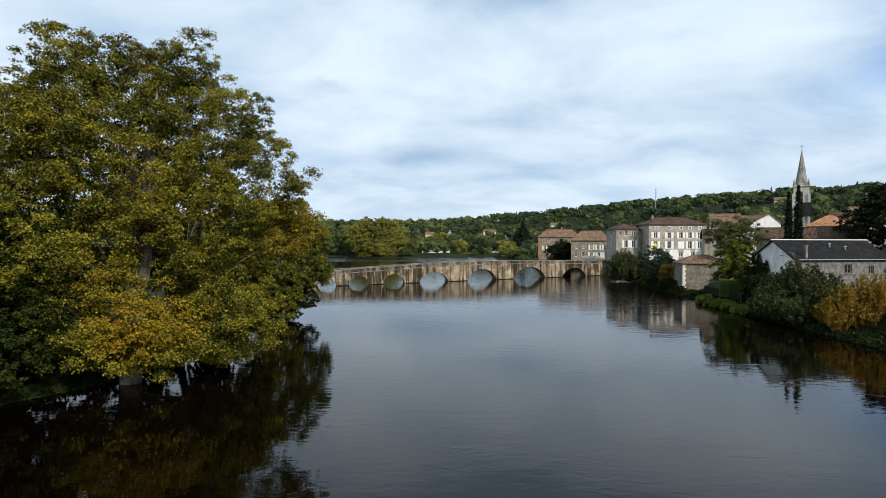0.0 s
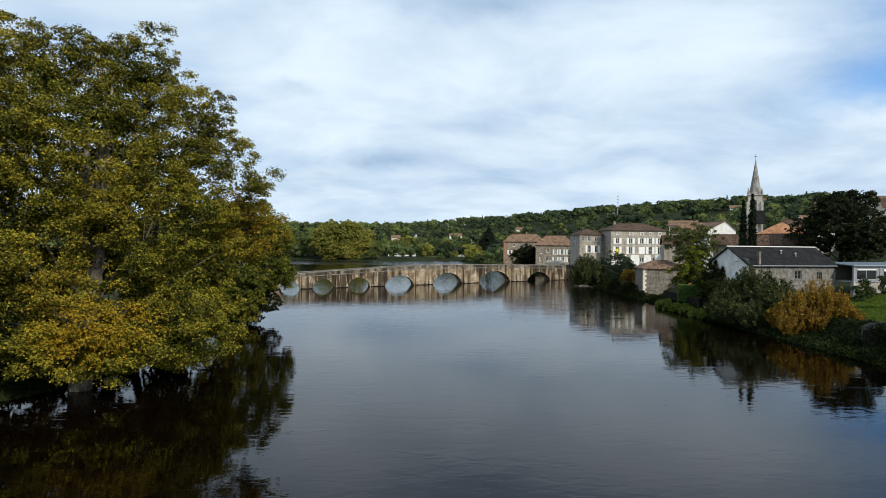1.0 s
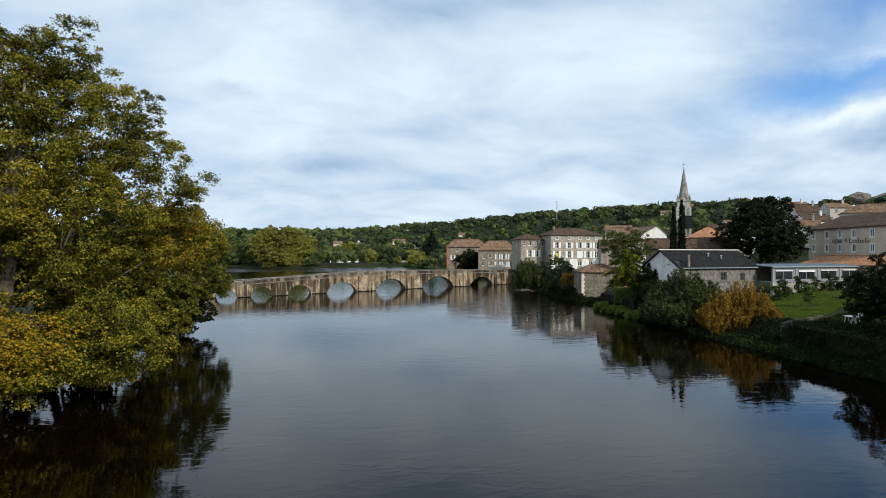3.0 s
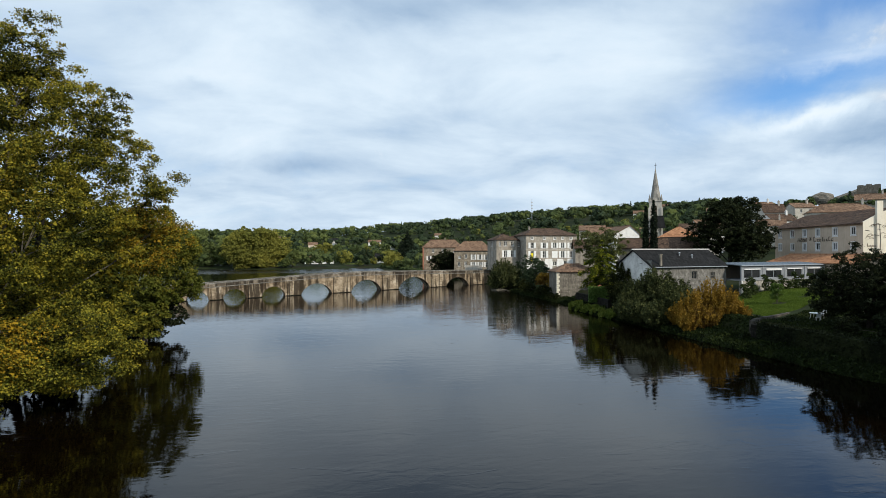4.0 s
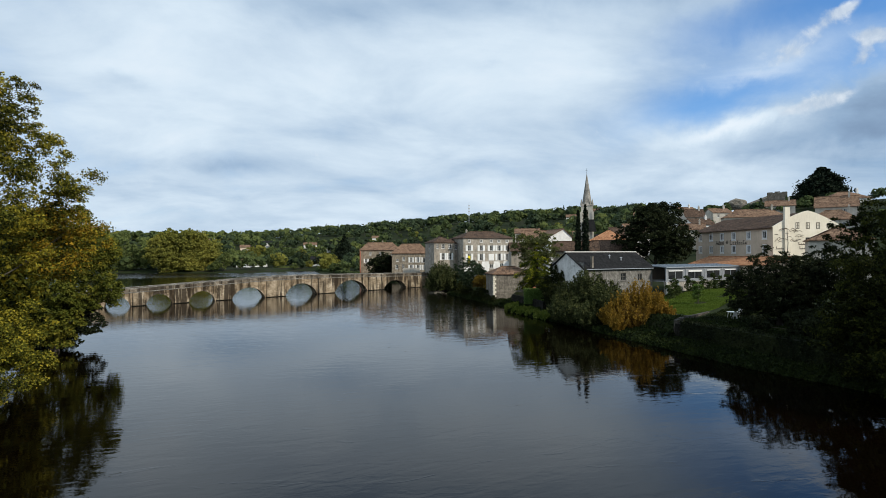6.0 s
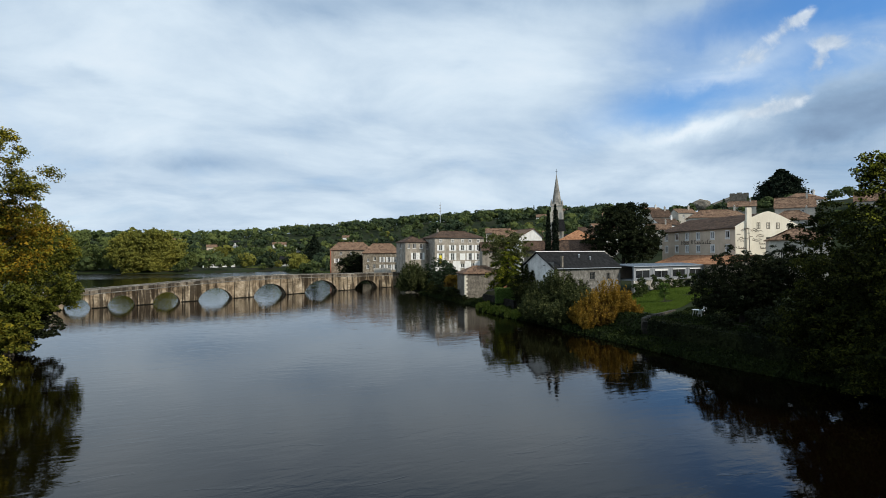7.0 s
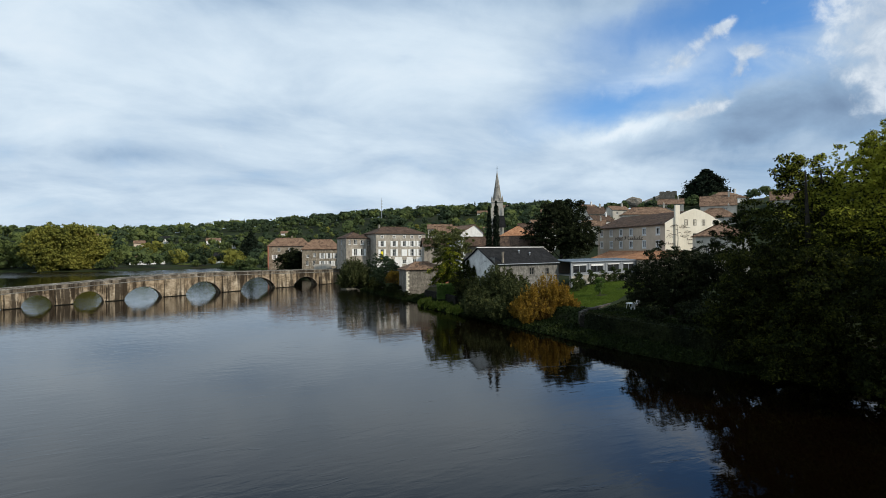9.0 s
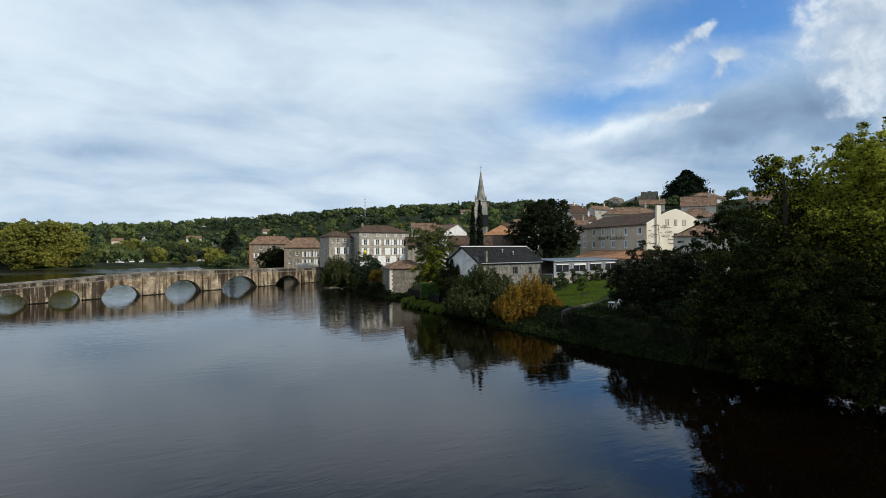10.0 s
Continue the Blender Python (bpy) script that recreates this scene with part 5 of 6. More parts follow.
# ------------------------------------------------------------ the upper town
house("white_gabled_house", (81.4, 144.6, 6.0), -8, 7.3, 12.0, 9.7, 12.1, M_WHITE, M_TILE, "white house with its gable to the river", [("f", 1.6, 7.2, 0.8, 1.3), ("f", 4.6, 7.2, 0.8, 1.3)], "gable", 0.3, axis="y", ridge_at=0.62)
house("brown_roofed_house", (84.4, 167.8, 6.0), -25, 10.0, 6.0, 10.2, 12.6, M_PALESTONE, M_TILE, "house with a brown tile roof behind the trees", [], "gable", 0.3)
house("orange_roofed_house", (83.5, 126.5, 6.0), -35, 9.6, 8.5, 8.2, 10.8, M_PALESTONE, M_NEW_TILE, "house with a bright orange hipped roof", [("f", 3.0, 5.4, 1.0, 1.5)], "hip", 0.4)
house("long_house", (64.6, 112.8, 4.5), -31, 10.0, 7.0, 7.0, 9.0, M_GREYSTONE, M_OLD_TILE, "long low house with an old brown tile roof", [], "gable", 0.4)
house("terrace_house", (75.6, 113.6, 4.5), -36, 9.5, 7.5, 7.0, 9.3, M_WHITE, M_OLD_TILE, "terraced house with an old brown tile roof", [], "gable", 0.4)
house("corner_house", (86.1, 176.8, 6.5), -27, 8.6, 8.0, 11.6, 13.2, M_PALESTONE, M_TILE, "pale house with a shallow tile roof", [("f", 2.0, 8.6, 0.9, 1.4), ("f", 5.5, 8.6, 0.9, 1.4)], "gable", 0.3)
house("garden_house", (61.2, 128.0, 3.6), -20, 6.0, 7.0, 8.0, 9.9, M_GREYSTONE, M_OLD_TILE, "stone house with a brown roof behind the conifer", [("f", 5.6, 6.0, 0.8, 1.2)], "gable", 0.4)
upper = [((150.0, 117.0), 15.5, -54, 12.0, 8.0, 4.6, 7.4, M_PALESTONE, M_TILE), ((160.9, 180.2), 22.0, -12, 8.0, 8.0, 5.5, 7.6, M_WHITE, M_TILE), ((149.0, 163.5), 18.0, -25, 7.0, 7.0, 6.2, 9.0, M_PALESTONE, M_OLD_TILE), ((127.4, 143.0), 12.0, -43, 7.6, 7.0, 6.3, 8.2, M_PALESTONE, M_TILE),
         ((133.1, 130.4), 16.0, -38, 16.5, 7.0, 5.5, 7.8, M_PALESTONE, M_TILE), ((162.8, 164.6), 21.0, -15, 7.4, 7.0, 5.2, 6.8, M_PALESTONE, M_TILE), ((159.9, 122.4), 17.0, -54, 10.6, 9.0, 7.5, 10.8, M_PALESTONE, M_TILE),
         ((186.6, 137.6), 23.0, -30, 13.1, 9.0, 6.5, 8.9, M_WHITE, M_TILE), ((140.0, 150.0), 14.0, -10, 8.0, 7.0, 6.5, 8.6, M_WHITE, M_OLD_TILE), ((172.0, 150.0), 22.5, -50, 9.0, 7.0, 5.0, 7.0, M_PALESTONE, M_TILE), ((178.0, 110.0), 19.0, -58, 11.0, 9.0, 7.0, 10.0, M_PALESTONE, M_TILE),
         ((112.0, 158.0), 10.0, -36, 9.0, 7.0, 7.2, 9.4, M_PALESTONE, M_TILE), ((128.0, 170.0), 13.5, -12, 9.0, 7.0, 6.0, 8.2, M_WHITE, M_TILE), ((100.0, 141.0), 9.0, -34, 10.0, 7.0, 7.4, 9.6, M_PALESTONE, M_OLD_TILE)]
for (x, y), z, turn, w, d, eave, ridge, wm, rm in upper:
    house("hillside_house", (x, y, z), turn, w, d, eave, ridge, wm, rm, "small town house with a tile roof on the hillside", [("f", w * 0.28, eave - 2.1, 0.8, 1.2), ("f", w * 0.7, eave - 2.1, 0.8, 1.2)], "gable" if w < 12 else "hip", 0.3, group="houses of the upper town", drop=8.0, chimneys=((w * 0.8, d * 0.45, eave, ridge + 0.9),))


def church():
    top = thing("church", (118.6, 181.3, 8.0), -34, "stone church with an octagonal spire and slate nave", "church")
    bm = bmesh.new()
    box(bm, -2.15, 2.15, -2.15, 2.15, -4, 20.8)
    for sx in (-1, 1):
        for sy in (-1, 1):
            box(bm, sx * 2.15 - 0.35, sx * 2.15 + 0.35, sy * 2.15 - 0.35, sy * 2.15 + 0.35, -4, 18.5)
    box(bm, -2.4, 2.4, -2.4, 2.4, 20.8, 21.3)
    part("tower", bm, M_PALESTONE, top, "pale square bell tower")
    for turn in range(4):
        bm = bmesh.new()
        c, s = (1, 0, -1, 0)[turn], (0, 1, 0, -1)[turn]
        box(bm, -0.5, 0.5, 2.16, 2.22, 15.2, 19.0)
        bmesh.ops.rotate(bm, verts=bm.verts, cent=(0, 0, 0), matrix=Matrix.Rotation(math.pi / 2 * turn, 3, "Z"))
        part("louvre", bm, M_WOOD, top)
    bm = bmesh.new()
    bmesh.ops.create_cone(bm, cap_ends=True, segments=8, radius1=2.0, radius2=0.10, depth=11.6, matrix=Matrix.Translation((0, 0, 27.2)) @ Matrix.Rotation(math.pi / 8, 4, "Z"))
    part("spire", bm, M_SPIRE, top, "grey stone octagonal spire")
    for sx in (-1, 1):
        for sy in (-1, 1):
            bm = bmesh.new()
            bmesh.ops.create_cone(bm, cap_ends=True, segments=6, radius1=0.55, radius2=0.05, depth=2.2, matrix=Matrix.Translation((sx * 2.0, sy * 2.0, 22.3)))
            part("pinnacle", bm, M_SPIRE, top)
    bm = bmesh.new()
    tube(bm, ((0, 0, 32.8), (0, 0, 35.2)), (0.07, 0.05), 6)
    box(bm, -0.45, 0.45, -0.05, 0.05, 34.2, 34.32)
    part("cross", bm, M_IRON, top)
    bm = bmesh.new()
    wall_face(bm, (2.9, -3.5), (20, -3.5), -4, 6.5, [(4.0, 1.5, 1.2, 3.4), (9.0, 1.5, 1.2, 3.4), (14.0, 1.5, 1.2, 3.4)], 0.4)
    wall_face(bm, (20, -3.5), (20, 6), -4, 6.5, [], gable=[(4.75, 10)])
    wall_face(bm, (20, 6), (2.9, 6), -4, 6.5, [])
    part("nave_wall", bm, M_PALESTONE, top)
    bm = bmesh.new()
    slab(bm, ((2.0, -4, 6.2), (20.4, -4, 6.2), (20.4, 1.25, 10.0), (2.0, 1.25, 10.0)), 0.2)
    slab(bm, ((20.4, 6.5, 6.2), (2.0, 6.5, 6.2), (2.0, 1.252, 10.0), (20.4, 1.252, 10.0)), 0.2)
    part("nave_roof", bm, M_SLATE, top)
    bm = bmesh.new()
    slab(bm, ((-2.0, -4.6, 11.0), (3.4, -4.6, 11.0), (2.6, -2.6, 15.5), (-1.2, -2.6, 15.5)), 0.2)
    part("stair_roof", bm, M_SLATE, top)
    return top


church()


def castle():
    top = thing("castle_ruin", (227.7, 197.5, 32.0), -50, "ruined grey stone castle keep on the hilltop", "ruin")
    bm = bmesh.new()
    box(bm, 0, 8.2, 0, 7, -6, 7.0)
    for k in range(3):
        box(bm, 0.2 + k * 2.9, 2.3 + k * 2.9, 0, 0.8, 7.0, 7.25 + 0.25 * (k % 2))
    part("keep", bm, M_BOATHOUSE, top)
    bm = bmesh.new()
    slab(bm, ((-9, -2, 1.0), (0.0, -2, 4.5), (0.0, 0, 5.6), (-9, 0, 2.2)), 6.0)
    part("curtain_wall", bm, M_BOATHOUSE, top)
    bm = bmesh.new()
    bmesh.ops.create_icosphere(bm, subdivisions=3, radius=3.0)
    for v in bm.verts:
        v.co *= 1 + 0.32 * noise.noise(v.co * 0.45) + 0.14 * noise.noise(v.co * 1.3)
        v.co = Vector((v.co.x * 1.55 - 12.0, v.co.y + 2.0, max(v.co.z, -2.0) * 1.05 + 1.9))
    part("rock", bm, M_BOATHOUSE, top, "craggy dark rock")
    return top


castle()


# ------------------------------------------------------------ trees of the banks
PLANE = [(-27.7, 39.2, 23.9, 2.6), (-24.2, 39.6, 23.1, 2.7), (-26.5, 39.0, 20.2, 3.4), (-19.7, 42.6, 24.1, 2.8), (-21.0, 41.5, 20.6, 3.2), (-22.2, 41.0, 23.2, 2.4), (-16.6, 42.8, 19.9, 3.7), (-29.6, 39.5, 20.4, 3.0), (-28.7, 38.5, 16.7, 5.0), (-22.3, 39.1, 16.8, 5.4), (-14.9, 44.4, 15.6, 4.2),
         (-18.0, 40.2, 12.0, 4.8), (-26.0, 36.8, 10.4, 5.2), (-21.2, 36.6, 5.6, 3.3), (-19.2, 36.8, 3.8, 2.0), (-23.4, 36.0, 3.6, 1.9), (-15.7, 40.1, 5.4, 3.4), (-14.6, 40.4, 3.4, 2.2), (-16.8, 39.6, 2.9, 1.6), (-13.4, 47.0, 11.3, 3.2), (-32.8, 36.4, 17.1, 5.3), (-24.6, 35.6, 5.4, 2.4), (-21.0, 36.4, 3.2, 2.4), (-18.2, 37.6, 4.0, 2.4), (-24.0, 46.0, 15.0, 6.0, 0.4), (-32.0, 45.0, 14.0, 6.0, 0.5), (-21.0, 48.0, 9.0, 4.0, 0.7), (-20.3, 46.6, 4.6, 3.2, 0.8), (-17.6, 43.0, 2.6, 2.0), (-20.0, 38.2, 2.6, 1.8), (-16.2, 41.6, 2.0, 1.4),  (-19.0, 44.0, 5.0, 3.0, 0.7), (-28.5, 44.0, 6.0, 4.0, 0.7)]
tree("plane_tree", (-23.2, 40.5, 0.3), PLANE, M_PLANE, "tall plane tree turning yellow, leaning over the river", radius=0.5, cover=0.95, size=0.118, seed=11, bough=0.78, stems=4, even=0.25, limb=0.5, core=0.35, bark=M_PLANEBARK, long=1.2)
tree("bank_hornbeam", (-31.0, 35.0, 0.8), [(-31.5, 35.0, 10.0, 4.8), (-27.6, 34.8, 6.0, 3.4), (-27.0, 33.6, 3.6, 2.2), (-30.0, 32.0, 6.0, 4.0), (-28.0, 36.5, 10.0, 3.0)], M_HORNBEAM, "dark leafy hornbeam hanging over the shaded water", radius=0.25, cover=0.9, size=0.15, seed=18, bough=0.6, even=0.4, limb=0.5, core=0.4, bark=M_DARK_BARK, stems=2)
tree("bank_tree", (-24.0, 72.5, 0.5), [(-20.8, 71.0, 12.5, 4.0), (-17.7, 74.9, 11.1, 2.6), (-22.8, 70.4, 6.7, 4.4), (-18.6, 73.7, 7.3, 3.4), (-20.8, 71.0, 3.0, 2.9), (-17.7, 78.0, 5.9, 1.8), (-26.0, 73.0, 12.0, 4.5)], M_RIVERTREE, "smaller bank tree with browning leaves beyond the plane", radius=0.4, cover=1.1, size=0.22, bough=0.7, seed=12, even=0.5, limb=0.6, core=0.5, bark=M_DARK_BARK)
tree("bank_tree", (-27.5, 57.0, 0.5), [(-26.0, 58.0, 16.0, 4.6), (-20.6, 57.5, 9.0, 3.6), (-30.0, 57.0, 17.0, 4.6), (-19.6, 59.0, 4.6, 2.6), (-22.4, 51.5, 7.0, 3.8), (-24.0, 55.5, 6.4, 3.6)], M_PLANE, "plane tree standing behind the tallest one", radius=0.5, cover=0.8, size=0.3, bough=0.8, seed=13, even=0.5, limb=0.6, core=0.5, bark=M_DARK_BARK, group="left bank trees")
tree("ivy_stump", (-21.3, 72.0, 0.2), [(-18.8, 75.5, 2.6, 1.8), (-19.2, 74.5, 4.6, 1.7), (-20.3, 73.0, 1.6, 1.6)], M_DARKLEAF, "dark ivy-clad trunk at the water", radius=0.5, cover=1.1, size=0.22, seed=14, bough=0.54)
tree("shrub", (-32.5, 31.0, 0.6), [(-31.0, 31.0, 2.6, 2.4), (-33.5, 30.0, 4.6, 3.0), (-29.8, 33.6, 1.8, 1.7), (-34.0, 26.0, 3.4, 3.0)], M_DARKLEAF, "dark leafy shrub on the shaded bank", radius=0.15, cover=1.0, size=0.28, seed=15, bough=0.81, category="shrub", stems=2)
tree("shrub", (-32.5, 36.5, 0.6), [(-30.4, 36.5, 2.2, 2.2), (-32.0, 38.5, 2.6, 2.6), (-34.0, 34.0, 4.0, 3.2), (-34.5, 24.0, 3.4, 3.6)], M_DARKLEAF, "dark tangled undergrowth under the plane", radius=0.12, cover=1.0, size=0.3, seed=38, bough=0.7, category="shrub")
# hidden thicket, added to keep bright sky out of the water's mirror image
tree("thicket_tree", (-37.0, 38.0, 1.2), [(-36.0, 40.0, 7.0, 5.0), (-38.0, 50.0, 8.0, 5.5), (-36.5, 30.0, 6.5, 5.0), (-37.0, 34.0, 12.0, 5.0), (-33.5, 52.0, 7.0, 4.0), (-35.0, 43.0, 5.0, 4.0), (-34.0, 62.0, 8.0, 4.5), (-40.0, 22.0, 8.0, 5.5)], M_ALDER, "unseen dark thicket added behind the plane tree to block the sky", radius=0.3, cover=0.7, size=0.6, seed=17, bough=1.1, bark=M_DARK_BARK, limb=0.5, core=0.6)
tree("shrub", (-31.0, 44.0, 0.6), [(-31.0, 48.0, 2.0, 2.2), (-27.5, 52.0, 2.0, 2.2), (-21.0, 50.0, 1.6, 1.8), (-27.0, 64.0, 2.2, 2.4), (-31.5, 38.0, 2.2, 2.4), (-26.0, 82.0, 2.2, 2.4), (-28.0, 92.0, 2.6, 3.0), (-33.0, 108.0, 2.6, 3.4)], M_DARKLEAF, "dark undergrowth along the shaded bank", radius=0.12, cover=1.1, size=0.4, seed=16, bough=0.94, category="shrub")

RIGHT = [(47.7, 27.8, 15.7, 2.4), (46.5, 28.0, 17.1, 1.3), (50.2, 25.1, 15.6, 3.9), (50.4, 22.2, 17.2, 2.6), (46.9, 31.2, 11.0, 4.0), (47.6, 25.9, 10.0, 5.0), (48.5, 21.6, 9.2, 5.1), (44.9, 30.5, 4.7, 4.1), (44.6, 25.2, 3.5, 3.9), (45.6, 20.8, 3.2, 4.0), (51.5, 19.3, 13.0, 5.4), (48.7, 18.3, 5.7, 4.7), (53.0, 26.0, 10.0, 5.0), (43.6, 30.4, 4.6, 2.6), (42.2, 27.4, 4.4, 3.0), (52.5, 30.0, 6.0, 4.0), (56.0, 27.0, 14.0, 5.0), (55.5, 22.0, 18.0, 4.5), (41.0, 24.0, 3.4, 3.0), (44.6, 31.0, 7.2, 2.2), (42.4, 28.0, 8.8, 2.8), (42.0, 22.0, 7.5, 3.4), (42.6, 18.5, 2.6, 3.2), (45.0, 15.5, 3.2, 3.8)]
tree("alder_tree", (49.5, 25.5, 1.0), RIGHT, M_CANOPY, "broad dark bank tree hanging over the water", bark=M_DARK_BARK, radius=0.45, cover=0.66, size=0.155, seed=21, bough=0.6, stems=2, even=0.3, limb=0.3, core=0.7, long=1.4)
# two trees out of view, added to fill the water's mirror image with leaves
tree("bank_tree", (51.0, 10.0, 1.0), [(50.0, 10.0, 13.0, 5.0), (47.5, 12.0, 8.0, 4.5), (46.0, 9.0, 4.0, 3.5), (52.0, 6.0, 9.0, 5.0), (47.0, 5.0, 6.0, 4.5)], M_ALDER, "dark bank tree out of view beside the broad one", bark=M_DARK_BARK, radius=0.4, cover=0.9, size=0.5, seed=36, group="right bank trees")
tree("bank_tree", (52.0, -6.0, 1.0), [(51.0, -6.0, 13.0, 5.5), (48.0, -4.0, 7.0, 5.0), (47.0, -9.0, 5.0, 4.0), (53.0, -10.0, 9.0, 5.0)], M_ALDER, "dark bank tree out of view near the viaduct", bark=M_DARK_BARK, radius=0.4, cover=0.9, size=0.55, seed=37, group="right bank trees")
# both trees are added behind the broad one to cast shade on the garden
tree("shade_tree", (64.0, 33.5, 3.0), [(64.0, 33.5, 12.0, 4.5), (61.0, 36.0, 8.5, 4.0), (67.0, 31.0, 9.0, 4.5), (60.0, 30.0, 10.0, 4.5), (57.0, 33.5, 7.0, 3.5), (66.0, 28.0, 17.0, 4.0), (62.0, 26.0, 15.0, 4.0)], M_ALDER, "unseen leafy tree added to shade the riverside garden", bark=M_DARK_BARK, radius=0.35, cover=0.8, size=0.5, seed=33)
tree("shade_tree", (75.5, 43.0, 3.5), [(75.5, 43.0, 9.5, 3.5), (73.5, 43.5, 7.5, 2.8), (77.5, 41.0, 8.5, 4.0)], M_ALDER, "leafy tree added for shade beside the hotel garden", bark=M_DARK_BARK, radius=0.35, cover=0.9, size=0.42, seed=34)
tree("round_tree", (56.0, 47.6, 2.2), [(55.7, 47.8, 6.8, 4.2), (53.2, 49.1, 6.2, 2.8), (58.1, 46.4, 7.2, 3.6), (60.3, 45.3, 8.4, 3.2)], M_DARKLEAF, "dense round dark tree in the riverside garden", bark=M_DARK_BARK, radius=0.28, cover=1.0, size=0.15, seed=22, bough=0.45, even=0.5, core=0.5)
tree("dark_tree", (87.0, 105.5, 5.5), [(86.6, 105.5, 15.9, 6.4), (82.9, 108.5, 13.2, 4.4), (90.2, 102.5, 13.9, 4.8), (85.6, 106.4, 19.2, 3.2), (90.5, 104.9, 19.9, 3.2), (88.0, 101.5, 11.5, 4.0)], M_EVERGREEN, "large dark evergreen oak between the houses", bark=M_DARK_BARK, radius=0.45, cover=1.2, size=0.34, bough=0.75, even=0.4, limb=0.6, core=0.4, seed=23)
sprig_bush("river_bush", (47.0, 73.5, 0.8), [(48.2, 73.6, 3.2, 7.4), (45.6, 75.4, 2.6, 5.4), (47.8, 70.0, 2.8, 5.0), (50.6, 71.8, 2.6, 5.6), (44.6, 72.4, 2.3, 3.4), (45.6, 77.0, 2.0, 4.0), (48.6, 76.0, 2.4, 7.0), (45.2, 69.4, 2.0, 2.8), (43.8, 67.4, 1.8, 2.4), (43.4, 70.6, 1.8, 2.4), (43.2, 74.0, 1.8, 2.4)], M_BUSH, "grey-green willow bush at the water", 24, 80, 58, 0.175, sway=0.14)
tree("gable_bush", (47.5, 82.0, 1.4), [(47.5, 82.0, 3.4, 2.4), (48.9, 86.4, 4.8, 2.2), (46.6, 79.6, 2.6, 2.2)], M_ALDER, "dark bush before the white gable", bark=M_DARK_BARK, radius=0.1, cover=1.3, size=0.18, seed=39, bough=0.5, category="bush")
sprig_bush("golden_bush", (48.6, 63.2, 0.8), [(49.4, 63.9, 2.0, 6.2), (47.0, 63.8, 1.9, 4.6), (51.4, 63.0, 2.0, 5.0), (47.0, 61.8, 1.8, 2.8), (49.8, 62.6, 1.7, 5.6), (45.6, 62.8, 1.6, 2.4), (45.8, 64.8, 1.6, 3.2), (44.6, 61.6, 1.4, 1.8), (52.4, 61.8, 1.6, 3.4)], M_GOLD, "golden bush in fall colour on the bank", 25, 110, 66, 0.13, sway=0.12)
tree("willow_tree", (58.5, 110.5, 3.5), [(57.3, 112.9, 12.3, 3.2), (59.9, 107.8, 11.6, 3.3), (60.2, 111.4, 13.6, 2.3), (57.5, 109.5, 9.0, 3.0)], M_WILLOW, "pale feathery willow behind the conifer", radius=0.3, cover=1.1, size=0.26, seed=26, bough=0.81, droop=1.0)
sprig_bush("bridge_bush", (49.5, 145.0, 0.6), [(47.6, 144.2, 4.0, 8.0), (50.4, 143.3, 3.2, 5.6), (45.6, 144.9, 2.6, 4.4), (48.4, 147.0, 3.4, 7.8)], M_BUSH, "grey-green bush at the end of the bridge", 27, 45, 42, 0.24)
tree("bank_oak", (56.0, 141.5, 2.0), [(55.7, 144.3, 6.1, 4.0), (56.0, 138.8, 4.4, 3.4), (53.5, 141.0, 3.0, 3.0), (57.4, 141.5, 4.6, 2.8)], M_WOODS[2], "dark bushy tree in front of the town house", bark=M_DARK_BARK, radius=0.25, cover=1.3, size=0.22, bough=0.6, seed=28)
tree("laurel_bush", (46.5, 212.0, 3.0), [(45.5, 210.5, 6.6, 4.4), (49.0, 211.0, 6.0, 4.0), (42.6, 211.5, 6.0, 3.8), (52.0, 211.5, 5.4, 3.0), (46.5, 211.0, 8.0, 3.8), (51.0, 212.0, 7.6, 3.2)], M_DARKLEAF, "dark rounded bushes before the long house", radius=0.2, cover=1.4, size=0.42, bough=0.9, seed=35, category="bush")
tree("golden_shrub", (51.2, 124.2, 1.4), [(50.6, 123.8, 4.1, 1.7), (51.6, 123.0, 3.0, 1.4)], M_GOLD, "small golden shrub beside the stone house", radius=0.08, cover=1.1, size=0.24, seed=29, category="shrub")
tree("waterside_shrub", (49.5, 117.5, 0.4), [(48.6, 119.0, 1.4, 1.6), (48.6, 115.5, 1.8, 1.6), (47.8, 112.2, 1.0, 1.0), (47.6, 108.4, 0.9, 0.8), (48.6, 127.0, 1.6, 1.9), (49.4, 133.0, 1.8, 2.0)], M_ALDER, "low green shrubs at the water", radius=0.06, cover=1.1, size=0.26, seed=30, category="shrub")
cone_tree("yellow_conifer", (51.2, 95.6, 2.6), 10.6, 3.1, M_LIME, "yellow-green drooping conifer in the garden", 31, 10, 26000, 0.2, ragged=0.28, loose=0.5, low=0.17, sag=0.34, shape=([0, 0.15, 0.5, 0.8, 1.0], [0.85, 1.0, 0.74, 0.40, 0.08]))
for (x, y), hh, seed, rr in (((68.9, 106.2), 18.0, 41, 0.95), ((67.5, 107.0), 16.8, 42, 0.75)):
    cone_tree("cypress", (x, y, 3.9), hh, rr, M_FIR, "slim dark Italian cypress", seed, 60, 9000, 0.24, category="cypress", group="pair of cypresses", ragged=0.12, shape=([0, 0.1, 0.75, 1.0], [0.75, 0.9, 0.75, 0.1]))
cone_tree("hilltop_cedar", (209.1, 156.8, 24.0), 20.5, 10.0, M_FIR, "large dark cedar on the hilltop", 43, 24, 46000, 0.72, shape=([0, 0.15, 0.5, 0.8, 1.0], [0.8, 1.0, 0.84, 0.50, 0.10]), ragged=0.14)
cone_tree("blue_fir", (57.0, 392.0, 3.0), 23.0, 9.5, M_FIR, "broad dark fir by the far bank", 44, 18, 16000, 0.6, 0.8)

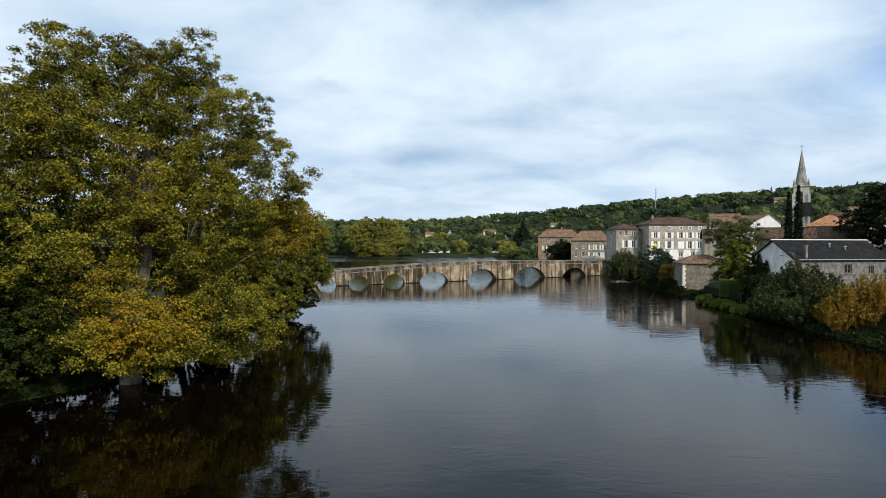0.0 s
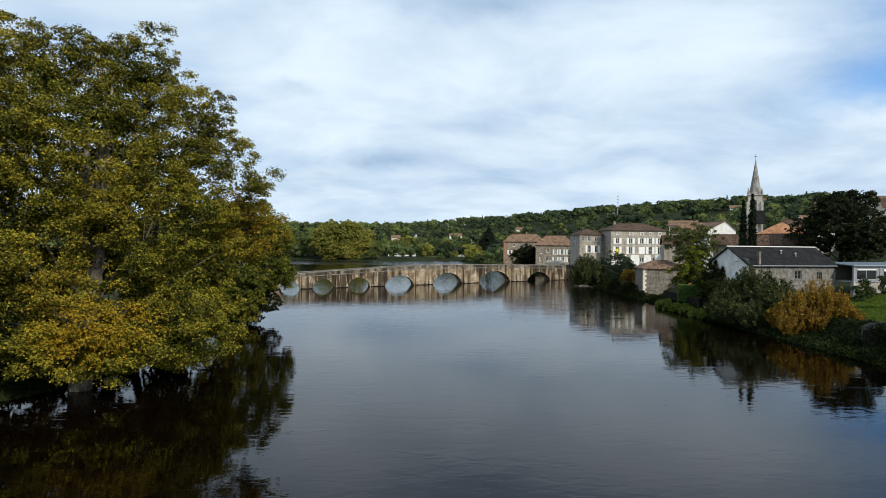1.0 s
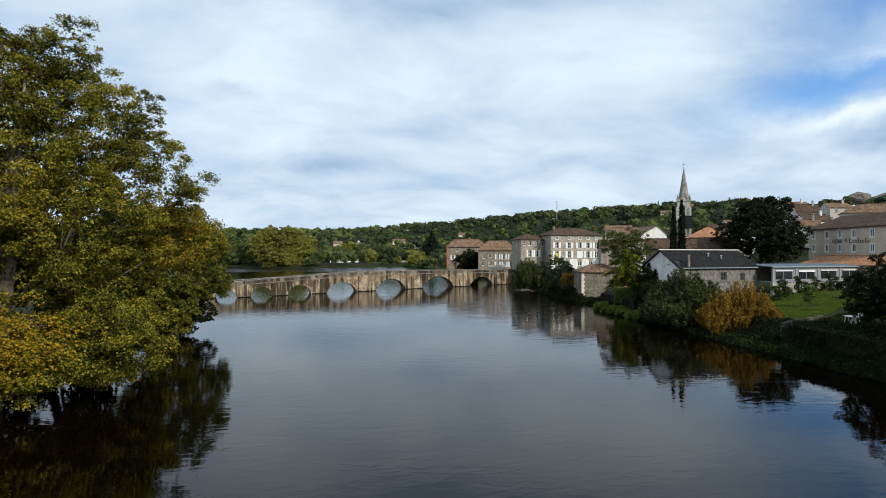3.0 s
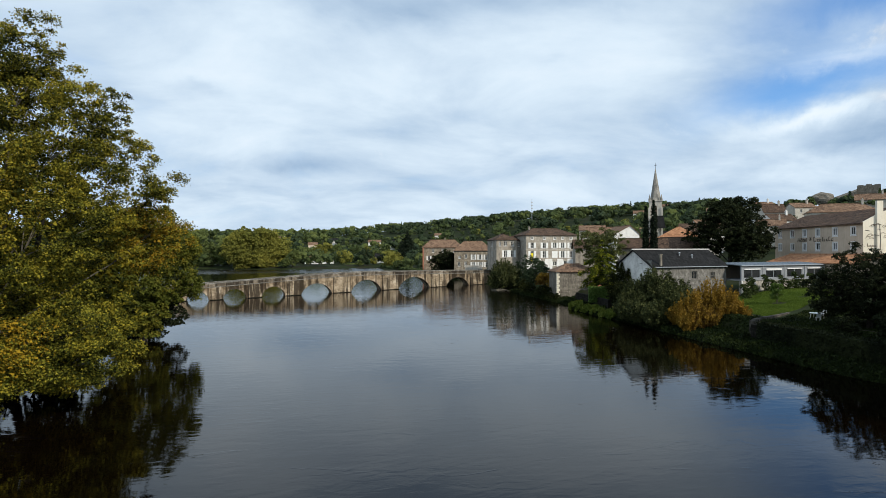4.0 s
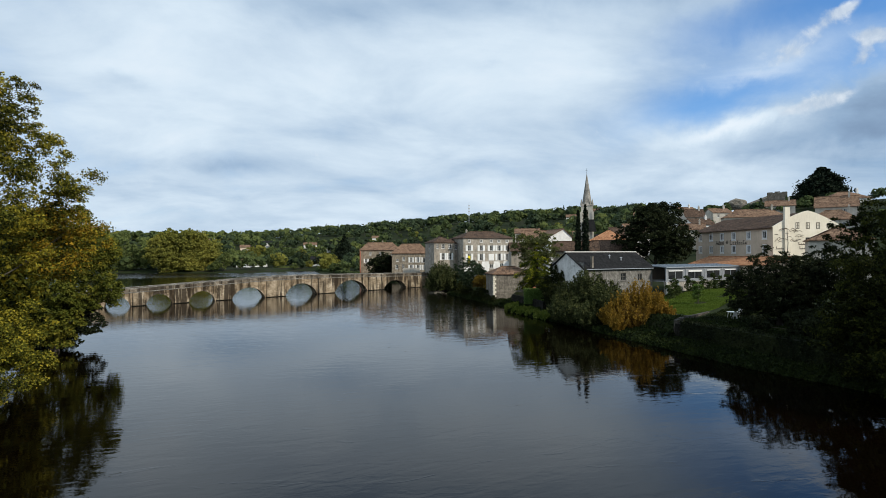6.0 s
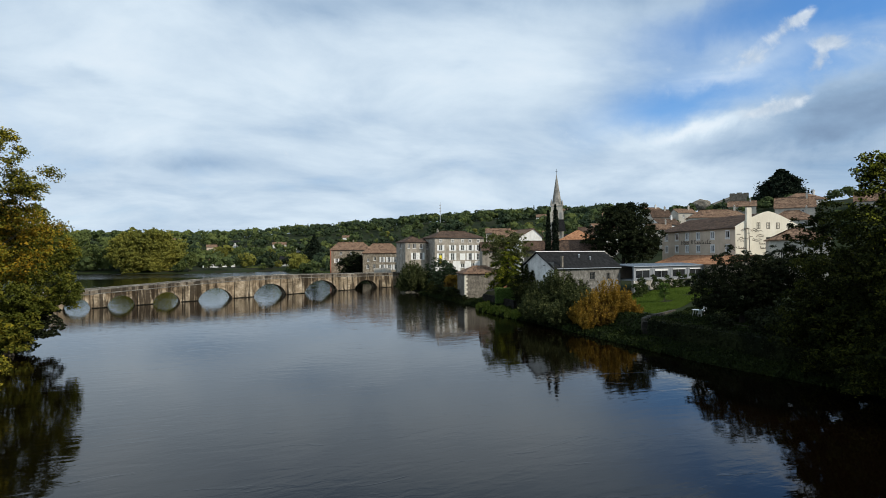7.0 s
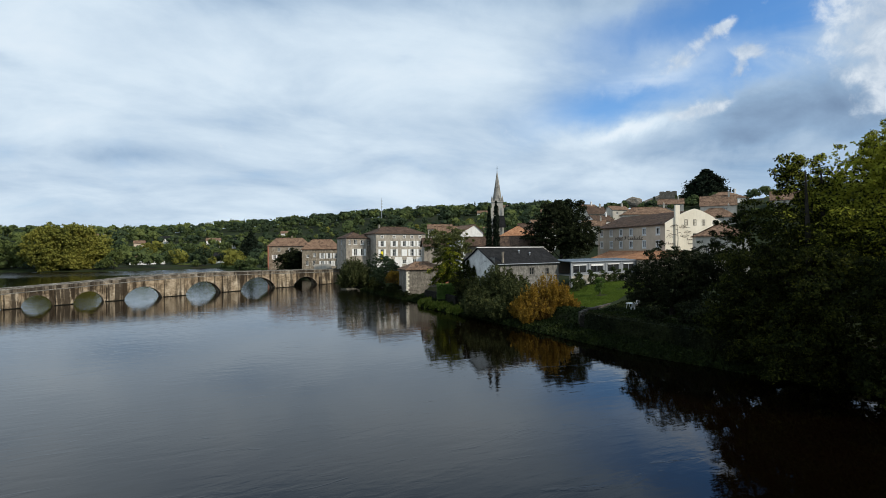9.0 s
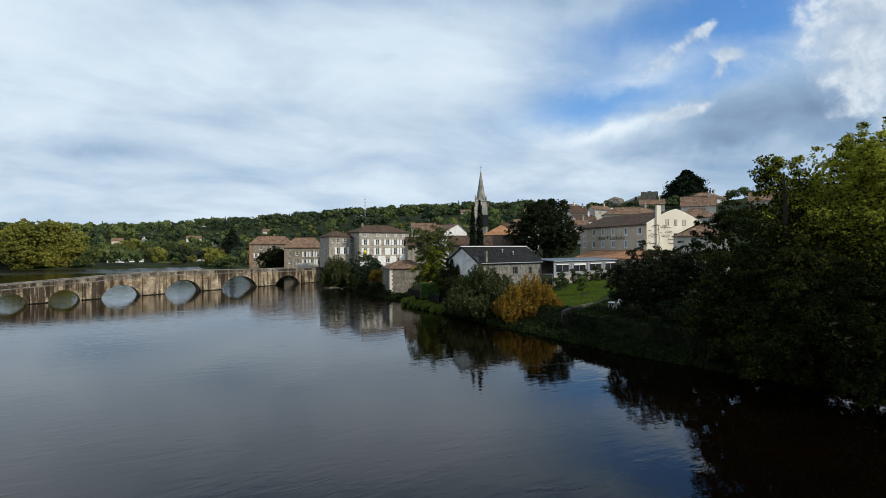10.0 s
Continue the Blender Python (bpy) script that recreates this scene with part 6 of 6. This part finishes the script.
# ------------------------------------------------------------ woods and far trees
tree("island_tree", (-44.0, 364.0, 1.2), [(-44.0, 364.0, 15.6, 10.6), (-50.5, 362.0, 8.6, 9.6), (-34.6, 362.0, 8.2, 8.8), (-30.5, 365.3, 12.8, 8.4), (-55.6, 364.0, 13.4, 9.4), (-40.0, 359.0, 6.4, 7.0), (-37.0, 364.0, 18.4, 8.6), (-51.0, 366.0, 18.0, 8.4)], M_ISLAND, "great spreading plane on the far bank, green-gold", radius=0.9, cover=1.7, size=0.78, seed=51, bough=1.7, even=0.6, core=0.4)
tree("island_tree", (-70.0, 386.0, 1.2), [(-63.0, 380.6, 11.4, 9.5), (-75.5, 386.6, 8.2, 8.5), (-86.5, 392.0, 11.4, 11.5), (-100.0, 400.0, 10.0, 11.0)], M_WOODS[0], "leafy tree on the far bank", radius=0.7, cover=1.3, size=0.8, seed=52, bough=1.8, group="far bank trees")
tree("island_tree", (-20.6, 352.5, 1.0), [(-21.0, 352.0, 6.4, 4.2), (-19.5, 353.0, 9.6, 3.4), (-24.0, 351.0, 4.4, 3.0)], M_WOODS[0], "small pale tree on the far bank", radius=0.3, cover=1.4, size=0.5, seed=53, bough=1.2, group="far bank trees")


def far_tree_quads(rng, x, y, z, h, r, count, size, conical):
    """A far crown: a few broad sprays that close it and many small ones that fray its outline."""
    plates = 20 if conical else 44
    total_count = count + plates
    inner = np.arange(total_count) < plates
    if conical:
        f = rng.random(total_count) ** 0.75
        a = rng.random(total_count) * 2 * math.pi
        w = r * (1 - f) ** 0.8 * (0.6 + 0.4 * rng.random(total_count)) * np.where(inner, 0.7, 1.0)
        at = np.stack([x + w * np.cos(a), y + w * np.sin(a), z + h * (0.05 + 0.93 * f)], 1)
        d = np.stack([np.cos(a), np.sin(a), 0 * a + 0.3], 1)
        wide = np.where(inner, 0.55 * r * (1 - f) + 0.3, size)
    else:
        # a crown of a few rounded boughs
        boughs = 6
        c = unit(rng, boughs) * np.array([0.52, 0.52, 0.40]) + np.array([0, 0, 0.06])
        c[0] = (0, 0, 0.40)
        pick = np.where(inner, np.arange(total_count) % boughs, rng.integers(0, boughs, total_count))
        d = unit(rng, total_count) + np.array([0, -0.25, 0.3])
        d /= np.linalg.norm(d, axis=1, keepdims=True)
        out = np.where(inner, 0.36, 0.42 + 0.10 * rng.random(total_count))
        at = np.array([x, y, z + h * 0.5]) + (c[pick] + d * out[:, None]) * np.array([r, r, h * 0.52])
        wide = np.where(inner, 0.40 * r, size)
    return leaf_quads(rng, at, wide, 0.3, 0.3, 1.1, facing=d * 6.0)


def woods():
    rng = np.random.default_rng(77)
    built = [[], [], [], []]
    rows = []
    while len(rows) < 2900:
        az, r = radians(rng.uniform(-44, 46)), math.sqrt(rng.uniform(330 ** 2, 900 ** 2))
        rows.append((r * math.sin(az), r * math.cos(az)))
    for _ in range(900):
        az, r = radians(rng.uniform(40, 74)), math.sqrt(rng.uniform(175 ** 2, 360 ** 2))
        rows.append((r * math.sin(az), r * math.cos(az)))
    for _ in range(900):
        deg = rng.uniform(-44, 46)
        r = np.interp(deg, RIDGE_AZ, RIDGE_R) * rng.uniform(0.84, 1.04)
        rows.append((r * math.sin(radians(deg)), r * math.cos(radians(deg))))
    for _ in range(800):
        az, r = radians(rng.uniform(8, 42)), math.sqrt(rng.uniform(235 ** 2, 430 ** 2))
        rows.append((r * math.sin(az), r * math.cos(az)))
    xy = np.array(rows)
    z, d = height(xy[:, 0], xy[:, 1]), shore(xy[:, 0], xy[:, 1])
    r, az = np.hypot(xy[:, 0], xy[:, 1]), np.degrees(np.arctan2(xy[:, 0], xy[:, 1]))
    for (x, y), zz, dd, rr, aa in zip(xy, z, d, r, az):
        if dd < 6:
            continue
        # open ground: the meadow by the far bank and the town
        if dd < 30 and -15 < x < 70 and y < 520 and rng.random() < 0.75:
            continue
        if x > 30 and y < 235 and rng.random() < (0.9 if aa < 44 else 0.75):
            continue
        patchy = noise.noise((x * 0.008, y * 0.008, 3.0))
        tall = 5.0 + 8.5 * rng.random() ** 1.8 if rr > 500 else 5 + 7.5 * rng.random() ** 1.8
        if rr > np.interp(aa, RIDGE_AZ, RIDGE_R) + 45:
            continue
        if aa > 40:
            tall = rng.uniform(3, 5.5)
        cone = rng.random() < 0.035
        kind = 2 if cone or patchy + rng.normal() * 0.25 < -0.12 else (3 if rng.random() < 0.08 else (0 if patchy + rng.normal() * 0.3 > 0.08 else 1))
        if aa > 3 and rng.random() < np.interp(aa, [3, 15], [0.25, 0.6]):
            kind = 2 if rng.random() < 0.6 else 1
        if aa < 0 and kind == 2 and rng.random() < 0.6:
            kind = 0
        built[kind].append(far_tree_quads(rng, x, y, zz - 0.4, tall * (1.1 if cone else 1), tall * (0.3 if cone else 0.66), int(60 + 5.0 * tall) if rr < 480 else int(22 + 3.6 * tall), 0.85 if rr < 480 else 1.0, cone))
    names = ("pale green deciduous trees on the slopes", "green deciduous trees on the slopes", "dark firs and oaks on the slopes", "yellowing trees on the slopes")
    for quads, mat, label in zip(built, M_WOODS, names):
        tagged(quads_object("woodland", np.concatenate(quads), mat), label, "woodland", kind="stuff")


woods()


# ------------------------------------------------------------ the riverside garden
def rubble_wall(name, pts, thick, low, high, label, courses=5, mat=None):
    """A dry stone wall of single stones along a line; each stone is a part."""
    top = thing(name, (*pts[0], 0), 0, label, "garden wall")
    rng = random.Random(len(name) + len(pts))
    base = Vector((*pts[0], 0))
    core = bmesh.new()
    stones = 0
    for p, q in zip(pts, pts[1:]):
        p, q = Vector((*p, 0)) - base, Vector((*q, 0)) - base
        d = (q - p).normalized()
        side = Vector((-d.y, d.x, 0)) * thick / 2
        slab(core, [tuple(p - side * 0.8 + Vector((0, 0, high - 0.06))), tuple(q - side * 0.8 + Vector((0, 0, high - 0.06))), tuple(q + side * 0.8 + Vector((0, 0, high - 0.06))), tuple(p + side * 0.8 + Vector((0, 0, high - 0.06)))], high - low)
        rise = (high - low) / courses
        for c in range(courses):
            u = rng.uniform(0, 0.3)
            while u < (q - p).length and stones < 290:
                long = rng.uniform(0.45, 1.1)
                e = min(u + long, (q - p).length)
                bm = bmesh.new()
                a, b = p + d * (u + 0.02), p + d * (e - 0.02)
                z0, z1 = low + c * rise + 0.015, low + (c + 1) * rise - 0.015 + rng.uniform(-0.01, 0.01) + (0.06 * rng.random() if c == courses - 1 else 0)
                lean = side * (1.0 + rng.uniform(-0.08, 0.10))
                corners = [a - lean, b - lean, b + lean, a + lean]
                slab(bm, [(v.x, v.y, z1 + rng.uniform(-0.02, 0.02)) for v in corners], z1 - z0)
                part("stone", bm, mat or M_RUBBLE, top)
                stones += 1
                u = e
    part("core", core, mat or M_RUBBLE, top)
    return top


def hedge(name, pts, wide, low, high, mat, label, seed, size=0.14, density=260):
    """A clipped hedge: a woody heart and leaves all over it."""
    rng = np.random.default_rng(seed)
    top = thing(name, (*pts[0], 0), 0, label, "hedge")
    bm = bmesh.new()
    places = []
    o = np.array([*pts[0], 0.0])
    for p, q in zip(pts, pts[1:]):
        p, q = np.array([*p, 0.0]) - o, np.array([*q, 0.0]) - o
        length = np.linalg.norm(q - p)
        d = (q - p) / length
        n = np.array([-d[1], d[0], 0])
        k = int(length * (2 * (high - low) + wide) * density / 10)
        u, v = rng.random(k) * length, rng.random(k) * (2 * (high - low) + wide)
        hh = high - low
        off = np.where(v < hh, -wide / 2, np.where(v < hh + wide, v - hh - wide / 2, wide / 2))
        z = np.where(v < hh, v, np.where(v < hh + wide, hh, v - hh - wide)) + low
        places.append(p + d * u[:, None] + n * off[:, None] + np.array([0, 0, 1]) * z[:, None] + rng.normal(size=(k, 3)) * 0.07)
        c = [p - n * wide * 0.4, q - n * wide * 0.4, q + n * wide * 0.4, p + n * wide * 0.4]
        slab(bm, [(w[0], w[1], high - 0.1) for w in c], hh)
    part("woody_core", bm, mat, top)
    quads_object("leaves", blades(leaf_quads(rng, np.concatenate(places), size, 0.1)), mat, top)
    return top


rubble_wall("retaining_wall", [(47.0, 53.6), (46.6, 46.9), (46.5, 39.3), (47.5, 30.0)], 0.6, 0.3, 2.35, "mossy retaining wall above the water's edge, shade put into its dark colour", 5, M_SHADEDMOSS)
rubble_wall("garden_wall", [(47.2, 54.0), (50.0, 56.0), (61.0, 61.5), (67.2, 62.8)], 0.5, 1.2, 2.65, "rubble garden wall between lawn and terrace", 5, M_GARDENWALL)
rubble_wall("quay_wall", [(50.2, 104.5), (49.0, 95.5), (47.4, 86.0)], 0.6, 0.2, 2.2, "low stone quay wall beside the boat house", 5, M_SHADEDMOSS)
hedge("box_hedge", [(46.9, 92.8), (50.2, 91.4)], 1.4, 1.4, 4.1, M_HEDGE, "clipped green box hedge on the quay wall", 61, 0.16, 900)


def lawn():
    rng = np.random.default_rng(9)
    k = 230000
    x, y = rng.uniform(47.5, 80, k), rng.uniform(54, 80, k)
    keep = (y > 56.4 + (x - 49.5) * 0.46) & (y < 76.5 + (x - 66) * 0.2) & (x > 54.5)
    x, y = x[keep], y[keep]
    z = height(x, y)
    at = np.stack([x, y, z + 0.03], 1)
    tagged(quads_object("lawn", blades(leaf_quads(rng, at, 0.13, -0.15, 0.4, 1.6)), M_LAWN), "mown green lawn behind the garden wall", "grass", kind="stuff")
    # rough growth at the foot of the walls and on the spit
    k = 44000
    y = rng.uniform(24, 140, k)
    edge = np.interp(y, [p[0] for p in RIGHT_BANK], [p[1] for p in RIGHT_BANK])
    x = edge + rng.random(k) ** 1.3 * np.where((y > 52) & (y < 72), 8.5, 4.2)
    z = height(x, y)
    tuft = np.clip(np.sin(y * 0.9 + x) + np.sin(y * 2.3 - x * 1.7), 0, 2)
    at = np.stack([x, y, z + 0.06 + (0.08 + 0.22 * tuft) * rng.random(k)], 1)
    tagged(quads_object("bank_grass", blades(leaf_quads(rng, at, 0.2, -0.7, 0.5, 2.0)), M_BANKGRASS), "rough grass along the water's edge, shade put into its dark colour", "grass", kind="stuff")
    # dark blades laid over the terrace in place of the trees' shade
    k = 16000
    x, y = rng.uniform(47.0, 64.0, k), rng.uniform(33, 60, k)
    keep = y < 55.0 + (x - 49.5) * 0.46
    x, y = x[keep], y[keep]
    at = np.stack([x, y, height(x, y) + 0.06], 1)
    tagged(quads_object("terrace_grass", blades(leaf_quads(rng, at, 0.2, -0.6, 0.4, 1.8)), M_BANKGRASS), "grass of the riverside terrace, shade put into its dark colour", "grass", kind="stuff")
    k = 5000
    y = rng.uniform(78, 101, k)
    edge = np.interp(y, [p[0] for p in RIGHT_BANK], [p[1] for p in RIGHT_BANK])
    x = edge + 0.3 + rng.random(k) ** 1.5 * 2.6
    keep = np.sin(y * 0.8 + 0.7) + np.sin(y * 2.1) > 0.1
    x, y = x[keep], y[keep]
    at = np.stack([x - 0.6, y, height(x, y) + 0.1 + 0.45 * rng.random(len(x))], 1)
    tagged(quads_object("reeds", blades(leaf_quads(rng, at, 0.3, -1.2, 0.5, 2.4)), M_REEDS), "yellow-green reeds on the muddy spit", "reeds", kind="stuff")
    k = 16000
    y = rng.uniform(-30, 130, k)
    edge = np.interp(y, [p[0] for p in LEFT_BANK], [p[1] for p in LEFT_BANK])
    x = edge - rng.random(k) * 6
    at = np.stack([x, y, height(x, y) + 0.1], 1)
    tagged(quads_object("bank_grass", blades(leaf_quads(rng, at, 0.22, -0.7, 0.5, 2.0)), M_BANKGRASS), "growth on the left bank, shade put into its dark colour", "grass", kind="stuff")


lawn()

for k, (x, y, hh, rr) in enumerate(((66.6, 76.2, 3.0, 1.0), (67.9, 76.8, 2.6, 0.8), (70.6, 77.4, 3.0, 0.9), (71.9, 77.2, 2.2, 0.8), (74.0, 77.8, 2.8, 0.8), (75.4, 78.0, 2.0, 0.8), (77.4, 78.4, 2.9, 0.9), (79.4, 78.8, 2.4, 0.8), (81.6, 79.2, 2.8, 0.9), (64.4, 74.6, 2.2, 0.9))):
    z, hh, rr = ground_z(x, y), hh * 0.85, rr * 1.2
    tree("garden_shrub", (x, y, z), [(x, y, z + hh * 0.25, rr * 0.7), (x + 0.15, y, z + hh * 0.6, rr * 0.6), (x - 0.1, y + 0.2, z + hh * 0.95, rr * 0.5)], M_CLIMBER, "dark green climbing shrub against the veranda wall", radius=0.05, cover=1.1, size=0.17, seed=70 + k, bough=0.47, category="shrub", group="shrubs along the veranda")
z = ground_z(62.6, 66.8)
tree("young_tree", (62.6, 66.8, z), [(62.6, 66.8, z + 2.4, 0.8), (62.7, 66.9, z + 1.4, 0.8)], M_HEDGE, "young tree with a pale stem on the lawn", radius=0.06, cover=1.1, size=0.16, seed=80, bough=0.47)


def garden_table(x, y, z):
    top = thing("garden_table", (x, y, z), 25, "white plastic garden table under the trees", "table")
    bm = bmesh.new()
    bmesh.ops.create_cone(bm, cap_ends=True, segments=20, radius1=0.78, radius2=0.80, depth=0.04, matrix=Matrix.Translation((0, 0, 0.73)))
    part("tabletop", bm, M_PLASTIC, top)
    for sx in (-1, 1):
        for sy in (-1, 1):
            bm = bmesh.new()
            tube(bm, ((sx * 0.55, sy * 0.55, 0), (sx * 0.45, sy * 0.45, 0.72)), (0.03, 0.04), 6)
            part("leg", bm, M_PLASTIC, top)
    return top


def garden_chair(x, y, z, turn):
    top = thing("garden_chair", (x, y, z), turn, "white plastic garden chair on the terrace", "chair", "chairs round the garden table")
    bm = bmesh.new()
    box(bm, -0.24, 0.24, -0.22, 0.24, 0.42, 0.46)
    part("seat", bm, M_PLASTIC, top)
    bm = bmesh.new()
    slab(bm, ((-0.24, 0.22, 0.46), (0.24, 0.22, 0.46), (0.24, 0.34, 0.92), (-0.24, 0.34, 0.92)), 0.03)
    part("backrest", bm, M_PLASTIC, top)
    for sx in (-1, 1):
        for sy in (-1, 1):
            bm = bmesh.new()
            tube(bm, ((sx * 0.25, sy * 0.25, 0), (sx * 0.22, sy * 0.2, 0.43)), (0.02, 0.025), 5)
            part("leg", bm, M_PLASTIC, top)
    return top


tz = ground_z(56.6, 54.5)
garden_table(56.6, 54.5, tz)
chair = garden_chair(57.9, 54.9, ground_z(57.9, 54.9), -80)
copy_thing(chair, pose(55.6, 53.4, ground_z(55.6, 53.4), 0, 0, 150))
copy_thing(chair, pose(60.4, 51.6, ground_z(60.4, 51.6), 0, 0, 40))

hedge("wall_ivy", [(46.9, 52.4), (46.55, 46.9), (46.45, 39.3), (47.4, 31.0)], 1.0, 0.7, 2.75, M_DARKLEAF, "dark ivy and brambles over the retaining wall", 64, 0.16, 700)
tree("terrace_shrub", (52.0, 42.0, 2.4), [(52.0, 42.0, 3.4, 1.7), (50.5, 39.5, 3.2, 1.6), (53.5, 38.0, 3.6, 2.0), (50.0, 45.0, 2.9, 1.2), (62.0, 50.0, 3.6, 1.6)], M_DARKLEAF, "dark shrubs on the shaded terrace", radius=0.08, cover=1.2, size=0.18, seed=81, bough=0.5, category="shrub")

# white roses against the bank
rng = np.random.default_rng(5)
at = np.array([57.2, 140.0, 4.6]) + rng.normal(size=(260, 3)) * np.array([1.6, 0.7, 0.8])
roses = thing("rose_bush", (57.2, 140.0, 2.0), 0, "pale flowering bush beside the bank oak", "shrub")
roses_leaf = quads_object("petals", leaf_quads(rng, at - np.array([57.2, 140.0, 2.0]), 0.22), M_ROSES, roses)

# ------------------------------------------------------------ the far bank and the slopes
for k, (x, y, rr) in enumerate(((37.5, 388.0, 3.1), (41.5, 390.0, 3.0), (45.5, 392.0, 3.1), (49.5, 394.0, 3.0))):
    z = ground_z(x, y)
    tree("pollard", (x, y, z), [(x, y, z + 4.4, rr, 0.5), (x + 1.4, y, z + 4.2, rr * 0.7), (x - 1.4, y, z + 4.2, rr * 0.7)], M_FIR, "clipped dark pollard in a row by the river", radius=0.2, cover=1.5, size=0.4, seed=90 + k, bough=1.2, group="row of pollards")
hedge("river_hedge", [(9.0, 388.0), (17.0, 390.0), (27.0, 393.0)], 2.0, 0.4, 2.6, M_WOODS[0], "long low hedge on the far bank", 62, 0.5, 40)
hedge("river_hedge", [(36.0, 366.0), (35.0, 340.0), (43.0, 270.0), (49.0, 225.0)], 2.0, 0.3, 2.2, M_WOODS[1], "low green hedge on the river bank", 63, 0.5, 40)
far_bushes = [(-16.0, 400, 3.6, 2), (-6.0, 404, 4.8, 0), (-1.0, 408, 4.4, 3), (9.5, 402, 5.4, 1), (25.5, 378, 3.6, 2), (21.0, 372, 2.4, 0), (32.0, 384, 3.0, 3), (-26, 352, 3.0, 1), (29.0, 424, 6.5, 2), (14.0, 424, 6.0, 1), (38, 300, 3.2, 1), (37, 330, 3.8, 3), (44, 300, 3.4, 0), (50, 285, 4.0, 1), (58, 300, 4.5, 2), (58, 262, 4.2, 1), (60, 240, 4.6, 2), (50, 262, 3.4, 0), (56, 215, 3.8, 2), (52, 219, 3.4, 2), (48, 216, 3.2, 1), (60, 190, 3.0, 1), (40, 360, 4.0, 0), (47, 375, 5.0, 3), (-14, 452, 6.0, 0), (24, 492, 6.5, 1), (34, 480, 6.0, 3), (40, 450, 5.5, 0), (62, 340, 7.0, 2), (70, 310, 7.0, 1), (70, 260, 6.5, 2), (78, 238, 6.0, 1), (-22, 430, 5.0, 0), (10, 500, 7.0, 0), (-6, 506, 7.0, 3), (46, 420, 5.5, 1), (-26, 470, 7.0, 1)]
for k, (x, y, rr, m) in enumerate(far_bushes):
    z = ground_z(x, y)
    tree("far_tree", (x, y, z), [(x, y, z + rr * 1.0, rr * 0.85), (x + rr * 0.5, y, z + rr * 0.7, rr * 0.6), (x - rr * 0.5, y + 1, z + rr * 0.8, rr * 0.6)], M_WOODS[m], "rounded leafy tree beyond the bridge", radius=0.15 + rr * 0.03, cover=1.0, size=0.7, seed=100 + k, bough=1.2, group="trees beyond the bridge")

slope = [((-12.6, 416.0), 0, 6.5, M_WHITE, M_TILE), ((36.0, 420.0), -14, 8.0, M_WHITE, M_SLATE), ((41.0, 556.0), -8, 12.5, M_WHITE, M_TILE), ((61.6, 540.0), -6, 5.0, M_WHITE, M_SLATE), ((3.0, 600.4), -1, 8.6, M_WHITE, M_SLATE), ((-18.0, 560.0), 0, 9.0, M_BEIGE, M_TILE), ((110.0, 560.0), -14, 8.0, M_WHITE, M_TILE), ((150.0, 420.0), -20, 8.0, M_WHITE, M_TILE), ((236.0, 390.0), -30, 9.0, M_WHITE, M_TILE), ((262.0, 395.0), -32, 9.0, M_WHITE, M_TILE), ((180.0, 300.0), -30, 9.0, M_WHITE, M_TILE), ((205.0, 265.0), -36, 9.0, M_PALESTONE, M_TILE), ((-60.0, 640.0), 4, 9.0, M_WHITE, M_TILE)]
for (x, y), turn, w, wm, rm in slope:
    house("slope_house", (x, y, ground_z(x, y) + (2.6 if y > 510 or x > 100 else 0.3)), turn, w, 8.0, 5.0, 7.2, wm, rm, "pale house among the trees of the slope", [("f", w * 0.25, 1.4, 1.0, 1.4), ("f", w * 0.7, 1.4, 1.0, 1.4)], "gable", 0.4, group="houses on the wooded slope", drop=6.0)


def van(x, y, z, turn):
    top = thing("parked_van", (x, y, z), turn, "white van parked on the far bank", "van", "vans on the far bank")
    bm = bmesh.new()
    box(bm, -2.5, 1.3, -0.95, 0.95, 0.35, 2.4)
    slab(bm, ((1.3, -0.95, 2.2), (1.75, -0.95, 2.0), (1.75, 0.95, 2.0), (1.3, 0.95, 2.2)), 1.85)
    slab(bm, ((1.75, -0.95, 1.25), (2.6, -0.95, 1.1), (2.6, 0.95, 1.1), (1.75, 0.95, 1.25)), 0.8)
    part("body", bm, M_PLASTIC, top)
    bm = bmesh.new()
    box(bm, 0.6, 1.6, -0.97, -0.955, 1.3, 1.95)
    part("side_window", bm, M_GLASS, top)
    for sx in (-1.6, 1.7):
        for sy in (-0.9, 0.9):
            bm = bmesh.new()
            bmesh.ops.create_cone(bm, cap_ends=True, segments=12, radius1=0.35, radius2=0.35, depth=0.22, matrix=Matrix.Translation((sx, sy, 0.35)) @ Matrix.Rotation(math.pi / 2, 4, "X"))
            part("wheel", bm, M_IRON, top)
    return top


first = van(-12.5, 395.0, ground_z(-12.5, 395.0) + 0.1, 12)
for x, y, turn in ((-7.2, 393.0, 70), (-3.0, 401.0, 25), (3.8, 398.0, 80)):
    copy_thing(first, pose(x, y, ground_z(x, y) + 0.1, 0, 0, turn))

mast = thing("radio_mast", (203.3, 523.6, ground_z(203.3, 523.6)), 0, "thin steel radio mast above the woods", "mast")
bm = bmesh.new()
tube(bm, ((0, 0, -1), (0, 0, 22), (0, 0, 27)), (0.35, 0.22, 0.1), 6)
part("pole", bm, M_ALU, mast)
for h in (17, 20, 23):
    bm = bmesh.new()
    box(bm, -0.8, 0.8, -0.1, 0.1, h, h + 1.2)
    part("antenna", bm, M_ALU, mast)

# a low end wall of the bridge approach
bm = bmesh.new()
box(bm, 0, 6.0, 0, 0.5, -2, 1.5)
tagged(part("approach_wall", bm, M_PALESTONE), "pale low wall at the bridge approach", "wall").matrix_world = pose(48.5, 190.0, 4.2, 0, 0, -14)
